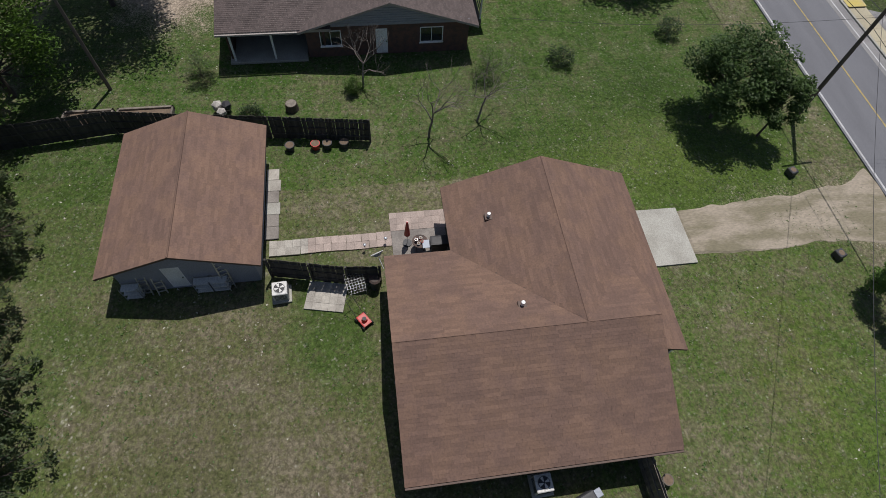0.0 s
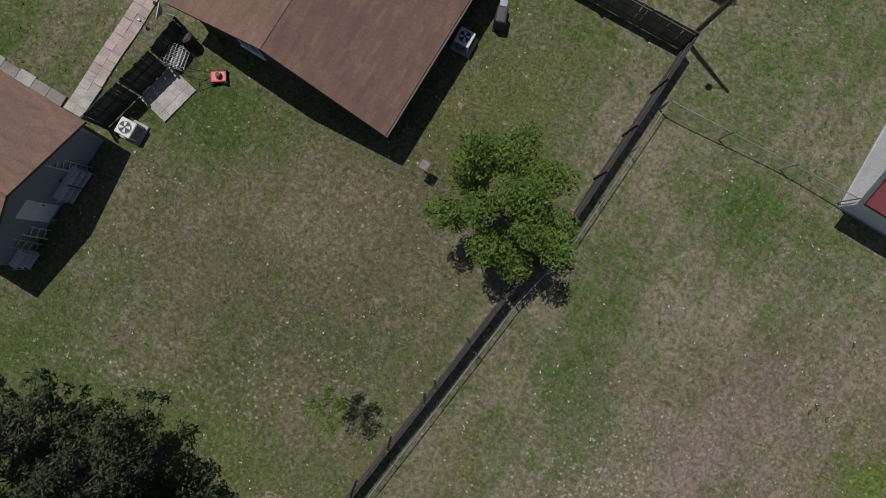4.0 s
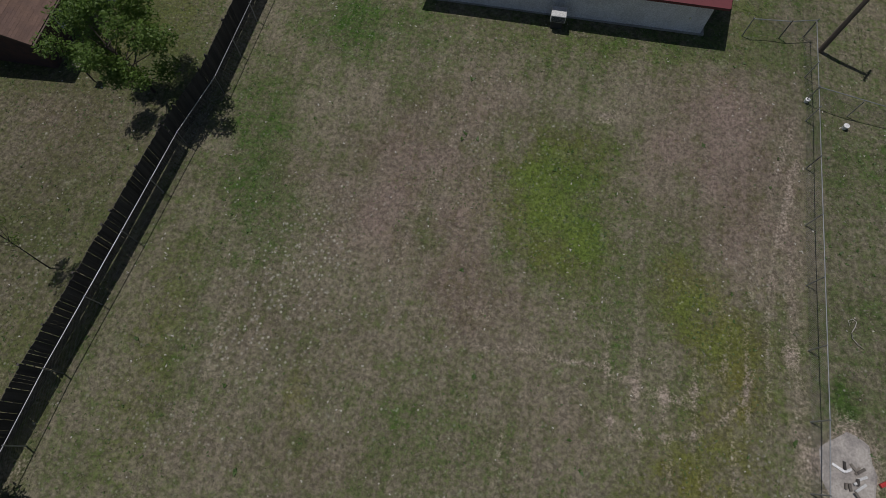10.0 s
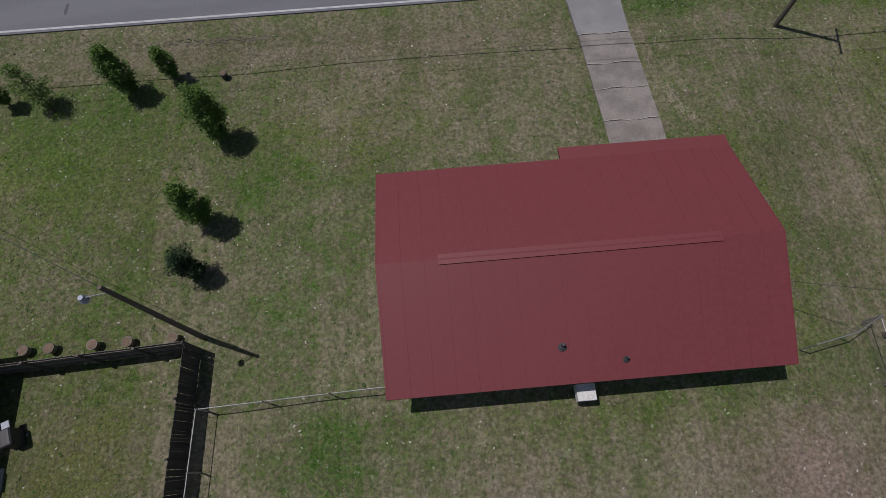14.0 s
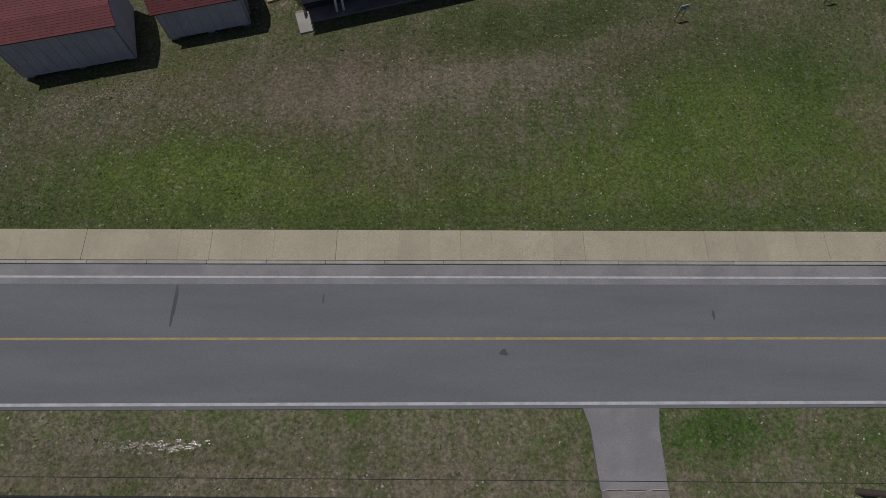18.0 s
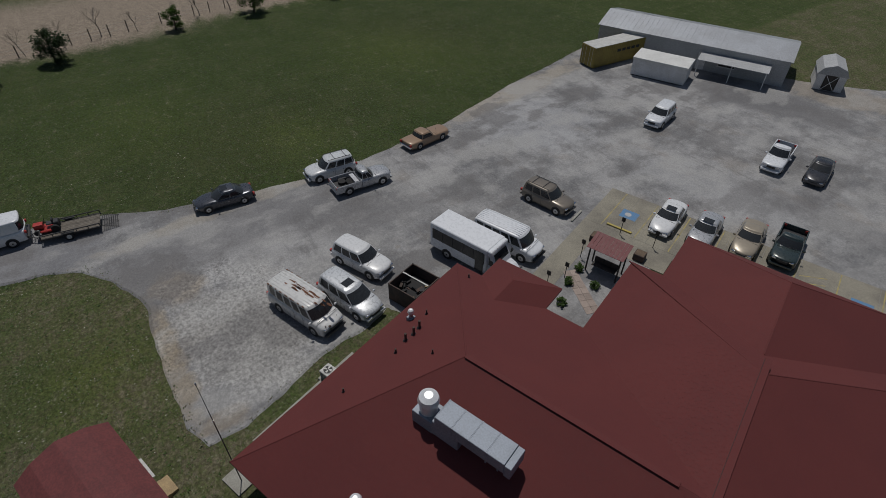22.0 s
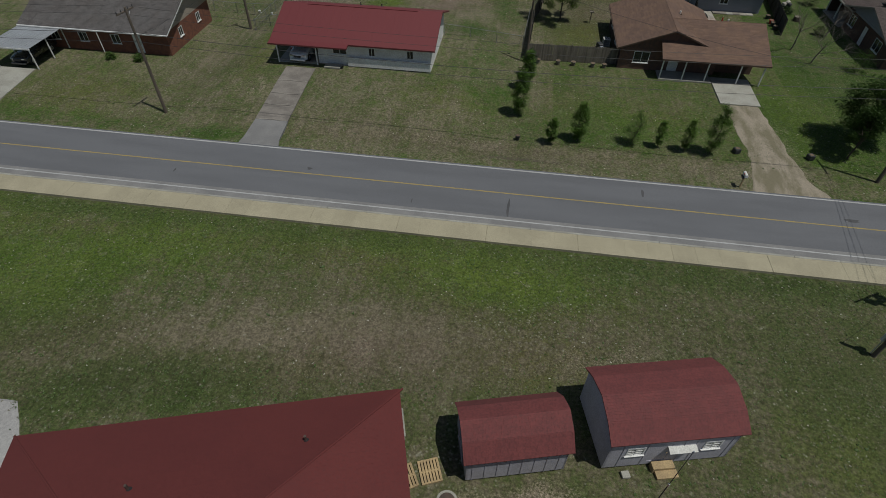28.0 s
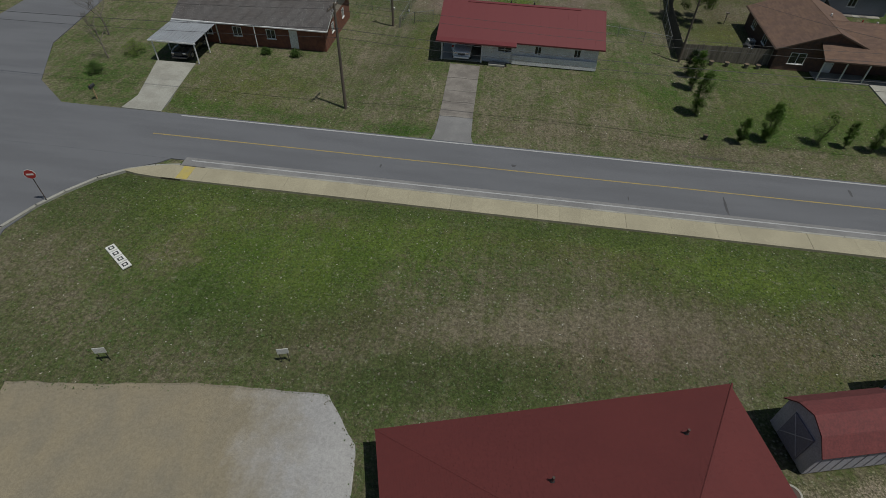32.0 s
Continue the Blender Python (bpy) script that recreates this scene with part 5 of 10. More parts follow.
def kitchen_exhaust():
    e = thing("rooftop_exhaust", BASE @ pose(0, 0, 0), "grey galvanised duct and shiny exhaust fan on a red roof", "exhaust")
    base = part("fan_curb", box_bm((-3.15, 13.15, 4.9), (-2.0, 14.15, 6.05), 0.02), "duct", e)
    part("fan_body", tube_bm((-2.58, 13.65, 6.05), (-2.58, 13.65, 6.75), 0.42, n=20), "aluminium", e)
    part("fan_bowl", tube_bm((-2.58, 13.65, 6.75), (-2.58, 13.65, 7.0), 0.5, 0.44, n=20), "aluminium", e)
    part("fan_lid", tube_bm((-2.58, 13.65, 7.0), (-2.58, 13.65, 7.12), 0.44, 0.2, n=20), "aluminium", e)
    for i in range(4):
        x = -1.75 + i * 0.86
        part("duct_section", box_bm((x, 13.0, 6.35), (x + 0.85, 14.1, 7.0), 0.02), "duct", e)
        part("duct_seam", box_bm((x - 0.015, 12.99, 6.34), (x + 0.015, 14.11, 7.012)), "duct", e)
    part("duct_elbow", box_bm((-2.0, 13.1, 5.4), (-0.6, 14.0, 6.36), 0.03), "duct", e)
    part("duct_end", box_bm((1.69, 13.0, 6.2), (2.0, 14.1, 6.95), 0.02), "duct", e)
    for x in (0.6, 1.2):
        part("duct_leg", box_bm((x, 13.4, 5.2), (x + 0.07, 13.5, 6.36)), "duct", e)
    part("drip_tray", box_bm((-3.3, 12.85, 4.95), (-1.9, 13.2, 5.05), 0.01), "duct", e)
    return e


def gable_house(name, x0, x1, y0, y1, eave, top, roof_mat, wall_mat, label, axis='x', over=0.5, gable_mat=None, holes=None, trim="fascia", skip=(), rot=None, thick=0.14):
    """A house under one gable; walls clockwise from the low-y side."""
    b = thing(name, rot or Matrix(), label, "house" if "house" in name else "shed")
    if axis == 'x':
        m = (y0 + y1) / 2
        planes = [[(x0, y0, eave), (x1, y0, eave), (x1, m, top), (x0, m, top)], [(x1, y1, eave), (x0, y1, eave), (x0, m, top), (x1, m, top)]]
    else:
        m = (x0 + x1) / 2
        planes = [[(x1, y0, eave), (x1, y1, eave), (m, y1, top), (m, y0, top)], [(x0, y1, eave), (x0, y0, eave), (m, y0, top), (m, y1, top)]]
    deck(planes, trim, b, thick)
    a0, a1, c0, c1 = x0 + over, x1 - over, y0 + over, y1 - over
    drop = (top - eave) / ((y1 - y0) / 2 if axis == 'x' else (x1 - x0) / 2) * over
    corners = [(a0, c0), (a1, c0), (a1, c1), (a0, c1)]
    for i, (p, q) in enumerate(zip(corners, corners[1:] + corners[:1])):
        if i in skip:
            continue
        os_ = (holes or {}).get(i, ())
        w, wm = wall("wall", p, q, -0.05, eave + drop - thick - 0.01 if (i % 2 == 0) == (axis == 'x') else eave - 0.1, wall_mat, b, 0.18, os_)
        for a, c, lo, hi in os_:
            if lo > 0.3:
                window_in(wm, a, c, lo, hi, b)
            else:
                door_in(wm, a, c, hi, b)
    for end in (0, 1):
        bm = bm_new()
        if axis == 'x':
            xx = (a0, a1 - 0.16)[end]
            tri = [(c0 + 0.003, eave - 0.1), (c1 - 0.003, eave - 0.1), (c1 - 0.003, eave + drop - thick - 0.02), (m, top - thick - 0.02), (c0 + 0.003, eave + drop - thick - 0.02)]
            f = [[bm.verts.new((xx + t, yy, zz)) for yy, zz in tri] for t in (0.0, 0.16)]
        else:
            yy = (c0, c1 - 0.16)[end]
            tri = [(a0 + 0.003, eave - 0.1), (a1 - 0.003, eave - 0.1), (a1 - 0.003, eave + drop - thick - 0.02), (m, top - thick - 0.02), (a0 + 0.003, eave + drop - thick - 0.02)]
            f = [[bm.verts.new((xx, yy + t, zz)) for xx, zz in tri] for t in (0.0, 0.16)]
        bm.faces.new(f[0]); bm.faces.new(f[1][::-1])
        for i in range(5):
            bm.faces.new((f[0][i], f[1][i], f[1][(i + 1) % 5], f[0][(i + 1) % 5]))
        part("gable", bm, gable_mat or wall_mat, b)
    return b, planes


long_building()
kitchen_exhaust()

# red-roofed house
red, planes = gable_house("red_roof_house", -11.5, 5.65, -23.2, -12.7, 2.4, 4.25, "red_metal", "white_wall", "low white house under a dark red metal gable roof", over=0.55, trim="red_trim",
                          holes={0: ((2.0, 2.9, 1.3, 2.0), (5.2, 5.9, 1.5, 2.0), (9.0, 9.8, 1.4, 2.0), (14.2, 15.2, 0.05, 2.0)), 2: ((5.9, 7.6, 1.1, 2.0), (9.6, 10.4, 1.1, 2.0), (13.2, 14.0, 1.1, 2.0))}, skip=(1, 2))
planes.append([(5.65, -12.0, 2.3), (-2.6, -12.0, 2.3), (-2.6, -12.75, 2.41), (5.65, -12.75, 2.41)])
deck(planes[2:], "red_trim", red)
bm = bm_new()
for corners in planes:
    vs = [bm.verts.new((c[0], c[1], c[2] + 0.012)) for c in corners]
    bm.faces.new(vs)
part("roof_sheet", bm, "red_metal", red, "dark red metal roofing")
for side, (ya, yb) in enumerate(((-23.2, -17.95), (-12.7, -17.95))):
    for i in range(19):
        x = -11.4 + i * 0.945
        part("roof_seam", tube_bm((x, ya, 2.415), (x, yb, 4.262), 0.012, n=4), "red_metal", red)
ridge_cap("ridge_vent", (-8.9, -17.95, 4.2), (3.0, -17.95, 4.2), red, "red_metal", 0.45, 0.05)
part("carport_post", box_bm((0.84, -12.75, 0), (0.96, -12.63, 2.3), 0.01), "white_trim", red)
part("carport_post", box_bm((5.0, -12.75, 0), (5.12, -12.63, 2.3), 0.01), "white_trim", red)
part("carport_wall", box_bm((0.75, -19.6, 0), (0.9, -13.4, 2.6)), "white_wall", red)
part("carport_back", box_bm((0.9, -19.75, 0), (5.1, -19.6, 2.9)), "tan_wall", red)
part("brick_band", box_bm((-10.98, -13.06, 0.0), (-2.3, -13.0, 0.95)), "white_wall", red, "painted brick band")
part("doorstep", box_bm((-1.6, -13.0, -0.05), (0.1, -12.2, 0.14), 0.02), "concrete", red)
for x, y, r in ((-4.1, -21.7, 0.09), (-1.5, -22.4, 0.07)):
    z = 2.4 + (y + 23.2) * 0.352
    p = part("vent_pipe", tube_bm((x, y, z - 0.1), (x, y, z + 0.3), r * 0.8, n=10), "plastic_dark", red, "dark vent pipe")
    part("flashing", tube_bm((x, y, z - 0.03), (x, y, z + 0.06), r * 2.6, r * 1.2, n=10), "plastic_dark", p)

front = ((0.2, 1.1, 0.05, 2.0), (1.6, 3.1, 1.1, 2.0), (5.4, 6.1, 1.1, 2.0), (9.4, 10.1, 1.1, 2.0))
w, wm = wall("wall", (0.9, -13.25), (-10.95, -13.25), -0.05, 2.3, "white_wall", red, 0.18, front)
for a, c, lo, hi in front:
    if lo > 0.3:
        window_in(wm, a, c, lo, hi, red)
    else:
        door_in(wm, a, c, hi, red)
part("foundation", box_bm((-11.0, -22.7, -0.7), (0.95, -13.2, 0.0)), "concrete", red)
part("carport_floor", box_bm((0.95, -22.7, -0.5), (5.3, -12.9, 0.02), 0.01), "concrete", red)
red.matrix_world = Matrix.Translation((-0.293, -1.061, 0.886)) @ Matrix.Scale(0.9646, 4)

# brown-shingled house with a wing and a carport
brown, p1 = gable_house("brown_roof_house", -39.85, -29.3, -30.95, -19.25, 2.3, 4.35, "brown_shingle", "brick_dark", "brick house with a brown shingle roof, wing and carport", axis='y', over=0.42, trim="brown_trim", gable_mat="brick_dark",
                        holes={1: ((2.0, 3.2, 0.9, 1.95), (6.2, 7.4, 0.9, 1.95)), 2: ((1.4, 3.0, 0.7, 1.9), (5.0, 6.0, 0.05, 1.95)), 0: ((2.4, 3.6, 0.9, 1.95),)})
p2 = [[(-43.75, -27.65, 2.3), (-39.8, -27.65, 2.3), (-34.6, -22.55, 4.35), (-43.75, -22.55, 4.35)], [(-33.5, -17.45, 2.25), (-43.85, -17.45, 2.25), (-43.75, -22.55, 4.35), (-34.57, -22.55, 4.35), (-33.5, -21.54, 3.934)]]
deck(p2, "brown_trim", brown)
shingled(p2[:1] + p1 + p2[1:], "brown_shingle", brown, wide=0.7, high=0.16, lift=0.007, pieces=300)
part("ridge_cap", tube_bm((-34.575, -30.95, 4.35), (-34.575, -19.25, 4.35), 0.03, n=6), "brown_shingle", brown)
part("ridge_cap", tube_bm((-43.75, -22.55, 4.35), (-34.6, -22.55, 4.35), 0.03, n=6), "brown_shingle", brown)
for p, q in (((-43.3, -27.2), (-39.5, -27.2)), ((-43.3, -20.4), (-43.3, -27.2)), ((-39.5, -20.4), (-43.3, -20.4))):
    wall("wing_wall", p, q, -0.05, 2.2, "brick_dark", brown)
for x in (-33.8, -36.0, -38.2, -41.3, -43.5):
    part("porch_post", box_bm((x - 0.06, -17.95, 0), (x + 0.06, -17.83, 2.2), 0.01), "white_trim", brown)
part("porch_floor", box_bm((-38.9, -19.6, -0.05), (-33.7, -17.7, 0.10), 0.02), "concrete", brown)
part("gutter", box_bm((-29.3, -30.95, 2.16), (-29.2, -19.25, 2.26), 0.01), "brown_trim", brown, "brown eaves gutter")
for x, y, z in ((-35.86, -25.1, 3.86), (-41.1, -25.6, 3.15)):
    p = part("roof_vent", tube_bm((x, y, z - 0.1), (x, y, z + 0.3), 0.09, n=10), "plastic_white", brown, "white vent pipe")
    part("flashing", box_bm((x - 0.2, y - 0.2, z - 0.06), (x + 0.2, y + 0.2, z + 0.05), 0.02), "brown_trim", p)
part("dish_arm", tube_bm((-39.75, -31.0, 1.2), (-40.3, -31.2, 1.45), 0.025, n=6), "steel", brown)
part("satellite_dish", tube_bm((-40.36, -31.22, 1.46), (-40.5, -31.28, 1.56), 0.12, 0.36, n=18), "ac_case", brown, "pale grey dish aerial on the corner")

# workshop behind the brown house
shop, p3 = gable_house("workshop", -48.95, -39.93, -44.37, -36.81, 2.35, 3.75, "brown_shingle", "grey_wall", "grey workshop with a brown shingle roof", over=0.5, trim="brown_trim", holes={1: ((2.2, 3.1, 0.05, 2.0),), 2: ((3.0, 4.0, 0.9, 1.9),)})
shingled(p3, "brown_shingle", shop, wide=0.7, high=0.16, lift=0.007, pieces=200)
part("ridge_cap", tube_bm((-48.95, -40.59, 3.76), (-39.93, -40.59, 3.75), 0.045, n=6), "brown_shingle", shop)

# dark-roofed house behind it, with a cross gable over its front and a porch
dark, p4 = gable_house("dark_roof_house", -75.0, -59.7, -41.2, -33.0, 2.5, 4.6, "dark_shingle", "brick_dark", "brick house with a dark brown shingle roof and porch", axis='y', over=0.5, trim="fascia", skip=(1,), thick=0.2,
                       holes={2: ((3.0, 4.2, 0.9, 2.0), (8.0, 9.2, 0.9, 2.0)), 0: ((4.0, 5.2, 0.9, 2.0),)})
w, wm = wall("wall", (-60.2, -34.9), (-60.2, -22.5), -0.05, 2.4, "brick_dark", dark, 0.18, ((1.0, 2.6, 0.8, 2.0), (5.2, 6.1, 0.05, 2.0), (8.6, 10.4, 0.8, 2.0)))
window_in(wm, 1.0, 2.6, 0.8, 2.0, dark)
door_in(wm, 5.2, 6.1, 2.0, dark)
window_in(wm, 8.6, 10.4, 0.8, 2.0, dark)
w, wm = wall("porch_wall", (-63.4, -40.7), (-63.4, -34.9), -0.05, 2.9, "brick_dark", dark, 0.18, ((0.9, 2.3, 0.9, 2.0), (3.6, 4.5, 0.05, 2.0)))
window_in(wm, 0.9, 2.3, 0.9, 2.0, dark)
door_in(wm, 3.6, 4.5, 2.0, dark)
wall("porch_side", (-63.4, -34.9), (-60.2, -34.9), -0.05, 2.5, "brick_dark", dark)
bm = bm_new()
f = [[bm.verts.new((x, y, z)) for y, z in ((-34.9, 2.42), (-22.3, 2.42), (-28.6, 4.12))] for x in (-60.0, -60.15)]
bm.faces.new(f[0]); bm.faces.new(f[1][::-1])
for i in range(3):
    bm.faces.new((f[0][i], f[1][i], f[1][(i + 1) % 3], f[0][(i + 1) % 3]))
part("gable", bm, "grey_wall", dark, "blue-grey boarded gable")
for i in range(9):
    z = 2.5 + i * 0.17
    half = 6.3 * (4.12 - z) / 1.7
    part("gable_board", bm_box_at((-60.0, -28.6 - half, z), (-59.975, -28.6 + half, z + 0.15), Matrix()), "grey_wall", dark)
p4b = [[(-66.0, -35.4, 2.42), (-59.5, -35.4, 2.42), (-59.5, -28.6, 4.32), (-66.0, -28.6, 4.32)], [(-59.5, -21.9, 2.42), (-66.0, -21.9, 2.42), (-66.0, -28.6, 4.32), (-59.5, -28.6, 4.32)],
       [(-77.0, -36.6, 2.45), (-62.6, -36.6, 2.45), (-62.6, -28.6, 5.0), (-77.0, -28.6, 5.0)], [(-62.6, -20.4, 2.45), (-77.0, -20.4, 2.45), (-77.0, -28.6, 5.0), (-62.6, -28.6, 5.0)]]
deck(p4b, "fascia", dark)
shingled(p4 + p4b, "dark_shingle", dark)
bm = bm_new()
f = [[bm.verts.new((x, y, z)) for y, z in ((-34.9, 2.6), (-22.3, 2.6), (-28.6, 4.75))] for x in (-63.0, -63.15)]
bm.faces.new(f[0]); bm.faces.new(f[1][::-1])
part("upper_gable", bm, "grey_wall", dark)
wall("wall", (-60.2, -22.5), (-63.0, -22.5), -0.05, 2.5, "brick_dark", dark)
w, wm = wall("porch_back", (-63.0, -23.6), (-76.5, -23.6), -0.05, 3.2, "brick_dark", dark, 0.18, ((2.0, 3.4, 0.9, 2.0), (5.0, 5.9, 0.05, 2.0), (8.0, 9.6, 0.9, 2.0)))
window_in(wm, 2.0, 3.4, 0.9, 2.0, dark)
door_in(wm, 5.0, 5.9, 2.0, dark)
window_in(wm, 8.0, 9.6, 0.9, 2.0, dark)
part("porch_deck", box_bm((-76.5, -23.5, -0.05), (-62.9, -20.8, 0.3), 0.02), "wood_grey", dark)
for x in (-63.1, -66.4, -69.7, -73.0, -76.3):
    part("porch_post", box_bm((x - 0.06, -20.95, 0.2), (x + 0.06, -20.83, 2.4), 0.01), "white_trim", dark)
    if x > -76:
        for z in (0.75, 1.15):
            part("porch_rail", box_bm((x - 3.2, -20.92, z), (x - 0.06, -20.86, z + 0.07)), "wood_grey", dark)
part("porch_floor", box_bm((-63.4, -40.8, -0.05), (-59.8, -35.0, 0.12), 0.02), "concrete", dark)
for y in (-40.4, -37.4):
    part("porch_post", box_bm((-60.1, y - 0.07, 0), (-59.96, y + 0.07, 2.4), 0.01), "white_trim", dark)
part("porch_beam", box_bm((-60.12, -40.7, 2.2), (-59.94, -34.9, 2.42), 0.01), "white_trim", dark)
part("gutter", box_bm((-59.62, -41.2, 2.36), (-59.5, -35.4, 2.48), 0.01), "fascia", dark)
dish = part("satellite_dish", tube_bm((-63.2, -30.3, 4.5), (-63.05, -30.3, 4.62), 0.12, 0.36, n=16), "steel", dark, "grey dish aerial on the roof")
part("dish_arm", tube_bm((-63.3, -30.3, 3.6), (-63.2, -30.3, 4.55), 0.03, n=6), "steel", dish)
dark.matrix_world = Matrix.Translation((2.9, -4.23, 0.0)) @ Matrix.Diagonal((1.0, 0.873, 1.0, 1.0))

# brick house with a grey roof and its metal carport
grey, p5 = gable_house("grey_roof_house", 16.6, 33.5, -24.5, -14.0, 2.45, 4.7, "grey_shingle", "brick_red", "red brick house with a grey shingle roof", over=0.5, trim="white_trim", gable_mat="tan_wall",
                       holes={2: ((2.5, 3.5, 0.9, 1.9), (5.8, 6.8, 0.9, 1.9), (9.5, 10.5, 0.9, 1.9), (12.0, 12.9, 0.05, 2.0)), 3: ((2.4, 3.2, 1.0, 2.0), (6.4, 7.2, 1.0, 2.0)), 1: ((3, 4, 0.9, 2.0),)})
shingled(p5, "grey_shingle", grey)
part("gutter", box_bm((16.6, -14.0, 2.3), (33.5, -13.9, 2.42), 0.01), "white_trim", grey)
part("downspout", tube_bm((24.5, -13.95, 0.1), (24.5, -13.95, 2.35), 0.05, n=6), "white_trim", grey)
port = thing("metal_carport", Matrix(), "open carport with a ribbed grey metal roof", "carport")
for i in range(12):
    x = 28.7 + i * 0.4
    part("roof_panel", bm_box_at((x, -14.6, 2.22), (x + 0.385, -9.2, 2.25), Matrix()), "roof_metal", port)
    part("roof_rib", bm_box_at((x + 0.37, -14.6, 2.24), (x + 0.41, -9.2, 2.28), Matrix()), "roof_metal", port)
for x in (28.9, 33.3):
    for y in (-9.4, -11.9, -14.4):
        part("post", box_bm((x - 0.05, y - 0.05, 0), (x + 0.05, y + 0.05, 2.2), 0.01), "white_trim", port)
part("fascia_strip", box_bm((28.6, -9.24, 2.1), (33.6, -9.16, 2.24)), "white_trim", port)

# roofs and yard south of the field
for name, x0, x1, y0, y1, e, t, rm, wm, lab in (("slate_roof_house", 2.7, 6.5, -64.0, -52.75, 1.9, 2.5, "slate_felt", "white_wall", "small white house with a weathered slate-grey roof"),
                                                ("garden_shed", 7.95, 10.85, -55.05, -52.5, 1.95, 2.65, "slate_shingle", "white_wall", "white shed with a dark grey shingle roof")):
    b, pl = gable_house(name, x0, x1, y0, y1, e, t, rm, wm, lab, axis='x' if name == "garden_shed" else 'y', over=0.07, trim="white_trim", holes={2: ((1.0, 1.8, 0.9, 1.7),)})
    if name == "garden_shed":
        shingled(pl, rm, b)
    else:
        bm = bm_new()
        for q in pl:
            bm.faces.new([bm.verts.new((x, y, z + 0.015)) for x, y, z in q])
        part("roof_felt", bm, rm, b, "mottled grey roofing felt")
        part("roof_hatch", box_bm((5.0, -56.9, 2.2), (5.32, -55.0, 2.5), 0.02), "plastic_dark", b)
# ---- vehicles: x ahead, y to the left, standing on z = 0 ----
PAINT = {}


def car_paint(key, col, rough=0.3, metal=0.0, coat=0.8):
    if key not in PAINT:
        PAINT[key] = surface("paint_" + key, col, tuple(c * 0.93 for c in col), rough, metal, 0.8, 5.0, 0.12, 0.0, coat=coat, speck=0.03)
    return PAINT[key]


WHITE, SILVER = (0.74, 0.76, 0.79), (0.46, 0.47, 0.49)
# stations of the lower body: place along, low, top, half width (shares of length and width)
SHAPES = {
    "sedan": dict(L=4.8, W=1.84, H=1.45, belt=0.95, nose=((0.5, 0.40, 0.58, 0.72), (0.475, 0.27, 0.70, 0.86), (0.36, 0.2, 0.86, 0.96), (0.2, 0.2, 0.95, 1.0), (0, 0.18, 0.95, 1.0), (-0.3, 0.2, 0.98, 1.0), (-0.46, 0.26, 0.97, 0.93), (-0.5, 0.4, 0.82, 0.82)), base=(0.20, -0.36), top=(0.03, -0.20), sides=2, wheel=0.33, axle=(0.30, -0.30)),
    "coupe": dict(L=5.1, W=1.85, H=1.38, belt=0.90, nose=((0.5, 0.42, 0.72, 0.92), (0.485, 0.3, 0.80, 0.97), (0.3, 0.22, 0.86, 1.0), (0.15, 0.2, 0.90, 1.0), (-0.2, 0.2, 0.90, 1.0), (-0.4, 0.24, 0.90, 0.98), (-0.49, 0.3, 0.86, 0.95), (-0.5, 0.42, 0.74, 0.9)), base=(0.13, -0.24), top=(0.02, -0.19), sides=1, wheel=0.34, axle=(0.29, -0.28)),
    "suv": dict(L=4.6, W=1.88, H=1.76, belt=1.10, nose=((0.5, 0.45, 0.72, 0.8), (0.475, 0.32, 0.92, 0.93), (0.36, 0.24, 1.04, 0.99), (0.22, 0.24, 1.10, 1.0), (0, 0.24, 1.10, 1.0), (-0.35, 0.26, 1.10, 1.0), (-0.47, 0.32, 1.08, 0.96), (-0.5, 0.45, 0.95, 0.9)), base=(0.23, -0.48), top=(0.08, -0.43), sides=3, wheel=0.37, axle=(0.30, -0.29)),
    "minivan": dict(L=4.95, W=1.95, H=1.74, belt=1.05, nose=((0.5, 0.4, 0.66, 0.76), (0.475, 0.28, 0.84, 0.9), (0.38, 0.22, 0.98, 0.98), (0.27, 0.22, 1.06, 1.0), (0, 0.22, 1.05, 1.0), (-0.35, 0.24, 1.05, 1.0), (-0.47, 0.3, 1.03, 0.97), (-0.5, 0.42, 0.9, 0.9)), base=(0.30, -0.48), top=(0.11, -0.44), sides=3, wheel=0.35, axle=(0.31, -0.29)),
    "van": dict(L=5.6, W=2.0, H=2.08, belt=1.22, nose=((0.5, 0.42, 0.85, 0.86), (0.482, 0.32, 1.0, 0.94), (0.40, 0.26, 1.14, 0.99), (0.35, 0.26, 1.22, 1.0), (0, 0.26, 1.22, 1.0), (-0.35, 0.28, 1.22, 1.0), (-0.48, 0.32, 1.22, 0.99), (-0.5, 0.4, 1.15, 0.96)), base=(0.36, -0.49), top=(0.25, -0.475), sides=5, wheel=0.37, axle=(0.31, -0.28)),
    "pickup": dict(L=5.3, W=1.9, H=1.74, belt=1.10, nose=((0.5, 0.45, 0.85, 0.88), (0.48, 0.34, 0.98, 0.95), (0.36, 0.3, 1.08, 1.0), (0.2, 0.3, 1.10, 1.0), (0, 0.3, 1.10, 1.0), (-0.06, 0.3, 1.10, 1.0)), base=(0.20, -0.07), top=(0.09, -0.045), sides=2, wheel=0.38, axle=(0.31, -0.29)),
}


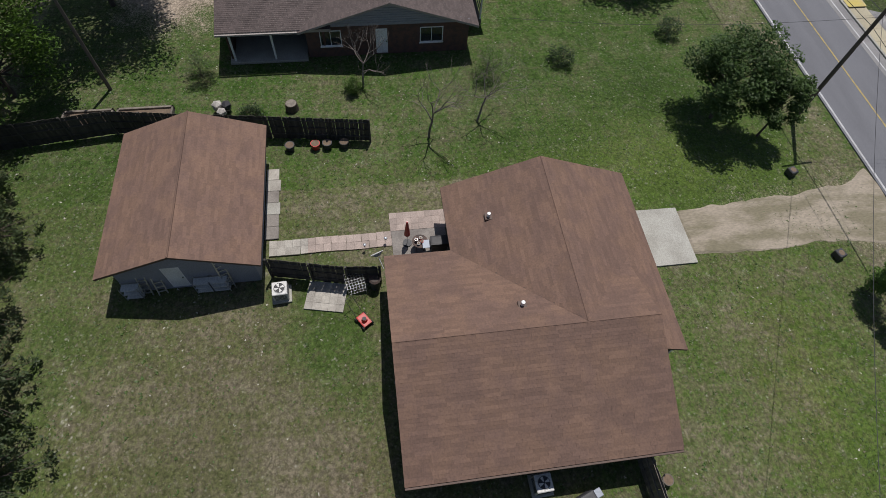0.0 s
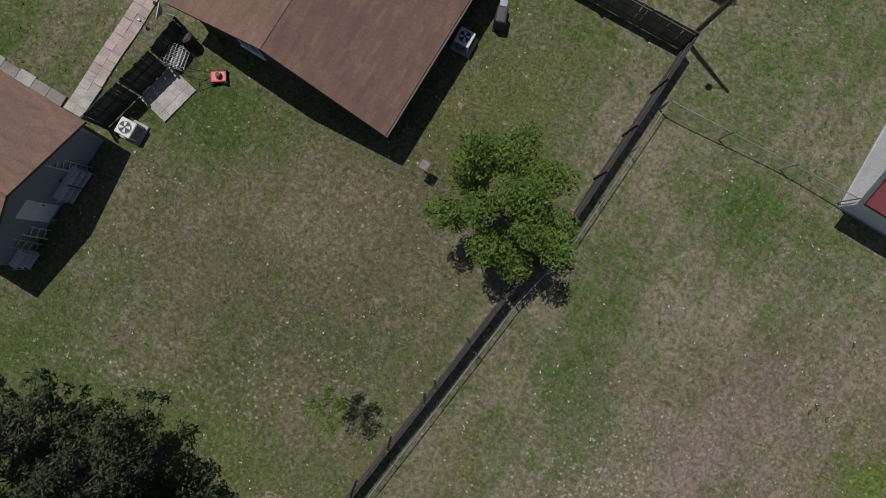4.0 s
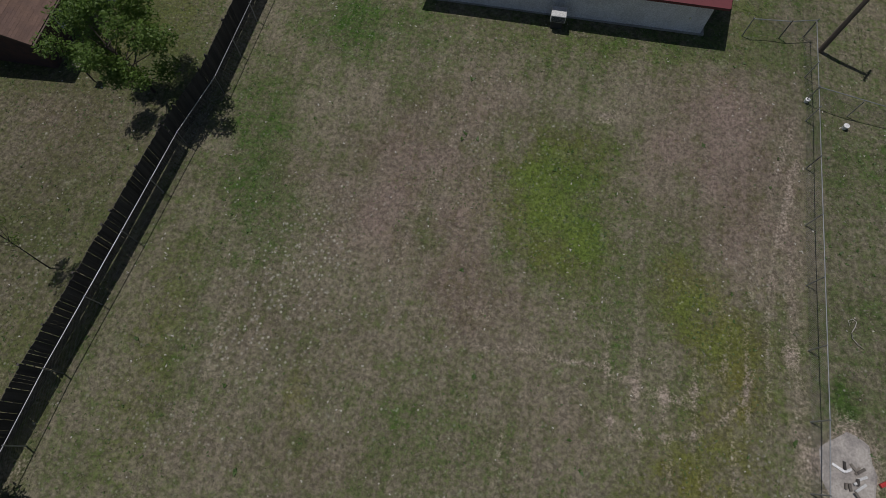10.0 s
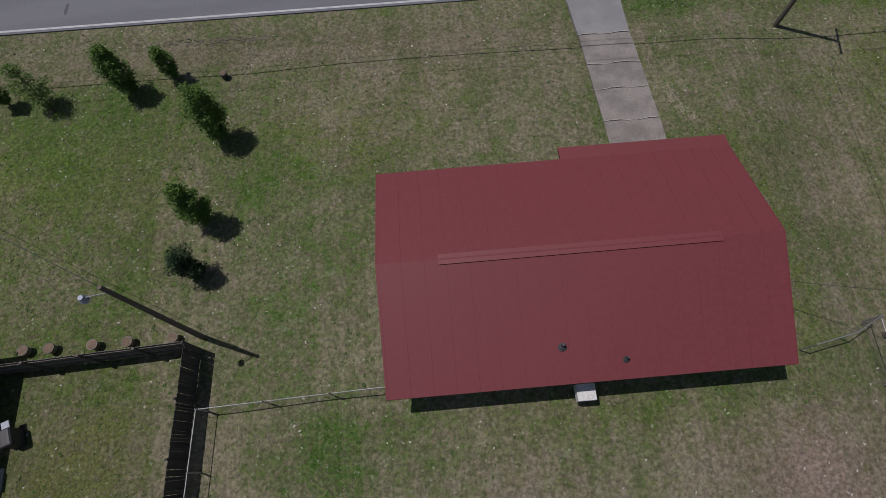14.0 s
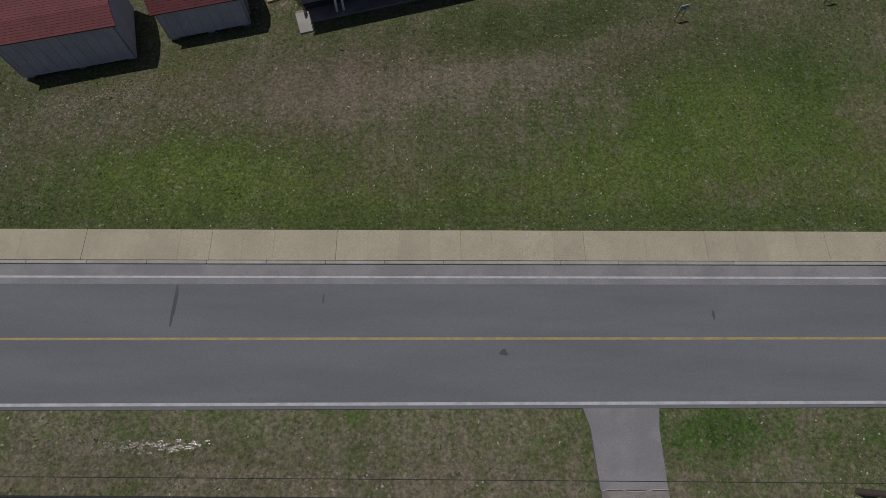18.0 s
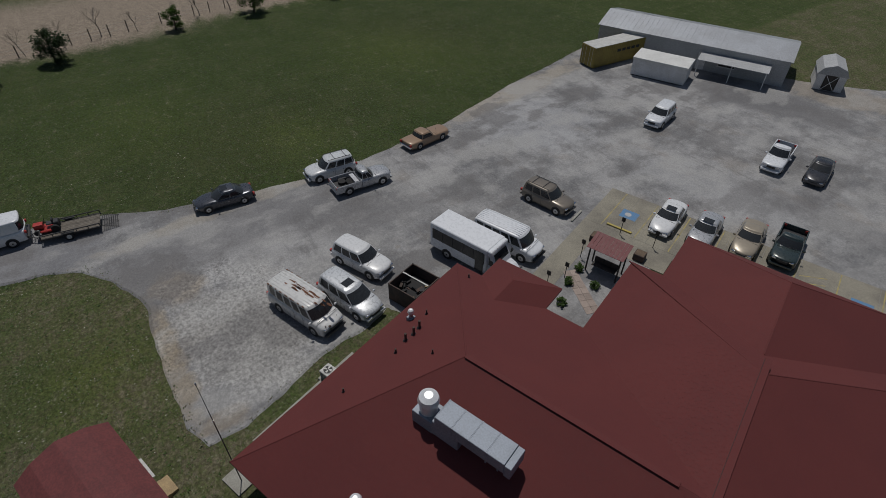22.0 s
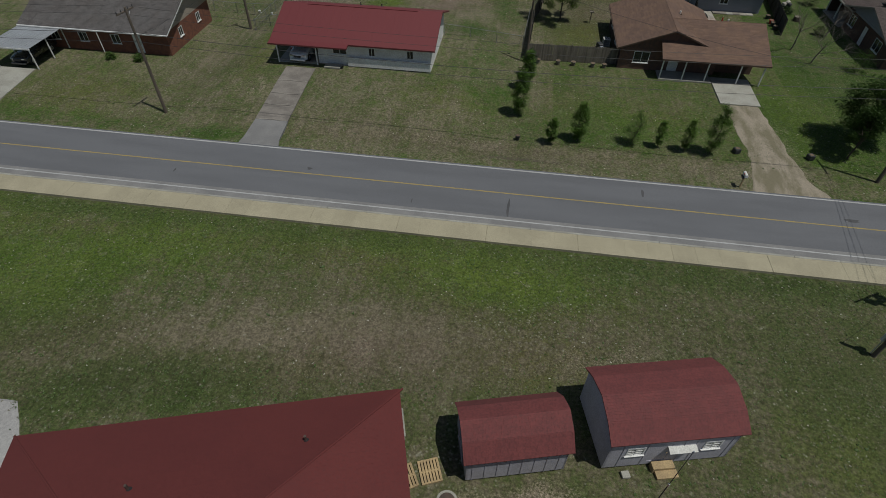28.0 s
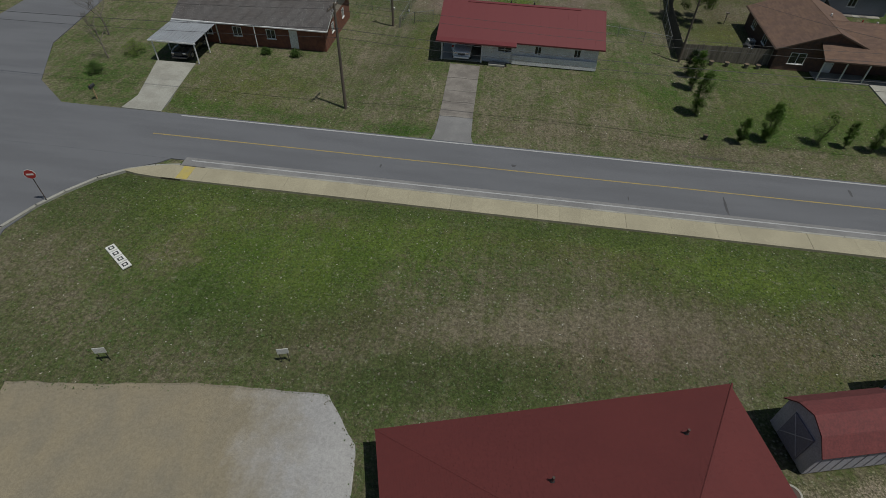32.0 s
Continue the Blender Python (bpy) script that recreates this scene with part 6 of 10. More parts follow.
def ring(bm, x, lo, hi, w, bow=0.0):
    """A cross section of the body; bow draws its edges back from the nose or tail."""
    pts = [(0.78, 0.0, 0.0), (0.95, 0.06, 0.0), (1.0, 0.2, 0.0), (1.0, 1.0, -0.30), (0.975, 1.0, -0.16), (0.93, 1.0, -0.075), (0.84, 1.0, -0.03), (0.66, 1.0, 0.0), (0.34, 1.0, 0.02), (0.0, 1.0, 0.028)]
    out = []
    for f, up, dz in pts[::-1]:
        out.append((f * w, (lo + dz + up * 0.5 if up < 0.5 else hi + dz)))
    left = [(y, z) for y, z in out]
    both = [(-y, z) for y, z in left[::-1]] + left[1:]
    return [bm.verts.new((x - bow * (y / w) ** 2, y, z)) for y, z in both]


def curve_rows(rows, n=4):
    """Rows of numbers joined by a smooth curve."""
    out = []
    for i in range(len(rows) - 1):
        p0, p1, p2, p3 = rows[max(i - 1, 0)], rows[i], rows[i + 1], rows[min(i + 2, len(rows) - 1)]
        for k in range(n):
            t = k / n
            out.append(tuple(0.5 * (2 * b + (c - a) * t + (2 * a - 5 * b + 4 * c - d) * t * t + (3 * b - a - 3 * c + d) * t ** 3) for a, b, c, d in zip(p0, p1, p2, p3)))
    return out + [rows[-1]]


def greenhouse(v, mat, fb, rb, ft, rt, wb, wt, zb, zt, n, panel_van=False):
    """Roof, pillars and curved glass: the belt line below, the roof's edge above, columns of faces between."""
    cols = []
    m = 8
    for k in range(m):
        cols.append(("front", 1 - 2 * k / m))
    side = [0.0, 0.045]
    for i in range(n):
        a, b = 0.045 + i * 0.91 / n, 0.045 + (i + 1) * 0.91 / n
        side += [a + 0.018 if i else a + 0.0, b - 0.018]
    side = sorted(set(round(q, 4) for q in side + [0.955]))
    for q in side:
        cols.append(("right", q))
    for k in range(m):
        cols.append(("rear", -1 + 2 * k / m))
    for q in side[::-1]:
        cols.append(("left", q))

    def outline(kind, q, f, r, w, bow):
        if kind == "front":
            return (f - bow * abs(q) ** 2.5, w * q * 0.93)
        if kind == "rear":
            return (r + bow * 0.6 * abs(q) ** 2.5, w * q * 0.93)
        taper = 1.0 - 0.07 * max(0.0, abs(q - 0.45) - 0.35) / 0.2
        return (f - bow + (r + bow * 0.6 - f + bow) * q, (w if kind == "left" else -w) * taper)

    levels = ((0.0, 0.0), (0.10, 0.012), (0.5, 0.03), (0.88, 0.02), (1.0, 0.0))
    bm = bm_new()
    grid = []
    for u, out in levels:
        row = []
        for kind, q in cols:
            a, b = outline(kind, q, fb, rb, wb, 0.26), outline(kind, q, ft, rt, wt, 0.14)
            x, y = a[0] + (b[0] - a[0]) * u, a[1] + (b[1] - a[1]) * u
            k = 1 + out / max(0.3, math.hypot(x - (fb + rb) / 2, y))
            row.append(((x - (fb + rb) / 2) * k + (fb + rb) / 2, y * k, zb + (zt - 0.06 - zb) * u))
        grid.append(row)
    for shrink, z in ((0.965, zt - 0.025), (0.88, zt + 0.0), (0.5, zt + 0.03)):
        mid = ((ft + rt) / 2, 0)
        grid.append([((p[0] - mid[0]) * shrink + mid[0], p[1] * shrink, z) for p in grid[4]])
    pick = {"body": []}
    N = len(cols)
    for r in range(len(grid) - 1):
        for c in range(N):
            d = (c + 1) % N
            key = "body"
            if r in (1, 2):
                kind, q = cols[c]
                kind2, q2 = cols[d]
                if kind == "front" and kind2 in ("front",):
                    key = "windscreen"
                elif kind == "front":
                    key = "windscreen"
                elif kind == "rear":
                    key = "rear_window" if r == 2 or zt > 1.6 else "rear_window"
                elif kind == kind2 and kind in ("left", "right"):
                    lo, hi = min(q, q2), max(q, q2)
                    i = int(((lo + hi) / 2 - 0.045) / (0.91 / n))
                    if hi - lo > 0.06 and lo > 0.03 and hi < 0.97 and not (panel_van and i > 0):
                        key = "side_window %s %d" % (kind, i)
            pick.setdefault(key, []).append([grid[r][c], grid[r][d], grid[r + 1][d], grid[r + 1][c]])
    pick["body"].append(grid[-1])
    for key, quads in pick.items():
        bm, seen = bm_new(), {}
        for quad in quads:
            vs = []
            for p in quad:
                k = tuple(round(x, 4) for x in p)
                if k not in seen:
                    seen[k] = bm.verts.new(p)
                if seen[k] not in vs:
                    vs.append(seen[k])
            if len(vs) > 2:
                bm.faces.new(vs)
        bmesh.ops.recalc_face_normals(bm, faces=bm.faces[:])
        up = sum(f.normal.z * f.calc_area() for f in bm.faces)
        if up < 0:
            bmesh.ops.reverse_faces(bm, faces=bm.faces[:])
        if key == "body":
            part("cabin", bm, mat, v, smooth=True)
        else:
            part(key.split()[0], bm, "glass", v, "dark window glass", smooth=True)


def loft(rings, bm):
    for a, b in zip(rings, rings[1:]):
        n = len(a)
        for i in range(n):
            bm.faces.new((a[i], a[(i + 1) % n], b[(i + 1) % n], b[i]))
    bm.faces.new(rings[0][::-1])
    bm.faces.new(rings[-1])
    return bm


def panel(p, q, r, s, off, out):
    """A thin pane from four corners, pushed out along out."""
    bm = bm_new()
    o = Vector(out).normalized()
    lo = [bm.verts.new(Vector(c) + o * (off - 0.012)) for c in (p, q, r, s)]
    hi = [bm.verts.new(Vector(c) + o * off) for c in (p, q, r, s)]
    bm.faces.new(hi); bm.faces.new(lo[::-1])
    for i in range(4):
        bm.faces.new((lo[i], lo[(i + 1) % 4], hi[(i + 1) % 4], hi[i]))
    return bm


def lerp(a, b, t):
    return Vector(a) + (Vector(b) - Vector(a)) * t


def wheels(v, s):
    r, W = s["wheel"], s["W"]
    for k, ax in enumerate(s["axle"]):
        for sgn in (1, -1):
            x, y = ax * s["L"], sgn * (W / 2 - 0.10)
            bm = tube_bm((x, y - 0.11, r), (x, y + 0.11, r), r, n=18)
            w = part("wheel", bm, "rubber", v)
            yo = y + sgn * 0.112
            part("rim", tube_bm((x, yo - 0.02 * sgn, r), (x, yo + 0.012 * sgn, r), r * 0.66, r * 0.56, n=14), "steel", w, "silver wheel rim")
            part("hub", tube_bm((x, yo, r), (x, yo + 0.025 * sgn, r), r * 0.16, n=8), "plastic_dark", w)
            part("wheel_arch", tube_bm((x, sgn * (W / 2 - 0.06), r + 0.03), (x, sgn * (W / 2 + 0.004), r + 0.03), r * 1.16, n=18), "plastic_dark", v)


def vehicle(kind, x, y, heading, key, col, label, category="car", group="parked cars", **o):
    s = dict(SHAPES[kind]); s.update(o.get("size", {}))
    L, W, H = s["L"], s["W"], s["H"]
    half = W / 2
    mat = car_paint(key, col, *o.get("finish", ()))
    v = thing(o.get("name", kind if kind not in ("coupe",) else "coupe"), about(x, y, heading, 0.018), label, category, group)
    bm = bm_new()
    rows = curve_rows(s["nose"])
    loft([ring(bm, a * L, lo, hi, w * half, (1 if a > 0 else -0.7) * 0.24 * max(0.0, (abs(a) - 0.3) / 0.2) * (kind != "pickup" or a > 0)) for a, lo, hi, w in rows], bm)
    part("body", bm, mat, v, smooth=True)
    # cabin
    zb, zt = s["belt"] - 0.03, H
    wb, wt = half * 0.93, half * (0.86 if kind == "van" else 0.75)
    (fb, rb), (ft, rt) = s["base"], s["top"]
    c = {}
    for nm, xx, ww, zz in (("fb", fb * L, wb, zb), ("rb", rb * L, wb, zb), ("ft", ft * L, wt, zt), ("rt", rt * L, wt, zt)):
        c[nm + "l"], c[nm + "r"] = (xx, ww, zz), (xx, -ww, zz)
    greenhouse(v, mat, fb * L, rb * L, ft * L, rt * L, wb, wt, zb, zt, s["sides"], o.get("panel_van", False))
    n = s["sides"]
    for sgn, e in ((1, "l"), (-1, "r")):
        lo_f, lo_r = lerp(c["fb" + e], c["ft" + e], 0.14), lerp(c["rb" + e], c["rt" + e], 0.14)
        hi_f, hi_r = lerp(c["fb" + e], c["ft" + e], 0.84), lerp(c["rb" + e], c["rt" + e], 0.84)
        for i in range(n):
            xs = lo_f.x + (lo_r.x - lo_f.x) * (0.045 + (i + 1) * 0.9 / n)
            if i < min(n, 2):
                part("door_seam", box_bm((xs - 0.008, sgn * half * 1.0 - 0.006, 0.35), (xs + 0.008, sgn * half * 1.0 + 0.006, s["belt"] - 0.12)), "plastic_dark", v)
                part("door_handle", box_bm((xs + 0.08, sgn * (half + 0.012) - 0.012, s["belt"] - 0.3), (xs + 0.22, sgn * (half + 0.012) + 0.012, s["belt"] - 0.26), 0.006), "chrome", v)
        mx = fb * L - 0.35
        mm = part("wing_mirror", box_bm((mx, min(sgn * half, sgn * (half + 0.2)), s["belt"] - 0.06), (mx + 0.12, max(sgn * half, sgn * (half + 0.2)), s["belt"] + 0.1), 0.03), mat, v)
        part("mirror_glass", box_bm((mx - 0.008, min(sgn * (half + 0.04), sgn * (half + 0.18)), s["belt"] - 0.03), (mx + 0.002, max(sgn * (half + 0.04), sgn * (half + 0.18)), s["belt"] + 0.07)), "chrome", mm)
        lx, lz = 0.478 * L, s["nose"][1][2] - 0.16
        part("headlight", box_bm((lx - 0.12, sgn * half * 0.62 - 0.16, lz - 0.02), (lx + 0.035, sgn * half * 0.62 + 0.16, lz + 0.1), 0.02), "chrome", v, "clear headlight")
        rz = s["belt"] - 0.25 if kind != "pickup" else 0.9
        part("tail_light", box_bm((-0.502 * L, sgn * half * 0.80 - 0.1, rz - 0.08), (-0.47 * L, sgn * half * 0.80 + 0.1, rz + 0.12), 0.015), "plastic_red", v, "red tail light")
        if o.get("rails"):
            rail = part("roof_rail", box_bm((rt * L + 0.15, sgn * wt * 0.82 - 0.02, H + 0.03), (ft * L - 0.1, sgn * wt * 0.82 + 0.02, H + 0.07), 0.01), "plastic_dark", v)
    if o.get("rails"):
        for q in (0.25, 0.7):
            xx = (rt + (ft - rt) * q) * L
            part("roof_bar", box_bm((xx - 0.025, -wt * 0.82, H + 0.05), (xx + 0.025, wt * 0.82, H + 0.085), 0.01), "plastic_dark", v)
    if o.get("sunroof"):
        xx = (ft * 0.75 + rt * 0.25) * L
        part("sunroof", box_bm((xx - 0.3, -0.38, H + 0.0), (xx + 0.3, 0.38, H + 0.034), 0.01), "glass", v, "dark glass sunroof")
    part("grille", box_bm((0.485 * L, -half * 0.38, s["nose"][1][2] - 0.3), (0.502 * L, half * 0.38, s["nose"][1][2] - 0.1), 0.01), "plastic_dark", v)
    bump = "chrome" if o.get("chrome") else (mat if not o.get("dark_bumper") else "plastic_dark")
    part("front_bumper", box_bm((0.47 * L, -half * 0.84, 0.34), (0.508 * L, half * 0.84, 0.52), 0.03), bump, v)
    part("rear_bumper", box_bm((-0.51 * L, -half * 0.88, 0.38), (-0.47 * L, half * 0.88, 0.56), 0.03), bump, v)
    part("bonnet_seam", box_bm((fb * L + 0.03, -half * 0.8, s["belt"] + 0.0), (fb * L + 0.05, half * 0.8, s["belt"] + 0.016)), "plastic_dark", v)
    for sgn in (-1, 1):
        part("wiper", tube_bm((fb * L - 0.02, sgn * 0.1, s["belt"] + 0.04), (fb * L - 0.12, sgn * 0.1 + 0.45, s["belt"] + 0.11), 0.01, n=4), "plastic_dark", v)
    if o.get("ribs"):
        for i in range(7):
            yy = -wt * 0.75 + i * wt * 0.25
            part("roof_rib", box_bm((rt * L + 0.15, yy - 0.02, H - 0.005), (ft * L - 0.12, yy + 0.02, H + 0.035)), mat, v)
    if o.get("rusty"):
        rg = random.Random(3)
        for i in range(26):
            xx, yy = rg.gauss(-0.3, 1.0), rg.gauss(0.0, 0.16) + 0.1
            w = rg.uniform(0.05, 0.28)
            pts = [(xx + w * 1.6 * math.cos(q) * rg.uniform(0.5, 1), yy + w * 0.5 * math.sin(q) * rg.uniform(0.5, 1)) for q in (k * math.pi / 4 for k in range(8))]
            part("rust_patch", prism(bm_new(), pts, H - 0.01, H + 0.033), "rust", v, "flaking rust on the roof")
        for i in range(16):
            xx, yy = rg.uniform(0.38, 0.485) * L, rg.uniform(-0.6, 0.6)
            w = rg.uniform(0.03, 0.11)
            z = 1.0 + (0.5 - xx / L) * 1.35
            pts = [(xx + w * math.cos(q) * rg.uniform(0.5, 1), yy + w * math.sin(q) * rg.uniform(0.5, 1)) for q in (k * math.pi / 4 for k in range(8))]
            part("rust_patch", prism(bm_new(), pts, z - 0.08, z + 0.0), "rust_brown", v, "rust spots on the bonnet")
        for sgn in (-1, 1):
            for i in range(9):
                xx = -2.5 + i * 0.42 + rg.uniform(-0.1, 0.1)
                part("rust_patch", box_bm((xx, sgn * wt * 0.97 - 0.03, H - 0.09), (xx + rg.uniform(0.1, 0.3), sgn * wt * 0.97 + 0.03, H - 0.02)), "rust", v)
    if kind == "pickup":
        b0, b1 = -0.065 * L, -0.495 * L
        for sgn in (-1, 1):
            yy = sgn * (half - 0.05)
            part("bed_side", box_bm((b1, yy - 0.05, 0.42), (b0, yy + 0.05, 1.08), 0.03), mat, v)
            part("wheel_well", box_bm((-0.36 * L, sgn * (half - 0.3) - 0.11, 0.6), (-0.21 * L, sgn * (half - 0.3) + 0.11, 0.85), 0.03), "plastic_dark", v)
        part("tailgate", box_bm((b1 - 0.02, -half + 0.06, 0.5), (b1 + 0.06, half - 0.06, 1.08), 0.02), mat, v)
        part("bed_floor", box_bm((b1, -half + 0.08, 0.5), (b0, half - 0.08, 0.62)), "plastic_dark", v, "dark pickup bed")
        part("chassis", box_bm((b1 + 0.1, -half * 0.7, 0.3), (b0, half * 0.7, 0.5)), "plastic_dark", v)
        if o.get("load"):
            part("spare_tyre", tube_bm((-1.7, 0.25, 0.62), (-1.7, 0.25, 0.84), 0.34, n=16), "rubber", v)
            part("spare_tyre", tube_bm((-1.15, 0.0, 0.62), (-1.1, -0.1, 0.85), 0.34, n=16), "rubber", v)
            part("tool_box", box_bm((-0.85, -0.7, 0.62), (-0.45, 0.7, 1.0), 0.02), "steel", v)
    part("antenna", tube_bm((fb * L + 0.2, -half * 0.7, s["belt"]), (fb * L + 0.1, -half * 0.7, s["belt"] + 0.6), 0.006, n=4), "plastic_dark", v)
    wheels(v, s)
    return v


def shuttle_bus(x, y, heading, label):
    v = thing("shuttle_bus", about(x, y, heading, 0.018), label, "bus", "parked cars")
    mat = car_paint("bus_white", (0.76, 0.78, 0.81))
    W = 2.2
    bm = box_bm((-3.6, -W / 2, 0.45), (1.6, W / 2, 2.66), 0.16, 3)
    part("body", bm, mat, v)
    part("roof_cap", box_bm((1.2, -W / 2 + 0.06, 2.2), (1.9, W / 2 - 0.06, 2.62), 0.16, 3), mat, v)
    bm = bm_new()
    loft([ring(bm, xx, lo, hi, w) for xx, lo, hi, w in ((1.5, 0.45, 1.35, 1.0), (2.3, 0.42, 1.28, 0.98), (2.9, 0.42, 1.12, 0.92), (3.2, 0.5, 0.95, 0.82))], bm)
    part("bonnet", bm, mat, v)
    part("cab", panel_block([(1.55, 0.95, 1.3), (2.35, 0.92, 1.3), (1.85, 0.86, 2.3), (1.55, 0.9, 2.55)]), mat, v)
    part("windscreen", panel((2.27, 0.8, 1.36), (2.27, -0.8, 1.36), (1.90, -0.74, 2.22), (1.90, 0.74, 2.22), 0.03, (1.0, 0, 0.45)), "glass", v, "dark windscreen")
    for sgn in (-1, 1):
        part("window_strip", panel((1.35, sgn * W / 2, 1.35), (-3.3, sgn * W / 2, 1.35), (-3.3, sgn * W / 2, 2.25), (1.35, sgn * W / 2, 2.25), 0.012, (0, sgn, 0)), "glass", v, "dark passenger windows")
        for i in range(6):
            xx = -3.3 + i * 0.93
            part("window_bar", box_bm((xx - 0.02, sgn * (W / 2 + 0.016) - 0.008, 1.33), (xx + 0.02, sgn * (W / 2 + 0.016) + 0.008, 2.27)), "plastic_dark", v)
        part("headlight", box_bm((3.05, sgn * 0.62 - 0.14, 0.72), (3.2, sgn * 0.62 + 0.14, 0.9), 0.02), "chrome", v, "clear headlight")
        part("tail_light", box_bm((-3.63, sgn * 0.9 - 0.08, 0.9), (-3.58, sgn * 0.9 + 0.08, 1.2), 0.01), "plastic_red", v, "red tail light")
        part("wing_mirror", box_bm((2.1, sgn * 1.25 - 0.1, 1.4), (2.2, sgn * 1.25 + 0.1, 1.75), 0.02), "plastic_dark", v)
        part("cab_window", panel((1.65, sgn * 0.95, 1.36), (2.15, sgn * 0.93, 1.36), (1.85, sgn * 0.88, 2.1), (1.65, sgn * 0.9, 2.1), 0.014, (0, sgn, 0.1)), "glass", v)
    part("door_leaf", panel((1.3, -W / 2, 0.5), (0.6, -W / 2, 0.5), (0.6, -W / 2, 2.3), (1.3, -W / 2, 2.3), 0.026, (0, -1, 0)), "glass", v, "folding passenger door")
    part("door_leaf", panel((1.3, W / 2, 0.5), (0.6, W / 2, 0.5), (0.6, W / 2, 2.3), (1.3, W / 2, 2.3), 0.026, (0, 1, 0)), "glass", v)
    for i in range(5):
        part("marker_light", box_bm((1.78, -0.6 + i * 0.3 - 0.05, 2.50), (1.88, -0.6 + i * 0.3 + 0.05, 2.58), 0.015), "rust", v, "amber marker light")
    part("front_bumper", box_bm((3.1, -0.9, 0.4), (3.3, 0.9, 0.6), 0.03), "plastic_white", v)
    part("grille", box_bm((3.15, -0.42, 0.65), (3.24, 0.42, 0.95), 0.02), "plastic_dark", v)
    part("rear_bumper", box_bm((-3.72, -1.0, 0.42), (-3.55, 1.0, 0.58), 0.02), "plastic_dark", v)
    wheels(v, dict(L=7.0, W=W, wheel=0.4, axle=(0.33, -0.28)))
    return v


def panel_block(prof):
    """A block from a side outline of (x, half width, z)."""
    bm = bm_new()
    l, r = [bm.verts.new((x, w, z)) for x, w, z in prof], [bm.verts.new((x, -w, z)) for x, w, z in prof]
    bm.faces.new(l); bm.faces.new(r[::-1])
    for i in range(len(prof)):
        j = (i + 1) % len(prof)
        bm.faces.new((l[i], r[i], r[j], l[j]))
    return bm


vehicle("van", -55.2, 18.1, -95, "van_white", WHITE, "white cargo van with a trailer hitched behind", "van", panel_van=True, size=dict(L=5.2), dark_bumper=True, name="cargo_van")
vehicle("sedan", -50.7, 34.3, -97, "slate", (0.07, 0.075, 0.09), "dark slate-blue sedan parked by the grass", sunroof=True, finish=(0.3, 0.4))
vehicle("suv", -49.6, 43.6, -95, "pale", (0.62, 0.64, 0.66), "white compact SUV with a roof rack", rails=True)
vehicle("pickup", -46.5, 45.0, 86, "silver_pickup", SILVER, "silver extended-cab pickup with tyres in its bed", "pickup", load=True, finish=(0.3, 0.3))
vehicle("coupe", -49.6, 54.0, 96, "tan", (0.33, 0.22, 0.14), "old tan two-door coupe at the edge of the lot", chrome=True, finish=(0.4, 0.1))
vehicle("van", -35.2, 34.4, 16.6, "rusty_white", (0.62, 0.62, 0.61), "white passenger van with rust flaking off its roof", "van", rusty=True, ribs=True, dark_bumper=True, name="passenger_van")
vehicle("minivan", -34.5, 37.35, 14.5, "silver_white", (0.60, 0.62, 0.64), "silver-white minivan with a sunroof", "minivan", sunroof=True, finish=(0.3, 0.2))
vehicle("suv", -37.3, 39.85, 19.5, "pearl", (0.68, 0.69, 0.70), "pearl white crossover SUV on gravel", size=dict(L=4.75))
shuttle_bus(-32.7, 46.9, 15.0, "white shuttle bus with dark side windows")
vehicle("van", -32.75, 50.0, 17.0, "fleet_white", WHITE, "white passenger van beside the shuttle bus", "van", ribs=True, name="passenger_van", dark_bumper=True)
vehicle("suv", -35.0, 56.5, 12, "gold", (0.22, 0.19, 0.155), "gold-grey SUV with a roof rack", rails=True, finish=(0.35, 0.3))
vehicle("sedan", -27.4, 62.6, -73.4, "bright_white", (0.72, 0.73, 0.74), "white sedan in a marked bay", sunroof=True)
vehicle("sedan", -24.7, 63.6, -73.4, "silver", SILVER, "silver-white sedan in a marked bay", sunroof=True, finish=(0.3, 0.3))
vehicle("sedan", -22.1, 65.5, -73.4, "beige", (0.36, 0.31, 0.24), "beige sedan in a marked bay", finish=(0.35, 0.2))
vehicle("pickup", -19.8, 67.0, -73.4, "green", (0.03, 0.045, 0.045), "dark green pickup in a marked bay", "pickup", size=dict(L=4.9))
vehicle("sedan", 8.1, 61.8, -8.5, "silver_east", (0.40, 0.43, 0.47), "silver-blue sedan on the sandy side of the lot", finish=(0.3, 0.3))
vehicle("suv", 2.9, -16.9, -90, "carport_white", WHITE, "white SUV parked nose-in under a carport", size=dict(L=4.5))
vehicle("suv", -38.9, 76.9, -76, "far_white", WHITE, "white SUV standing alone in the lot", size=dict(L=4.7))
vehicle("pickup", -27.2, 79.2, -76, "far_white", WHITE, "white pickup in the far row", "pickup", size=dict(L=5.5, H=1.85))
vehicle("sedan", -23.7, 80.0, -76, "charcoal", (0.06, 0.06, 0.065), "charcoal sedan in the far row", finish=(0.3, 0.4))
vehicle("sedan", -16.1, 82.4, 102, "navy", (0.025, 0.035, 0.07), "navy blue sedan in the far row")
vehicle("suv", -12.3, 82.5, -74, "far_white", WHITE, "white SUV in the far row", rails=True)
shuttle_bus(-7.9, 85.6, -72, "white shuttle bus in the far row")
vehicle("pickup", -2.4, 86.4, -74, "grey_pickup", (0.30, 0.31, 0.33), "grey pickup at the end of the far row", "pickup", finish=(0.3, 0.3))
vehicle("suv", -18.2, 116.8, -76, "far_white", WHITE, "white SUV at the lot's far edge")
vehicle("pickup", 2.6, -15.6, 90, "far_white", WHITE, "white vehicle under the carport", "pickup", size=dict(L=4.8))
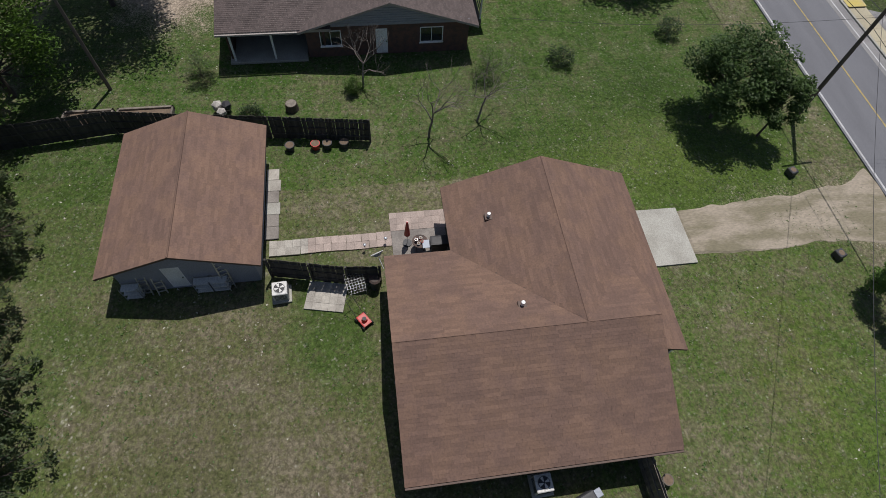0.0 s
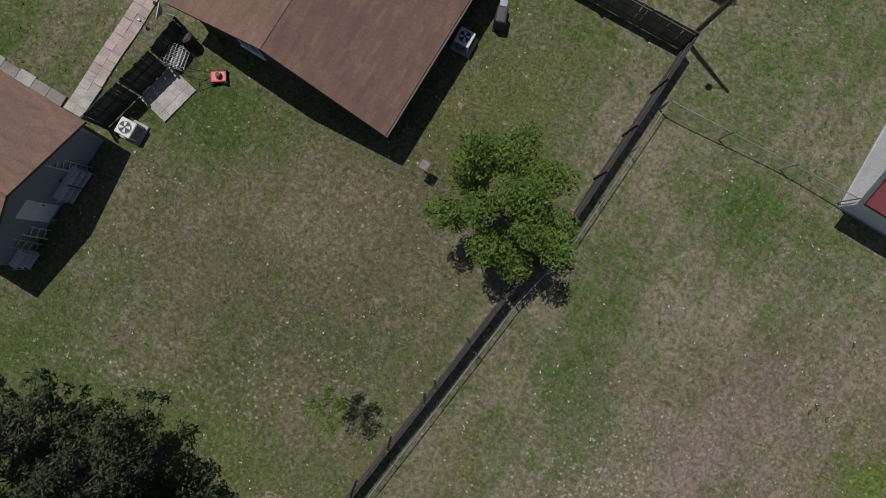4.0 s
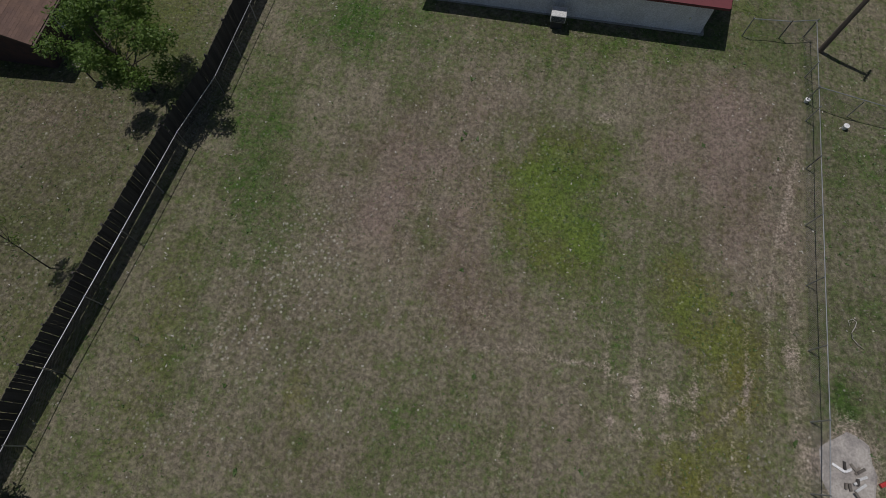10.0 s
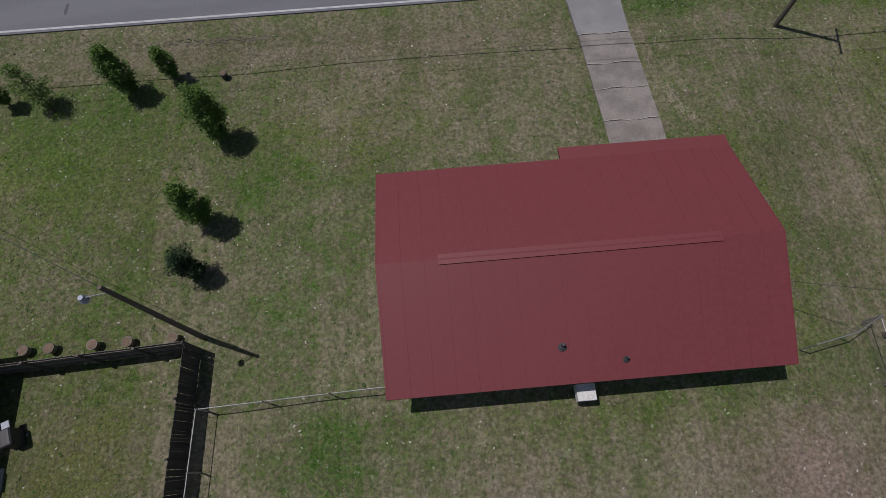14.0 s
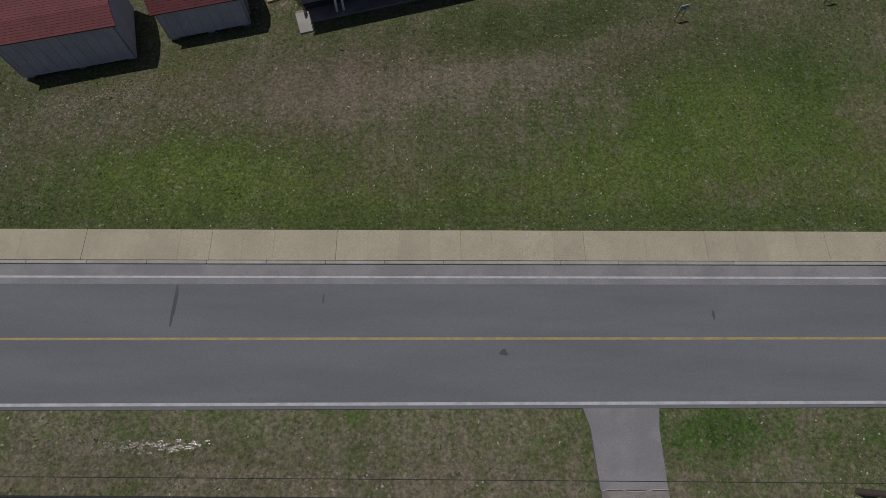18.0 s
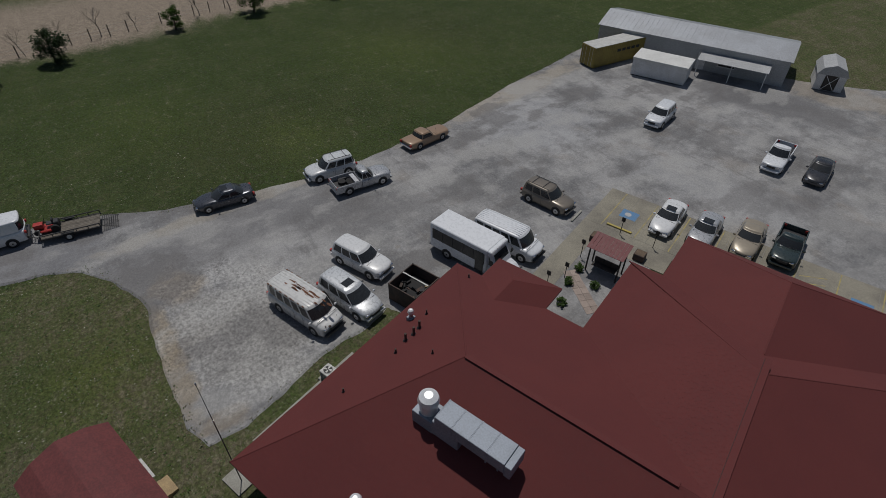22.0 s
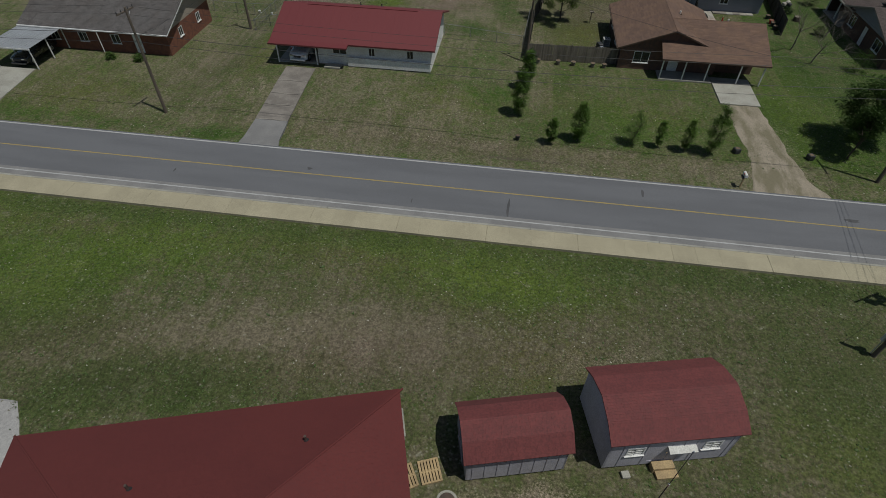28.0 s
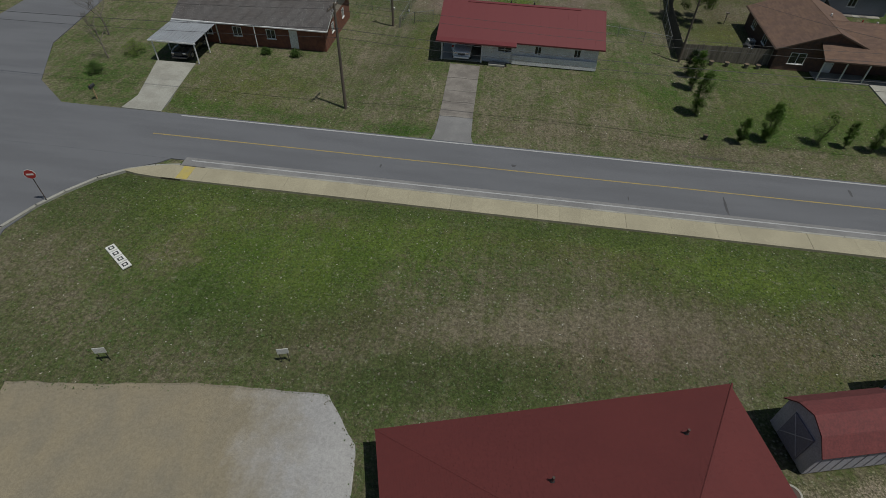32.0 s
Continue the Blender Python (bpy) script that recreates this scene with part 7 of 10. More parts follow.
vehicle("pickup", 31.0, -11.9, 92, "black", (0.02, 0.02, 0.022), "black pickup under the metal carport", "pickup", size=dict(L=5.0))
# ---- sheds, trailer, lot furniture ----
def arched_shed(name, m, L, W, eave, shoulder, top, wall_mat, label, windows=True):
    b = thing(name, m, label, "shed", "red-roofed sheds")
    o = 0.18
    prof = [(-W / 2 - o, eave - 0.05), (-W / 2 * 0.62, shoulder), (0, top), (W / 2 * 0.62, shoulder), (W / 2 + o, eave - 0.05)]
    planes = []
    for (y0, z0), (y1, z1) in zip(prof[:2], prof[1:3]):
        planes.append([(-L / 2 - o, y0, z0), (L / 2 + o, y0, z0), (L / 2 + o, y1, z1), (-L / 2 - o, y1, z1)])
    for (y0, z0), (y1, z1) in zip(prof[:1:-1], prof[3:1:-1]):
        planes.append([(L / 2 + o, y0, z0), (-L / 2 - o, y0, z0), (-L / 2 - o, y1, z1), (L / 2 + o, y1, z1)])
    deck(planes, "red_trim", b, 0.07)
    shingled(planes, "red_shed", b)
    hl, hw = L / 2, W / 2
    side = [(hl * 0.9, hl * 0.9 + 0.0)]
    hs = ((0.9, 1.8, 1.0, 1.75), (L / 2 - 1.0, L / 2 - 0.1, 0.15, 1.95), (L - 1.65, L - 0.75, 1.0, 1.75)) if windows else ()
    w, wm = wall("wall", (hl, hw), (-hl, hw), -0.16, eave, wall_mat, b, 0.1, hs)
    for a, c, lo, hi in hs:
        if lo > 0.5:
            win = window_in(wm, a, c, lo, hi, b)
            for k in range(3):
                part("blind_slat", bm_box_at((a + 0.07, 0.0, lo + 0.15 + k * 0.2), (c - 0.07, 0.02, lo + 0.24 + k * 0.2), wm), "white_trim", win)
        else:
            door_in(wm, a, c, hi, b, "lilac_wall")
    wall("wall", (-hl, -hw), (hl, -hw), -0.16, eave, wall_mat, b, 0.1)
    for xx in (-hl, hl - 0.1):
        bm = bm_new()
        ys = [(-hw, -0.16), (hw, -0.16), (hw, eave), (hw * 0.62, shoulder - 0.1), (0, top - 0.1), (-hw * 0.62, shoulder - 0.1), (-hw, eave)]
        f = [[bm.verts.new((xx + t, y, z)) for y, z in ys] for t in (0, 0.1)]
        bm.faces.new(f[0]); bm.faces.new(f[1][::-1])
        for i in range(len(ys)):
            j = (i + 1) % len(ys)
            bm.faces.new((f[0][i], f[1][i], f[1][j], f[0][j]))
        part("end_wall", bm, wall_mat, b)
    for i in range(int(L / 0.6)):
        x = -hl + 0.3 + i * 0.6
        if not any(hl - c - 0.05 < x < hl - a + 0.05 for a, c, lo, hi in hs):
            part("batten", box_bm((x - 0.02, hw + 0.0, -0.14), (x + 0.02, hw + 0.025, eave - 0.05)), wall_mat, b)
        part("batten", box_bm((x - 0.02, -hw - 0.025, -0.14), (x + 0.02, -hw + 0.0, eave - 0.05)), wall_mat, b)
    for x in (-hl + 0.3, 0, hl - 0.3):
        for y in (-hw + 0.3, hw - 0.3):
            part("skid_block", box_bm((x - 0.2, y - 0.2, -0.42), (x + 0.2, y + 0.2, -0.14)), "concrete", b)
    return b


M["red_shed"] = surface("red_shed", (0.150, 0.040, 0.040), (0.130, 0.036, 0.037), 0.85, coarse=0.9, fine=9, amount=0.8, bump=0.08, island=0.05)
s1 = arched_shed("portable_classroom", about(-28.2, 21.15, 13.8, 0.32), 6.4, 3.9, 2.6, 3.15, 3.5, "lilac_wall", "lilac-grey wooden shed with a dark red roof")
for i in range(2):
    part("step", box_bm((-0.35 - i * 0.1, 1.98 + i * 0.4, -0.37), (0.75 - i * 0.1, 2.38 + i * 0.4, 0.12 - i * 0.2), 0.01), "wood_pale", s1, "pale wooden step")
part("concrete_block", box_bm((1.9, 2.2, -0.4), (2.3, 2.55, -0.12), 0.02), "concrete", s1)
part("awning", bm_box_at((-1.1, 1.95, 0), (0.3, 2.4, 0.04), Matrix.Translation((0, 0, 2.2)) @ Matrix.Rotation(radians(-18), 4, 'X')), "ac_case", s1, "small grey awning")
s2 = arched_shed("storage_shed", about(-20.95, 23.4, 15.0 + 180, 0.32), 4.9, 2.85, 2.0, 2.75, 3.15, "lilac_wall", "small barn-shaped shed with a dark red roof", windows=False)
part("double_door", box_bm((-2.52, -0.75, -0.1), (-2.46, 0.75, 2.0)), "purple_wall", s2)
for q in (-1, 1):
    part("door_brace", tube_bm((-2.53, -0.7 * q, 0.25), (-2.53, 0.7 * q, 1.95), 0.03, n=4), "lilac_wall", s2)

# pallets between shed and building
def pallet(m, label):
    p = thing("wooden_pallet", m, label, "pallet", "pallets on the grass")
    for i in range(7):
        part("deck_board", box_bm((-0.6, -0.5 + i * 0.155, 0.10), (0.6, -0.39 + i * 0.155, 0.122)), "wood_pale", p)
    for i in range(3):
        part("runner", box_bm((-0.6 + i * 0.555, -0.5, 0.0), (-0.51 + i * 0.555, 0.54, 0.1)), "wood_pale", p)
    return p


pl = pallet(about(-16.0, 25.7, 120), "pale wooden pallet laid as a walkway")
copy_thing(pl, about(-17.15, 25.2, 112))
pl2 = pallet(pose(-15.35, 23.9, 0.45, 0, 70, 16), "weathered pallet leaning against the building")

mh = thing("manhole_cover", about(-18.2, 26.5, 0), "round grey manhole cover in a concrete collar", "manhole")
part("collar", tube_bm((0, 0, -0.1), (0, 0, 0.03), 0.52, n=28), "concrete", mh)
part("lid", tube_bm((0, 0, 0.03), (0, 0, 0.05), 0.40, n=28), "rust_brown", mh)


def ac_unit(name, m, label, w=0.75, h=0.75, pad=True):
    a = thing(name, m, label, "air conditioner", "outdoor air conditioners")
    part("case", box_bm((-w / 2, -w / 2, 0.06), (w / 2, w / 2, h), 0.03), "ac_case", a)
    g = part("fan_ring", tube_bm((0, 0, h), (0, 0, h + 0.03), w * 0.40, w * 0.38, n=20), "ac_case", a)
    part("fan_well", tube_bm((0, 0, h + 0.031), (0, 0, h + 0.036), w * 0.36, n=20), "black_iron", g)
    for i in range(4):
        q = i * math.pi / 2
        part("fan_blade", panel((0.05 * math.cos(q), 0.05 * math.sin(q), h + 0.04), (w * 0.33 * math.cos(q), w * 0.33 * math.sin(q), h + 0.04), (w * 0.33 * math.cos(q + 0.6), w * 0.33 * math.sin(q + 0.6), h + 0.045), (0.05 * math.cos(q + 0.9), 0.05 * math.sin(q + 0.9), h + 0.045), 0.006, (0, 0, 1)), "ac_case", g)
    for k, (dx, dy) in enumerate(((1, 0), (-1, 0), (0, 1), (0, -1))):
        for j in range(6):
            z = 0.16 + j * 0.09
            lo = (dx * w / 2 - abs(dy) * w * 0.4 - abs(dx) * 0.008, dy * w / 2 - abs(dx) * w * 0.4 - abs(dy) * 0.008, z)
            hi = (dx * w / 2 + abs(dy) * w * 0.4 + abs(dx) * 0.008, dy * w / 2 + abs(dx) * w * 0.4 + abs(dy) * 0.008, z + 0.04)
            part("louvre", box_bm(lo, hi), "plastic_dark", a)
    if pad:
        part("pad", box_bm((-w * 0.65, -w * 0.65, -0.05), (w * 0.65, w * 0.65, 0.06), 0.01), "concrete", a)
    return a


a1 = ac_unit("outdoor_ac_unit", about(-39.45, -36.26, 3), "white square air conditioner on a pad by the workshop")
copy_thing(a1, about(-28.94, -25.04, 2)); copy_thing(a1, about(-18.15, 28.1, 16.6)); copy_thing(a1, about(-29.78, 33.27, 16.6))
wac = thing("window_air_conditioner", pose(-3.14, -23.58, 1.42), "white window air conditioner on the back wall", "air conditioner")
part("case", box_bm((-0.4, -0.45, 0.0), (0.4, 0.25, 0.45), 0.02), "ac_case", wac)
for i in range(8):
    part("louvre", box_bm((-0.36, -0.462, 0.05 + i * 0.045), (0.36, -0.45, 0.075 + i * 0.045)), "plastic_dark", wac)
part("bracket", box_bm((-0.3, -0.3, -0.56), (0.3, 0.2, 0.0)), "plastic_dark", wac)

walkway = thing("concrete_strip", BASE, "narrow concrete strip along the building", "path", kind="structure")
for lo, hi in (((-11.3, 9.3, -0.1), (-10.7, 16.9, 0.06)), ((-0.25, -0.2, -0.45), (0.55, 1.4, -0.24)), ((-1.2, 6.6, -0.3), (-0.4, 7.6, 0.02)), ((-10.8, 7.0, -0.3), (-9.4, 7.8, 0.02))):
    part("slab", box_bm(lo, hi, 0.01), "concrete", walkway)


def dumpster():
    d = thing("open_top_dumpster", BASE, "rust-brown open dumpster half full of scrap", "dumpster")
    x0, x1, y0, y1, h = -12.55, -10.15, 21.8, 24.4, 1.5
    for lo, hi in (((x0, y0, 0.1), (x0 + 0.08, y1, h)), ((x1 - 0.08, y0, 0.1), (x1, y1, h)), ((x0, y0, 0.1), (x1, y0 + 0.08, h)), ((x0, y1 - 0.08, 0.1), (x1, y1, h))):
        part("side", box_bm(lo, hi, 0.01), "rust_brown", d)
    part("floor", box_bm((x0, y0, 0.05), (x1, y1, 0.15)), "rust_brown", d)
    part("cross_bar", box_bm((x0 + 0.1, (y0 + y1) / 2 + 0.1, h - 0.02), (x1 - 0.1, (y0 + y1) / 2 + 0.2, h + 0.04)), "fence_steel", d)
    part("lid", box_bm((x0 + 0.05, y0 + 0.05, 0.55), (x1 - 0.05, y1 - 0.05, 0.62)), "rubber", d)
    rg = random.Random(8)
    for i in range(16):
        x, y, z = rg.uniform(x0 + 0.3, x1 - 0.5), rg.uniform(y0 + 0.3, y1 - 0.5), 0.62
        part("scrap", bm_box_at((0, 0, 0), (rg.uniform(0.15, 0.7), rg.uniform(0.08, 0.35), rg.uniform(0.05, 0.35)), pose(x, y, z, rg.uniform(-15, 15), rg.uniform(-15, 15), rg.uniform(0, 180))), rg.choice(["fence_steel", "wood_pale", "plastic_dark", "rubber", "rust_brown", "rubber"]), d)


dumpster()


def flat_trailer():
    t = thing("utility_trailer", about(-53.75, 23.4, -100), "black utility trailer with a plank deck and folded ramp", "trailer")
    for i in range(9):
        part("deck_plank", box_bm((-2.0, -0.9 + i * 0.2, 0.5), (2.0, -0.715 + i * 0.2, 0.54)), "wood_grey", t)
    for y in (-0.95, 0.95):
        part("side_rail", box_bm((-2.05, y - 0.03, 0.78), (2.05, y + 0.03, 0.84)), "black_iron", t)
        part("side_beam", box_bm((-2.05, y - 0.03, 0.42), (2.05, y + 0.03, 0.54)), "black_iron", t)
        for i in range(6):
            part("stake", box_bm((-2.0 + i * 0.8 - 0.025, y - 0.025, 0.5), (-2.0 + i * 0.8 + 0.025, y + 0.025, 0.8)), "black_iron", t)
        w = part("wheel", tube_bm((0.2, y * 1.05 - 0.1, 0.32), (0.2, y * 1.05 + 0.1, 0.32), 0.32, n=16), "rubber", t)
        part("rim", tube_bm((0.2, y * 1.05 - 0.105, 0.32), (0.2, y * 1.05 + 0.105, 0.32), 0.18, n=12), "ac_case", w)
        part("mudguard", box_bm((-0.25, y * 1.05 - 0.12, 0.66), (0.65, y * 1.05 + 0.12, 0.69)), "black_iron", t)
    part("front_rail", box_bm((2.0, -0.95, 0.78), (2.06, 0.95, 0.84)), "black_iron", t)
    part("drawbar", tube_bm((2.0, -0.6, 0.46), (3.1, 0, 0.46), 0.04, n=6), "black_iron", t)
    part("drawbar", tube_bm((2.0, 0.6, 0.46), (3.1, 0, 0.46), 0.04, n=6), "black_iron", t)
    part("jockey_leg", tube_bm((2.6, 0.0, 0.0), (2.6, 0, 0.8), 0.03, n=6), "steel", t)
    for i in range(8):
        part("ramp_bar", box_bm((-2.15 - i * 0.14, -0.85, 0.40 - i * 0.045), (-2.11 - i * 0.14, 0.85, 0.44 - i * 0.045)), "black_iron", t)
    for y in (-0.85, 0, 0.85):
        part("ramp_stringer", tube_bm((-2.05, y, 0.46), (-3.2, y, 0.06), 0.025, n=5), "black_iron", t)
    m = thing("riding_mower", about(-54.25, 21.85, -100, 0.54), "red and black riding mower on the trailer", "mower")
    part("bonnet", box_bm((0.1, -0.25, 0.3), (0.75, 0.25, 0.7), 0.08, 2), "plastic_red", m)
    part("deck", box_bm((-0.4, -0.55, 0.1), (0.4, 0.55, 0.26), 0.05), "plastic_red", m)
    part("seat", box_bm((-0.55, -0.22, 0.5), (-0.1, 0.22, 0.62), 0.05), "plastic_dark", m)
    part("seat_back", box_bm((-0.62, -0.22, 0.55), (-0.52, 0.22, 0.95), 0.04), "plastic_dark", m)
    part("engine", box_bm((-0.95, -0.3, 0.35), (-0.6, 0.3, 0.72), 0.05), "plastic_dark", m)
    for x, r in ((-0.65, 0.28), (0.6, 0.19)):
        for y in (-0.45, 0.45):
            part("wheel", tube_bm((x, y - 0.1, r), (x, y + 0.1, r), r, n=14), "rubber", m)
    for y in (-0.2, 0.2):
        part("lever", tube_bm((0.05, y, 0.5), (-0.1, y, 1.0), 0.02, n=5), "black_iron", m)


flat_trailer()

# bays, kiosk and courtyard north-west of the building
bay = thing("parking_pad", BASE, "pale concrete parking pad with painted bays", "parking pad", kind="structure")
M["pad_concrete"] = surface("pad_concrete", (0.285, 0.265, 0.215), (0.20, 0.185, 0.155), 0.92, coarse=0.35, fine=14, amount=0.9, bump=0.12)
M["line_faded"] = surface("line_faded", (0.40, 0.33, 0.13), (0.26, 0.23, 0.15), 0.85, coarse=1.6, fine=25, amount=0.9, bump=0.05)
bx0, bx1, by0, by1 = -5.95, 17.2, 38.6, 44.2
for i in range(9):
    w = (bx1 - bx0) / 9
    part("slab", box_bm((bx0 + i * w + 0.01, by0, -0.1), (bx0 + (i + 1) * w - 0.01, by1, 0.035), 0.006), "pad_concrete", bay)
for i, x in enumerate((-4.55, -1.73, 1.0, 3.75, 6.5, 9.3, 12.1, 14.9)):
    part("bay_line", box_bm((x - 0.045, 38.7, 0.036), (x + 0.045, 44.1, 0.041)), "line_faded", bay)
for i in range(4):
    part("hatch_line", bm_box_at((0, -0.05, 0.036), (1.9, 0.05, 0.041), pose(9.6, 39.4 + i * 0.9, 0, 0, 0, 25)), "line_faded", bay)
part("wheel_stop", box_bm((-4.2, 38.95, 0.035), (-2.1, 39.15, 0.15), 0.02), "pad_yellow", bay, "yellow wheel stop")
part("access_mark", box_bm((-3.9, 40.7, 0.036), (-2.5, 41.9, 0.041)), "line_blue", bay, "blue painted square")
part("access_sign", tube_bm((-3.3, 41.3, 0.0405), (-3.3, 41.3, 0.0425), 0.28, n=18), "line_white", bay)
part("access_mark", box_bm((13.0, 40.7, 0.036), (14.4, 41.9, 0.041)), "line_blue", bay, "blue painted square")
for lo, hi in (((-5.95, 28.4, -0.1), (-4.2, 38.58, 0.045)), ((-4.2, 36.0, -0.1), (1.6, 38.58, 0.045)), ((15.2, 33.2, -0.1), (17.2, 38.58, 0.045))):
    part("path_slab", box_bm(lo, hi, 0.01), "pad_concrete", bay)
yard = thing("courtyard_gravel", BASE, "pale pebbles filling a small courtyard", "gravel", kind="structure")
part("pebble_bed", box_bm((-4.2, 25.6, -0.1), (0.2, 36.0, 0.03)), "gravel", yard)
for i in range(7):
    for j in range(2):
        part("brick_paver", bm_box_at((i * 0.62, j * 0.52, 0.0), (i * 0.62 + 0.6, j * 0.52 + 0.5, 0.055), pose(-4.35, 31.7, 0, 0, 0, -40.6)), "paver", yard, "reddish paver")
kiosk = thing("shelter", BASE @ about(-2.0, 33.55, 0), "small shelter with a ribbed red metal roof over a bench", "shelter")
for i in range(10):
    part("roof_panel", bm_box_at((-1.38 + i * 0.276, -0.85, 0), (-1.12 + i * 0.276, 0.85, 0.03), Matrix.Translation((0, 0, 2.45)) @ Matrix.Rotation(radians(12), 4, 'X')), "red_metal", kiosk)
for x in (-1.15, 1.15):
    for y in (-0.6, 0.6):
        part("post", box_bm((x - 0.05, y - 0.05, 0), (x + 0.05, y + 0.05, 2.45 + y * 0.2), 0.01), "wood_dark", kiosk)
part("bench_seat", box_bm((-0.9, -0.3, 0.42), (0.9, 0.25, 0.48), 0.01), "wood_dark", kiosk)
part("bench_back", box_bm((-0.9, 0.2, 0.5), (0.9, 0.27, 0.95), 0.01), "wood_dark", kiosk)
for i, (u, v) in enumerate(((-0.47, 36.55), (-4.0, 36.5))):
    p = thing("planter_box", BASE @ about(u, v, 0), "square dark red planter box", "planter", "planters by the entrance")
    part("box", box_bm((-0.4, -0.4, 0.04), (0.4, 0.4, 0.6), 0.03), "rust_brown", p)
    part("earth", box_bm((-0.34, -0.34, 0.55), (0.34, 0.34, 0.605)), "soil", p)
for u, v in ((-4.6, 29.75), (-3.95, 31.2), (-4.06, 34.0), (-2.8, 38.4), (-0.1, 38.4), (2.7, 38.4)):
    s = thing("sign_post", BASE @ about(u, v, 0), "thin dark metal post with a small plate", "post", "posts by the bays")
    part("post", tube_bm((0, 0, 0), (0, 0, 1.6), 0.03, n=6), "black_iron", s)
    part("plate", box_bm((-0.15, -0.02, 1.3), (0.15, 0.02, 1.7), 0.01), "black_iron", s)
flag = thing("flagpole", BASE @ about(16.45, 38.1, 0), "tall steel flagpole with two small limp flags", "flagpole")
part("pole", tube_bm((0, 0, 0), (0, 0, 7.8), 0.05, 0.03, n=8), "plastic_dark", flag)
part("ball", tube_bm((0, 0, 7.8), (0, 0, 7.92), 0.07, n=8), "chrome", flag)
for z, mats in ((7.7, ("plastic_red", "plastic_white", "line_blue")), (7.0, ("plastic_red", "plastic_red", "plastic_white"))):
    for k in range(3):
        bm = bm_new()
        rows = []
        for i in range(7):
            x = -0.04 - i * 0.13
            rows.append([bm.verts.new((x, 0.10 * math.sin(i * 1.1 + q), z - i * 0.05 - (k + q) * 0.17)) for q in (0, 1)])
        for a, b in zip(rows, rows[1:]):
            bm.faces.new((a[0], b[0], b[1], a[1]))
        bmesh.ops.solidify(bm, geom=bm.faces[:], thickness=0.01)
        part("flag_band", bm, mats[k], flag)
for u in (-13.5, -11.0):
    pass

blk = thing("parking_block", BASE @ about(-6.6, 37.5, 90), "long pale concrete parking block on gravel", "parking block")
part("block", box_bm((0, -0.09, 0.0), (1.8, 0.09, 0.15), 0.03), "concrete", blk)
# ---- trees and shrubs ----
def limb_path(rg, p, way, length, bend=0.35, steps=4):
    pts = [Vector(p)]
    d = Vector(way).normalized()
    for i in range(steps):
        d = (d + Vector((rg.uniform(-bend, bend), rg.uniform(-bend, bend), rg.uniform(-bend * 0.3, bend * 0.6)))).normalized()
        pts.append(pts[-1] + d * length / steps)
    return pts


def limbs(bm, rg, pts, r0, r1, n=5):
    k = len(pts) - 1
    for i in range(k):
        tube(bm, pts[i], pts[i + 1], r0 + (r1 - r0) * i / k, r0 + (r1 - r0) * (i + 1) / k, n, caps=(i == k - 1))


def leaf_mesh(name, clumps, count, size, material, rg, flat=0.6):
    """Many small bent leaves gathered in clumps of (centre, radius)."""
    verts, faces = [], []
    count, size = int(count * 2.1), size * 0.66
    weights = [c[1] ** 2 for c in clumps]
    for c, r in rg.choices(clumps, weights, k=count):
        d = Vector((rg.gauss(0, 1), rg.gauss(0, 1), rg.gauss(0, 1)))
        d = d.normalized() * r * rg.random() ** 0.45
        p = c + Vector((d.x, d.y, d.z * 0.8))
        a, t = rg.uniform(0, 6.283), rg.uniform(-0.9, 0.9)
        u = Vector((math.cos(a), math.sin(a), t * flat)).normalized()
        w = u.orthogonal().normalized()
        w = (w + Vector((0, 0, rg.uniform(-0.6, 0.6)))).normalized()
        s = size * rg.uniform(0.6, 1.4)
        k = len(verts)
        verts += [p - u * s, p + w * s * 0.45, p + u * s, p - w * s * 0.45 + Vector((0, 0, -s * 0.15))]
        faces += [(k, k + 1, k + 2), (k, k + 2, k + 3)]
    return raw_mesh(name, verts, faces, material)


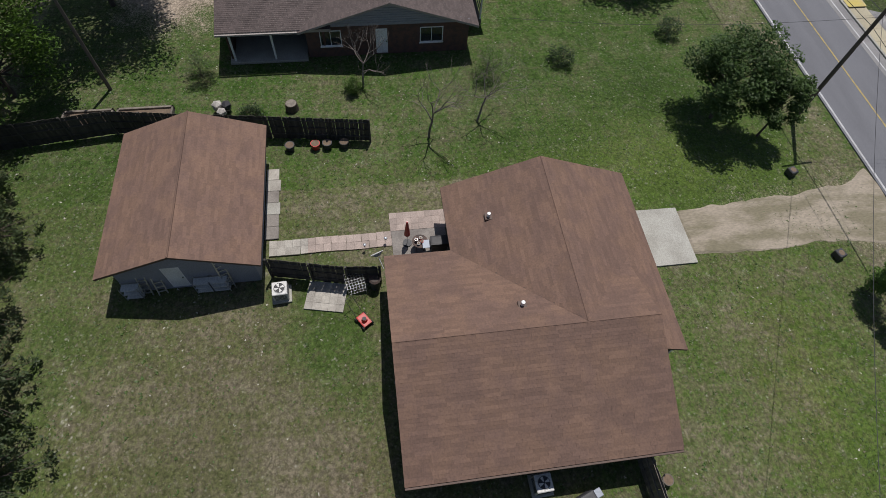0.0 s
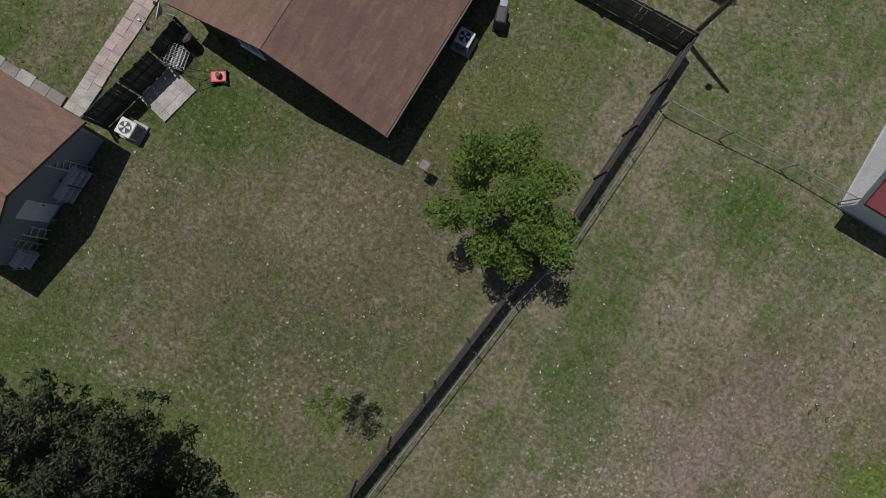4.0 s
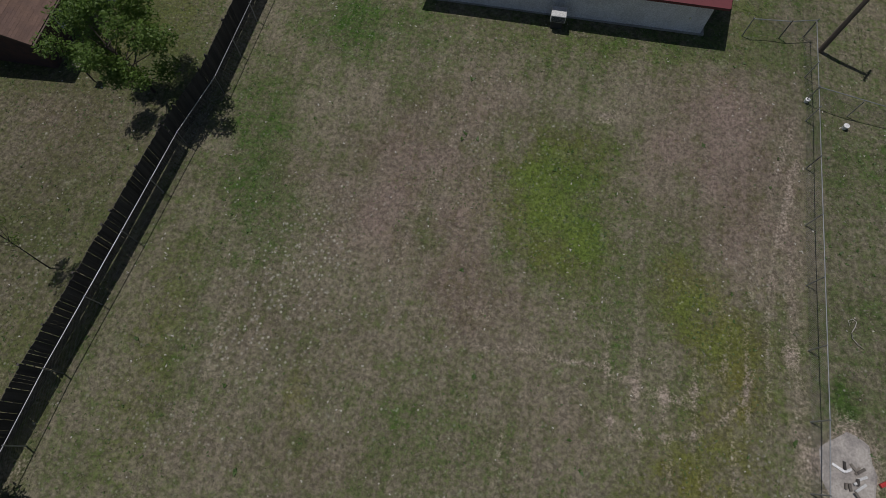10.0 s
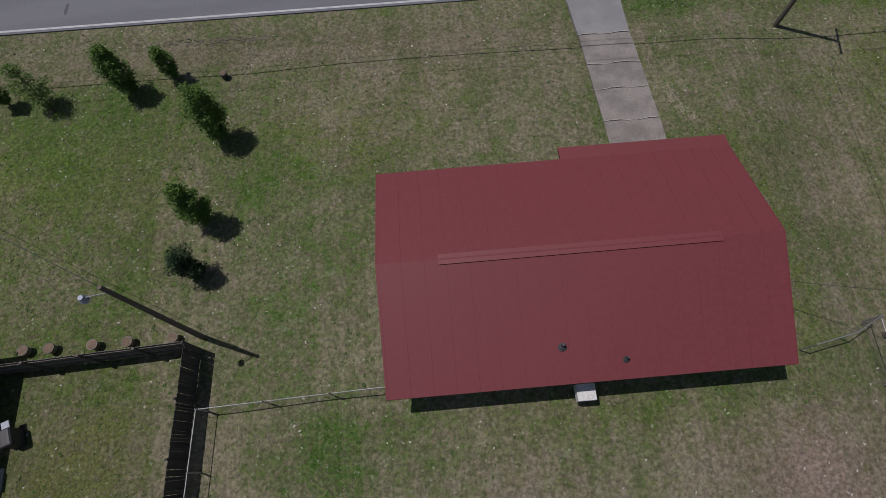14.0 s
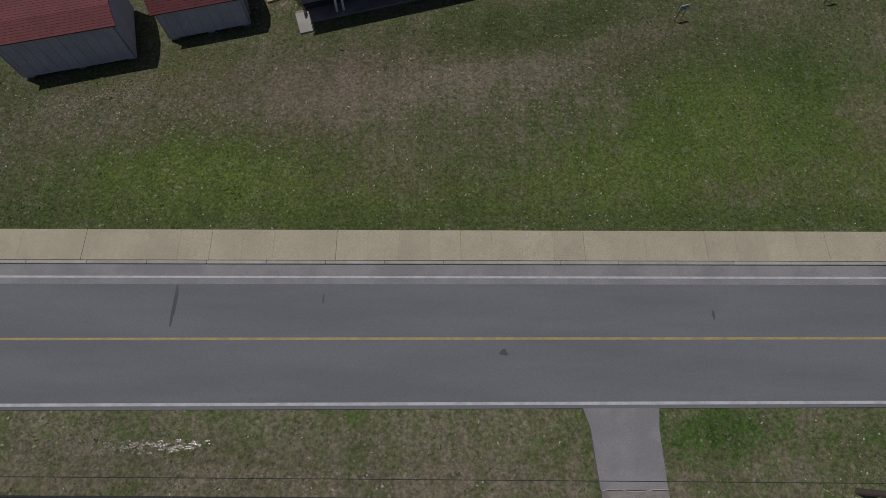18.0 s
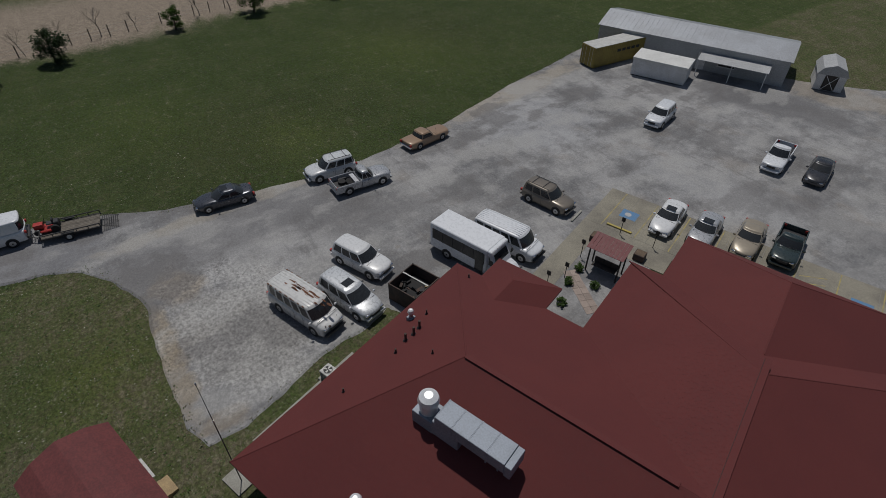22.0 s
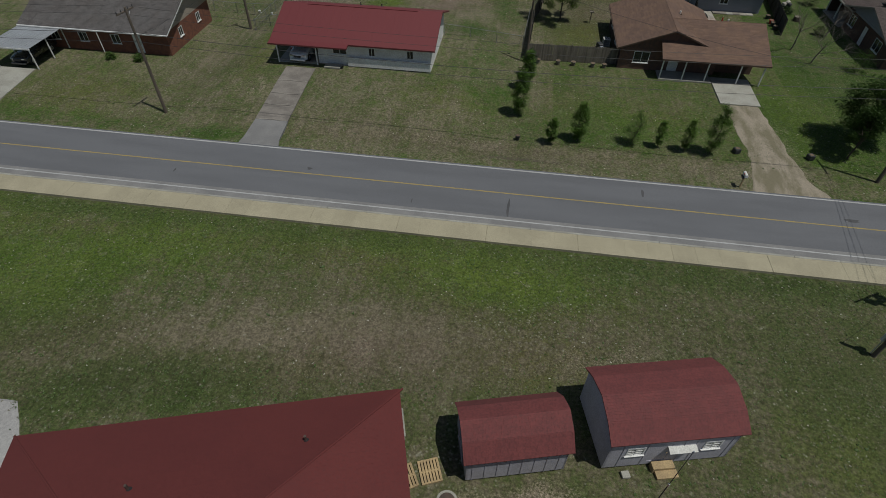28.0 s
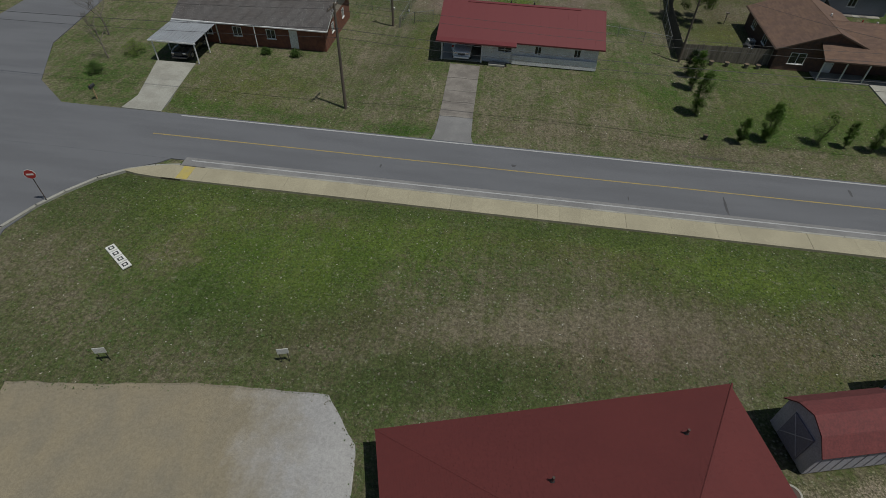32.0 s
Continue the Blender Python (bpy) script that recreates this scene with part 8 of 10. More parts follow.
def tree(name, x, y, height, radius, leaf, label, seed, count=2600, size=0.14, low=0.25, trunk=0.09, column=False, group="", clump=0.34, lean=(0, 0), bark="bark"):
    rg = random.Random(seed)
    t = thing(name, about(x, y, 0, -0.05), label, "tree", group)
    bm = bm_new()
    spine = limb_path(rg, (0, 0, 0), (lean[0], lean[1], 1), height * (0.85 if column else 0.6), 0.10, 5)
    limbs(bm, rg, spine, trunk, trunk * 0.4, 8)
    clumps = []
    n = 40 if column else int(9 + radius * 5)
    for i in range(n):
        q = low + (0.97 - low) * (i + rg.random()) / n
        k = min(len(spine) - 2, int(q * (len(spine) - 1) * 0.98))
        start = spine[k].lerp(spine[k + 1], rg.random())
        a = i * 2.4 + rg.uniform(-0.5, 0.5)
        out = radius * (math.sin(math.pi * (0.18 + 0.75 * (q - low) / (1 - low))) ** 0.8) * rg.uniform(0.65, 1.05)
        if column:
            out = radius * (0.45 + 0.75 * min(1.0, (q - low) * 3.0)) * min(1.0, (1.08 - q) * 2.2) * rg.uniform(0.5, 1.0)
        rise = height * q + rg.uniform(-0.05, 0.1) * height
        tip = Vector((math.cos(a) * out + lean[0] * rise, math.sin(a) * out + lean[1] * rise, max(rise, start.z + 0.1)))
        mid = start.lerp(tip, 0.5) + Vector((rg.uniform(-0.1, 0.1), rg.uniform(-0.1, 0.1), -0.06 * radius))
        limbs(bm, rg, [start, mid, tip], trunk * 0.35, trunk * 0.08, 4)
        clumps += [(tip, radius * clump), (mid.lerp(tip, 0.5), radius * clump * 0.8)]
    clumps.append((Vector((lean[0] * height, lean[1] * height, height * 0.92)), radius * clump))
    part("trunk", bm, bark, t)
    ob = new("crown", leaf_mesh("crown", clumps, count, size, leaf, rg))
    ob.parent = t
    return t


def conifer(name, x, y, height, radius, label, seed, count=4200):
    rg = random.Random(seed)
    t = thing(name, about(x, y, 0, -0.05), label, "tree", "dark evergreens")
    bm = bm_new()
    tube(bm, (0, 0, 0), (0, 0, height * 0.95), 0.16, 0.03, 8)
    clumps = []
    for i in range(26):
        q = 0.1 + 0.88 * i / 26
        for k in range(5):
            a = rg.uniform(0, 6.283)
            out = radius * (1.02 - q) ** 0.7 * rg.uniform(0.75, 1.1)
            tip = Vector((math.cos(a) * out, math.sin(a) * out, height * q - out * 0.12))
            tube(bm, (0, 0, height * q), tip, 0.035, 0.01, 4, caps=False)
            clumps += [(tip * 1.0, 0.32), (Vector((tip.x * 0.65, tip.y * 0.65, tip.z)), 0.4)]
    part("trunk", bm, "bark", t)
    ob = new("crown", leaf_mesh("crown", clumps, count, 0.15, "leaf_conifer", rg, 0.5))
    ob.parent = t
    return t


def bare_tree(name, x, y, height, label, seed, spread=0.55, depth=4, bark="bare_bark", buds=0):
    rg = random.Random(seed)
    t = thing(name, about(x, y, 0, -0.05), label, "tree", "bare trees")
    bm = bm_new()
    tips = []

    def grow(p, way, length, r, level):
        pts = limb_path(rg, p, way, length, 0.22, 3)
        limbs(bm, rg, pts, r, r * 0.55, 5 if level < 2 else 3)
        if level == depth:
            tips.append((pts[-1], 0.25))
            return
        for k in range(rg.choice((3, 3, 4)) if level else 5):
            d = (pts[-1] - pts[0]).normalized() + Vector((rg.uniform(-1, 1), rg.uniform(-1, 1), rg.uniform(-0.2, 0.5))) * spread * 1.4
            grow(pts[-1] if k else pts[2], d, length * rg.uniform(0.6, 0.8), r * 0.5, level + 1)

    grow((0, 0, 0), (0, 0, 1), height * 0.36, height * 0.016, 0)
    part("trunk", bm, bark, t)
    if buds:
        ob = new("crown", leaf_mesh("crown", tips, buds, 0.06, "leaf_yellow", rg))
        ob.parent = t
    return t


YOUNG = "slender young leafy tree in the front lawn"
for i, (x, y, h, r, lf, n) in enumerate(((-19.94, -8.54, 3.6, 0.72, "leaf_bright", 1500), (-20.45, -13.47, 3.3, 0.66, "leaf_bright", 1300), (-20.66, -16.3, 2.4, 0.6, "leaf_dark", 900), (-22.86, -4.29, 2.1, 0.45, "leaf_bright", 700), (-25.21, -5.05, 3.1, 0.66, "leaf_bright", 1400),
                                        (-29.87, -5.41, 2.6, 0.8, "leaf_bright", 420), (-32, -5.25, 2.2, 0.42, "leaf_bright", 500), (-34.13, -4.97, 2.5, 0.5, "leaf_bright", 650), (-36.26, -4.9, 3.7, 0.75, "leaf_bright", 1300))):
    tree("young_tree", x, y, h * 1.18, r * 0.95, lf, YOUNG if n > 450 else "thin young tree with sparse leaves", 20 + i, int(n * 2.1), 0.10, 0.10, 0.035, True, "young trees along the road", 0.55)
tree("shade_tree", -49.60, -8.6, 5.8, 2.8, "leaf_shade", "leafy shade tree beside the road", 41, 7500, 0.16, 0.3, 0.16)
tree("shade_tree", -47.75, -6.13, 4.6, 1.5, "leaf_shade", "small leafy tree beside the road", 40, 2600, 0.15, 0.45, 0.08)
tree("yard_tree", -23.9, -31.1, 6.8, 2.65, "leaf_fresh", "fresh yellow-green tree by the fence", 42, 8000, 0.12, 0.34, 0.09, clump=0.27)
tree("sapling", -25.15, -41.5, 5.0, 0.85, "leaf_yellow", "tall thin sapling with a few fresh leaves", 43, 520, 0.09, 0.6, 0.035, lean=(-0.06, 0.1))
tree("bright_tree", -24.0, -53.3, 6.2, 2.9, "leaf_bright", "bright green leafy tree at the fence corner", 44, 7500, 0.17, 0.15, 0.15, clump=0.36)
tree("bright_tree", -27.96, -54.41, 4.6, 2.0, "leaf_green", "rounded green tree beside the evergreens", 45, 3600, 0.15, 0.12, 0.11)
tree("bright_tree", -33.53, -51.98, 5.2, 1.9, "leaf_bright", "fresh green tree among evergreens", 46, 3000, 0.15, 0.15, 0.11)
for i, (x, y, h, r) in enumerate(((-28.61, -49.02, 5.5, 2.1), (-31.6, -48.2, 7.5, 2.9), (-35.6, -49.37, 7.0, 2.9), (-30.43, -52, 6.0, 2.4), (-39.6, -50.95, 6.5, 2.8), (-43.6, -51.12, 6.2, 2.7), (-36.84, -54.26, 6.5, 2.8), (-46.38, -52.51, 6.5, 2.9), (-41.05, -55.73, 7, 3))):
    conifer("evergreen_tree", x, y, h, r, "dense dark evergreen at the back of the yard", 60 + i)
tree("woodland_tree", -55, -52.8, 8.0, 4.2, "leaf_bright", "large leafy tree over the back fence", 47, 8000, 0.2, 0.2, 0.22)
tree("woodland_tree", -49.13, -56.26, 7.0, 3.6, "leaf_dark", "large dark leafy tree behind the workshop", 48, 6000, 0.2, 0.15, 0.2)
tree("woodland_tree", -63.71, -48.38, 11.0, 5.6, "leaf_green", "large leafy tree beside bare earth", 57, 12500, 0.2, 0.45, 0.2)
bare_tree("ornamental_tree", -49.5, -27.47, 5.6, "small bare tree with thin upright twigs", 71, 0.6)
bare_tree("ornamental_tree", -54.22, -31.26, 4.6, "bare grey tree in front of the dark house", 72, 0.8)
bare_tree("bare_tree", 38.5, -9.0, 5.0, "grey bare tree near the junction", 74, 0.8, 4, "bare_bark", 0)
bare_tree("bare_tree", 41.5, -14.0, 5.5, "grey bare tree near the junction", 75, 0.8, 4, "bare_bark", 0)
bare_tree("bare_tree", -50.56, -24.24, 5.0, "pale bare tree on green lawn", 76, 1.05, 5, "bare_bark", 0)
SHRUBS = ((-55.82, -41.59, 1.7, 1.0, "leaf_conifer"), (-54.8, -22.89, 2.2, 1.2, "leaf_green"), (-53.84, -31.89, 1.0, 0.6, "leaf_green"), (-52.09, -38.35, 0.6, 0.7, "leaf_dark"), (-57.86, -8.8, 1.3, 0.9, "leaf_dark"), (38.0, -6.0, 1.0, 0.8, "leaf_green"), (36.5, -10.5, 1.2, 1.0, "leaf_yellow"),
          (20.0, -12.9, 0.7, 0.6, "leaf_green"), (23.2, -12.9, 0.6, 0.5, "leaf_green"), (-64.2, -14.25, 1.2, 1.0, "leaf_dark"), (-67.99, -14.01, 1.2, 1.1, "leaf_dark"), (-71.79, -14.59, 1.2, 1.0, "leaf_green"), (-55.53, -17.45, 1.1, 0.9, "leaf_dark"))
for i, (x, y, h, r, lf) in enumerate(SHRUBS):
    tree("shrub", x, y, h, r, lf, "small leafy green shrub on the lawn", 80 + i, 700, 0.09, 0.05, 0.03, clump=0.5)
for i, (u, v) in enumerate(((-2.9, 28.7), (-3.45, 30.8), (-3.5, 32.6), (-3.8, 26.2), (-1.8, 31.6))):
    p = ORIGIN + u * UX + v * UY
    tree("shrub", p.x, p.y, 0.6, 0.32, "leaf_green", "small shrub in the pebble courtyard", 120 + i, 380, 0.08, 0.05, 0.02, clump=0.5)
# trees over the far side of the road and along the field's far edge
for i, (x, y, h, r, lf, n) in enumerate(((-66.6, -8.9, 6.8, 4.4, "leaf_fresh", 8500), (-76.26, -7.55, 7.4, 4.2, "leaf_bright", 5500), (-69.95, -16.99, 8.0, 4.0, "leaf_green", 5000), (-72.88, -14.53, 6.0, 2.6, "leaf_green", 3200), (-88.99, -10.54, 6.5, 3.0, "leaf_dark", 3200), (-99.74, -10.97, 7, 3.5, "leaf_green", 3600), (-109.04, -7.09, 7, 3.2, "leaf_green", 3200),
                                        (-91.5, 27.5, 4.0, 2.0, "leaf_dark", 1900), (-88.0, 20.0, 3.2, 1.6, "leaf_dark", 1300), (-99.5, 69.0, 6.0, 2.9, "leaf_green", 2600), (-93.5, 17.0, 4.5, 2.0, "leaf_dark", 1600), (-97.0, 55.0, 5.0, 2.2, "leaf_green", 1800), (-104.0, 84.0, 6.0, 2.8, "leaf_dark", 2400), (-95.5, 43.0, 3.0, 1.3, "leaf_green", 900))):
    tree("roadside_tree" if y < 10 else "field_tree", x, y, h, r, lf, "broad leafy tree by the road" if y < 10 else "leafy tree at the edge of the field", 140 + i, n, 0.2, 0.18, 0.16)
for i in range(14):
    y = 20 + i * 4.6
    bare_tree("hedge_tree", -96.5 - i * 0.55 + (i % 3) * 0.8, y, 3.4 + (i % 4) * 0.5, "thin bare tree along the far fence", 180 + i, 0.5, 3)
# ---- fences ----
PICKET = mesh_of("picket", box_bm((-0.067, -0.01, 0.0), (0.067, 0.01, 1.8)), "wood_dark")
PICKET_GREY = mesh_of("picket", box_bm((-0.067, -0.01, 0.0), (0.067, 0.01, 1.75)), "wood_grey")


def wood_fence(pts, label, me, mat, side=1, gap=0.138):
    f = thing("wooden_fence", Matrix(), label, "fence", "wooden fences")
    rg = random.Random(int(abs(pts[0][0] * 7)))
    for (x0, y0), (x1, y1) in zip(pts, pts[1:]):
        d, a = math.hypot(x1 - x0, y1 - y0), math.atan2(y1 - y0, x1 - x0)
        m = about(x0, y0, math.degrees(a))
        for z in (0.35, 0.95, 1.5):
            part("rail", bm_box_at((0, side * 0.012, z), (d, side * 0.06, z + 0.085), m), mat, f)
        for i in range(int(d / 2.4) + 1):
            x = min(i * 2.4, d - 0.1)
            part("post", bm_box_at((x, side * 0.06 - 0.05, -0.1), (x + 0.1, side * 0.06 + 0.05, 1.85), m), mat, f)
        for i in range(int(d / gap)):
            q = m @ pose(i * gap + 0.07, rg.uniform(-0.004, 0.004), rg.uniform(-0.05, 0.02), 0, rg.uniform(-0.8, 0.8), 0)
            piece("picket", me, q, f)
    return f


wood_fence([(-29.68, -20.4), (-20.25, -20.0)], "weathered picket fence facing the street", PICKET_GREY, "wood_grey", -1)
wood_fence([(-20.25, -20.0), (-20.75, -30.5), (-21.5, -34.0), (-22.15, -39.5), (-23.0, -46.0), (-23.6, -51.0)], "long dark weathered picket fence between two yards", PICKET, "wood_dark", -1)
wood_fence([(-49.44, -31.05), (-50.2, -36.98), (-51.33, -46.03), (-50.5, -52.68)], "dark picket fence behind the workshop", PICKET, "wood_dark", 1)
wood_fence([(-40.6, -36.8), (-40.14, -34.71), (-39.75, -32.92), (-39.6, -31.15)], "dark wooden fence between workshop and house", PICKET, "wood_dark", -1, 0.136)


def chain_fence(pts, label, height=1.2, rail=True):
    f = thing("chain_link_fence", Matrix(), label, "fence", "chain-link fences")
    verts, faces = [], []
    for (x0, y0), (x1, y1) in zip(pts, pts[1:]):
        d = math.hypot(x1 - x0, y1 - y0)
        way = Vector((x1 - x0, y1 - y0, 0)) / d
        if rail:
            part("top_rail", tube_bm((x0, y0, height), (x1, y1, height), 0.022, n=6), "fence_steel", f)
        n = max(1, round(d / 2.9))
        for i in range(n + 1):
            p = Vector((x0, y0, 0)) + way * d * i / n
            post = part("post", tube_bm((p.x, p.y, -0.1), (p.x, p.y, height + 0.05), 0.03, n=6), "fence_steel", f)
            part("post_cap", tube_bm((p.x, p.y, height + 0.05), (p.x, p.y, height + 0.09), 0.035, 0.01, n=6), "fence_steel", post)
        k = int(d / 0.1)
        side = way.cross(Vector((0, 0, 1))) * 0.002
        for i in range(-int(height / 0.1), k):
            for sgn in (1, -1):
                s0, s1 = i * 0.1, i * 0.1 + height
                z0, z1 = 0.03, height
                if s0 < 0:
                    z0, s0 = z0 - s0, 0.0
                if s1 > d:
                    z1, s1 = z1 - (s1 - d), d
                if z1 - z0 < 0.05:
                    continue
                if sgn < 0:
                    z0, z1 = height + 0.03 - z0, height + 0.03 - z1
                a, b = Vector((x0, y0, z0)) + way * s0, Vector((x0, y0, z1)) + way * s1
                up = Vector((0, 0, 0.0035))
                q = len(verts)
                verts += [a - up, b - up, b + up, a + up]
                faces.append((q, q + 1, q + 2, q + 3))
    for ob in [c for q in f.children for c in (q,) + tuple(q.children)]:
        for v in ob.data.vertices:
            v.co.z += float(swell(v.co.x, v.co.y))
    verts = [Vector((q.x, q.y, q.z + float(swell(q.x, q.y)))) for q in verts]
    ob = new("wire_mesh", raw_mesh("wire_mesh", verts, faces, "fence_steel"))
    ob.parent = f
    tagged(ob, kind="stuff")
    return f


chain_fence([(-19.7, -22.9), (-11.0, -22.75)], "chain-link fence joining the house to the picket fence")
chain_fence([(6.9, -22.6), (9.0, -22.2), (10.6, -21.5)], "short chain-link fence and gate beside the red-roofed house")
chain_fence([(10.5, -21.6), (10.2, -30.0), (9.75, -42.4), (9.1, -51.0)], "chain-link fence along the side of the field")
chain_fence([(-22.3, -52.3), (-12, -52.1), (0, -51.9), (9.1, -51.0)], "low chain-link fence across the end of the field")
chain_fence([(-19.75, -22.9), (-20.2, -30.5), (-20.95, -34.0), (-21.6, -39.5), (-22.4, -46.0), (-22.9, -52.2)], "chain-link fence close beside the picket fence", 1.25)
chain_fence([(10.3, -26.0), (15, -26.6), (24, -27.2)], "chain-link fence between back yards")
far = thing("field_fence", Matrix(), "old wire fence with wooden posts at the field's edge", "fence")
pts = [(-94.5, 14), (-97, 30), (-99.5, 42), (-102, 58), (-105, 76), (-106, 95)]
for (x0, y0), (x1, y1) in zip(pts, pts[1:]):
    d = math.hypot(x1 - x0, y1 - y0)
    for i in range(int(d / 2.5)):
        x, y = x0 + (x1 - x0) * i * 2.5 / d, y0 + (y1 - y0) * i * 2.5 / d
        part("post", tube_bm((x, y, -0.1), (x, y, 1.5), 0.07, n=6), "wood_grey", far)
    for z in (0.5, 1.0, 1.4):
        part("wire", tube_bm((x0, y0, z), (x1, y1, z), 0.012, n=4), "fence_steel", far)
# ---- poles and wires ----
def utility_pole(x, y, h, label, arm=None, turn=0.0, transformers=0, r=0.15, lamp=False, box_at=None, lean=(0, 0)):
    p = thing("utility_pole", about(x, y, turn), label, "utility pole", "wooden poles")
    part("shaft", tube_bm((0, 0, -0.2), (lean[0], lean[1], h), r, r * 0.62, n=10), "pole_wood", p)
    if arm:
        z = h - 0.35
        a = part("crossarm", box_bm((-arm / 2, -0.2, z - 0.06), (arm / 2, -0.1, z + 0.06), 0.01), "pole_wood", p)
        for k in (-0.46, -0.2, 0.2, 0.46):
            part("insulator", tube_bm((k * arm, -0.15, z + 0.06), (k * arm, -0.15, z + 0.24), 0.045, 0.03, n=8), "plastic_dark", a)
        for s in (-1, 1):
            part("brace", tube_bm((s * arm * 0.28, -0.15, z - 0.05), (0, -0.12, z - 0.7), 0.02, n=5), "steel", p)
    for k in range(transformers):
        q = (k - (transformers - 1) / 2) * 1.25
        cx, cy = 0.48 * math.sin(q * 1.9), -0.48 * math.cos(q * 1.2)
        t = part("transformer", tube_bm((cx, cy, h - 2.5), (cx, cy, h - 1.65), 0.25, n=14), "ac_case", p, "grey pole transformer")
        part("transformer_lid", tube_bm((cx, cy, h - 1.65), (cx, cy, h - 1.58), 0.27, 0.2, n=14), "ac_case", t)
        part("bushing", tube_bm((cx, cy, h - 1.58), (cx, cy, h - 1.3), 0.04, n=6), "plastic_dark", t)
        part("bracket", box_bm((min(0, cx) - 0.02, min(0, cy), h - 2.2), (max(0, cx) + 0.02, max(0, cy), h - 2.12)), "steel", p)
    if lamp:
        part("lamp_arm", tube_bm((0, 0, h - 0.6), (0.75, 0, h - 0.25), 0.025, n=6), "steel", p)
        l = part("lamp_head", tube_bm((0.75, 0, h - 0.42), (0.75, 0, h - 0.18), 0.17, 0.09, n=12), "duct", p, "grey yard lamp")
        part("lamp_glass", tube_bm((0.75, 0, h - 0.56), (0.75, 0, h - 0.42), 0.12, 0.16, n=12), "ac_case", l)
    if box_at:
        part("meter_box", box_bm((-0.2, -0.32, box_at), (0.2, -0.12, box_at + 0.6), 0.02), "ac_case", p, "grey meter box")
        part("conduit", tube_bm((0.1, -0.17, 0), (0.1, -0.17, h - 0.4), 0.03, n=6), "ac_case", p)
        part("disconnect", box_bm((-0.16, 0.1, box_at + 0.1), (0.16, 0.26, box_at + 0.5), 0.02), "plastic_dark", p)
    return p


utility_pole(12.1, -3.75, 9.4, "tall wooden pole with a crossarm beside the road", 1.9, 80)
utility_pole(-48.9, -3.0, 10.4, "tall wooden pole with a crossarm beside the road", 2.2, 95)
utility_pole(-46.65, 11.75, 10.2, "wooden pole with a crossarm and two grey transformers", 2.2, 30, transformers=2)
utility_pole(-41.67, 14.8, 4.4, "short dark service pole with a meter box", r=0.14, box_at=1.2)
utility_pole(-20.25, -19.45, 8.05, "wooden light pole at a fence corner", r=0.13, lamp=True, turn=200)
utility_pole(11.5, -22.2, 7.0, "short wooden pole behind the house", 1.0, 60)
utility_pole(-55.13, -47.15, 8.5, "grey leaning pole behind the back fence", r=0.12)
utility_pole(78, -3.4, 9.4, "tall wooden pole with a crossarm beside the road", 1.9, 90)
utility_pole(-112, -2.6, 10, "tall wooden pole with a crossarm beside the road", 2.2, 90)


def wire(p0, p1, sag, label="", r=0.012):
    w = bm_new()
    n = 14
    pts = []
    for i in range(n + 1):
        t = i / n
        p = Vector(p0).lerp(Vector(p1), t)
        p.z -= 4 * sag * t * (1 - t)
        pts.append(p)
    side = (Vector(p1) - Vector(p0)).cross(Vector((0, 0, 1))).normalized() * r
    up = Vector((0, 0, r))
    rings = [[w.verts.new(p + d) for d in (side, up, -side, -up)] for p in pts]
    for a, b in zip(rings, rings[1:]):
        for i in range(4):
            w.faces.new((a[i], a[(i + 1) % 4], b[(i + 1) % 4], b[i]))
    return solid("overhead_wire", w, "plastic_dark", label or "thin black overhead wire", "wire", "overhead wires")


for dy, z, r in ((0.75, 9.2, 0.011), (-0.75, 9.2, 0.011), (0.1, 7.4, 0.02), (0.0, 6.6, 0.016)):
    wire((-48.9, -3.0 + dy, z + 0.6), (12.1, -3.75 + dy, z), 0.9, r=r)
    wire((12.1, -3.75 + dy, z), (78, -3.4 + dy, z), 0.9, r=r)
    wire((-112, -2.6 + dy, z + 0.4), (-48.9, -3.0 + dy, z + 0.6), 0.9, r=r)
for d in (-0.8, 0.0, 0.8):
    wire((-48.9 + d * 0.3, -3.0 + d, 9.9), (-46.65 + d * 0.8, 11.75 + d * 0.4, 9.7), 0.25)
wire((-46.65, 11.75, 7.4), (-41.67, 14.8, 4.3), 0.3)
wire((-48.9, -3.0, 8.0), (-20.25, -19.45, 7.6), 0.8)
wire((12.1, -3.75, 7.0), (11.5, -22.2, 6.6), 0.4)
wire((-48.9, -3.0, 7.8), (-56.25, -21.64, 3.2), 0.5)
wire((11.5, -22.2, 6.4), (5.4, -20.0, 3.4), 0.2)
wire((12.1, -3.75, 7.2), (17.5, -16.0, 3.2), 0.3)
mast = thing("aerial_mast", pose(-26.72, 26.72, -0.1), "tall thin dark mast at the building's corner", "mast")
part("pole", tube_bm((0, 0, 0), (0, 0, 5.6), 0.03, 0.024, n=6), "plastic_dark", mast)
part("upper_pole", tube_bm((0, 0, 5.55), (0, 0, 8.3), 0.018, 0.012, n=6), "plastic_dark", mast)
part("collar", tube_bm((0, 0, 5.45), (0, 0, 5.65), 0.04, n=8), "steel", mast)
part("tip", tube_bm((0, 0, 8.28), (0, 0, 8.45), 0.035, 0.03, n=6), "duct", mast)
part("wall_bracket", bm_box_at((0.0, -0.02, 2.2), (0.5, 0.02, 2.25), pose(0, 0, 0, 0, 0, 16)), "steel", mast)
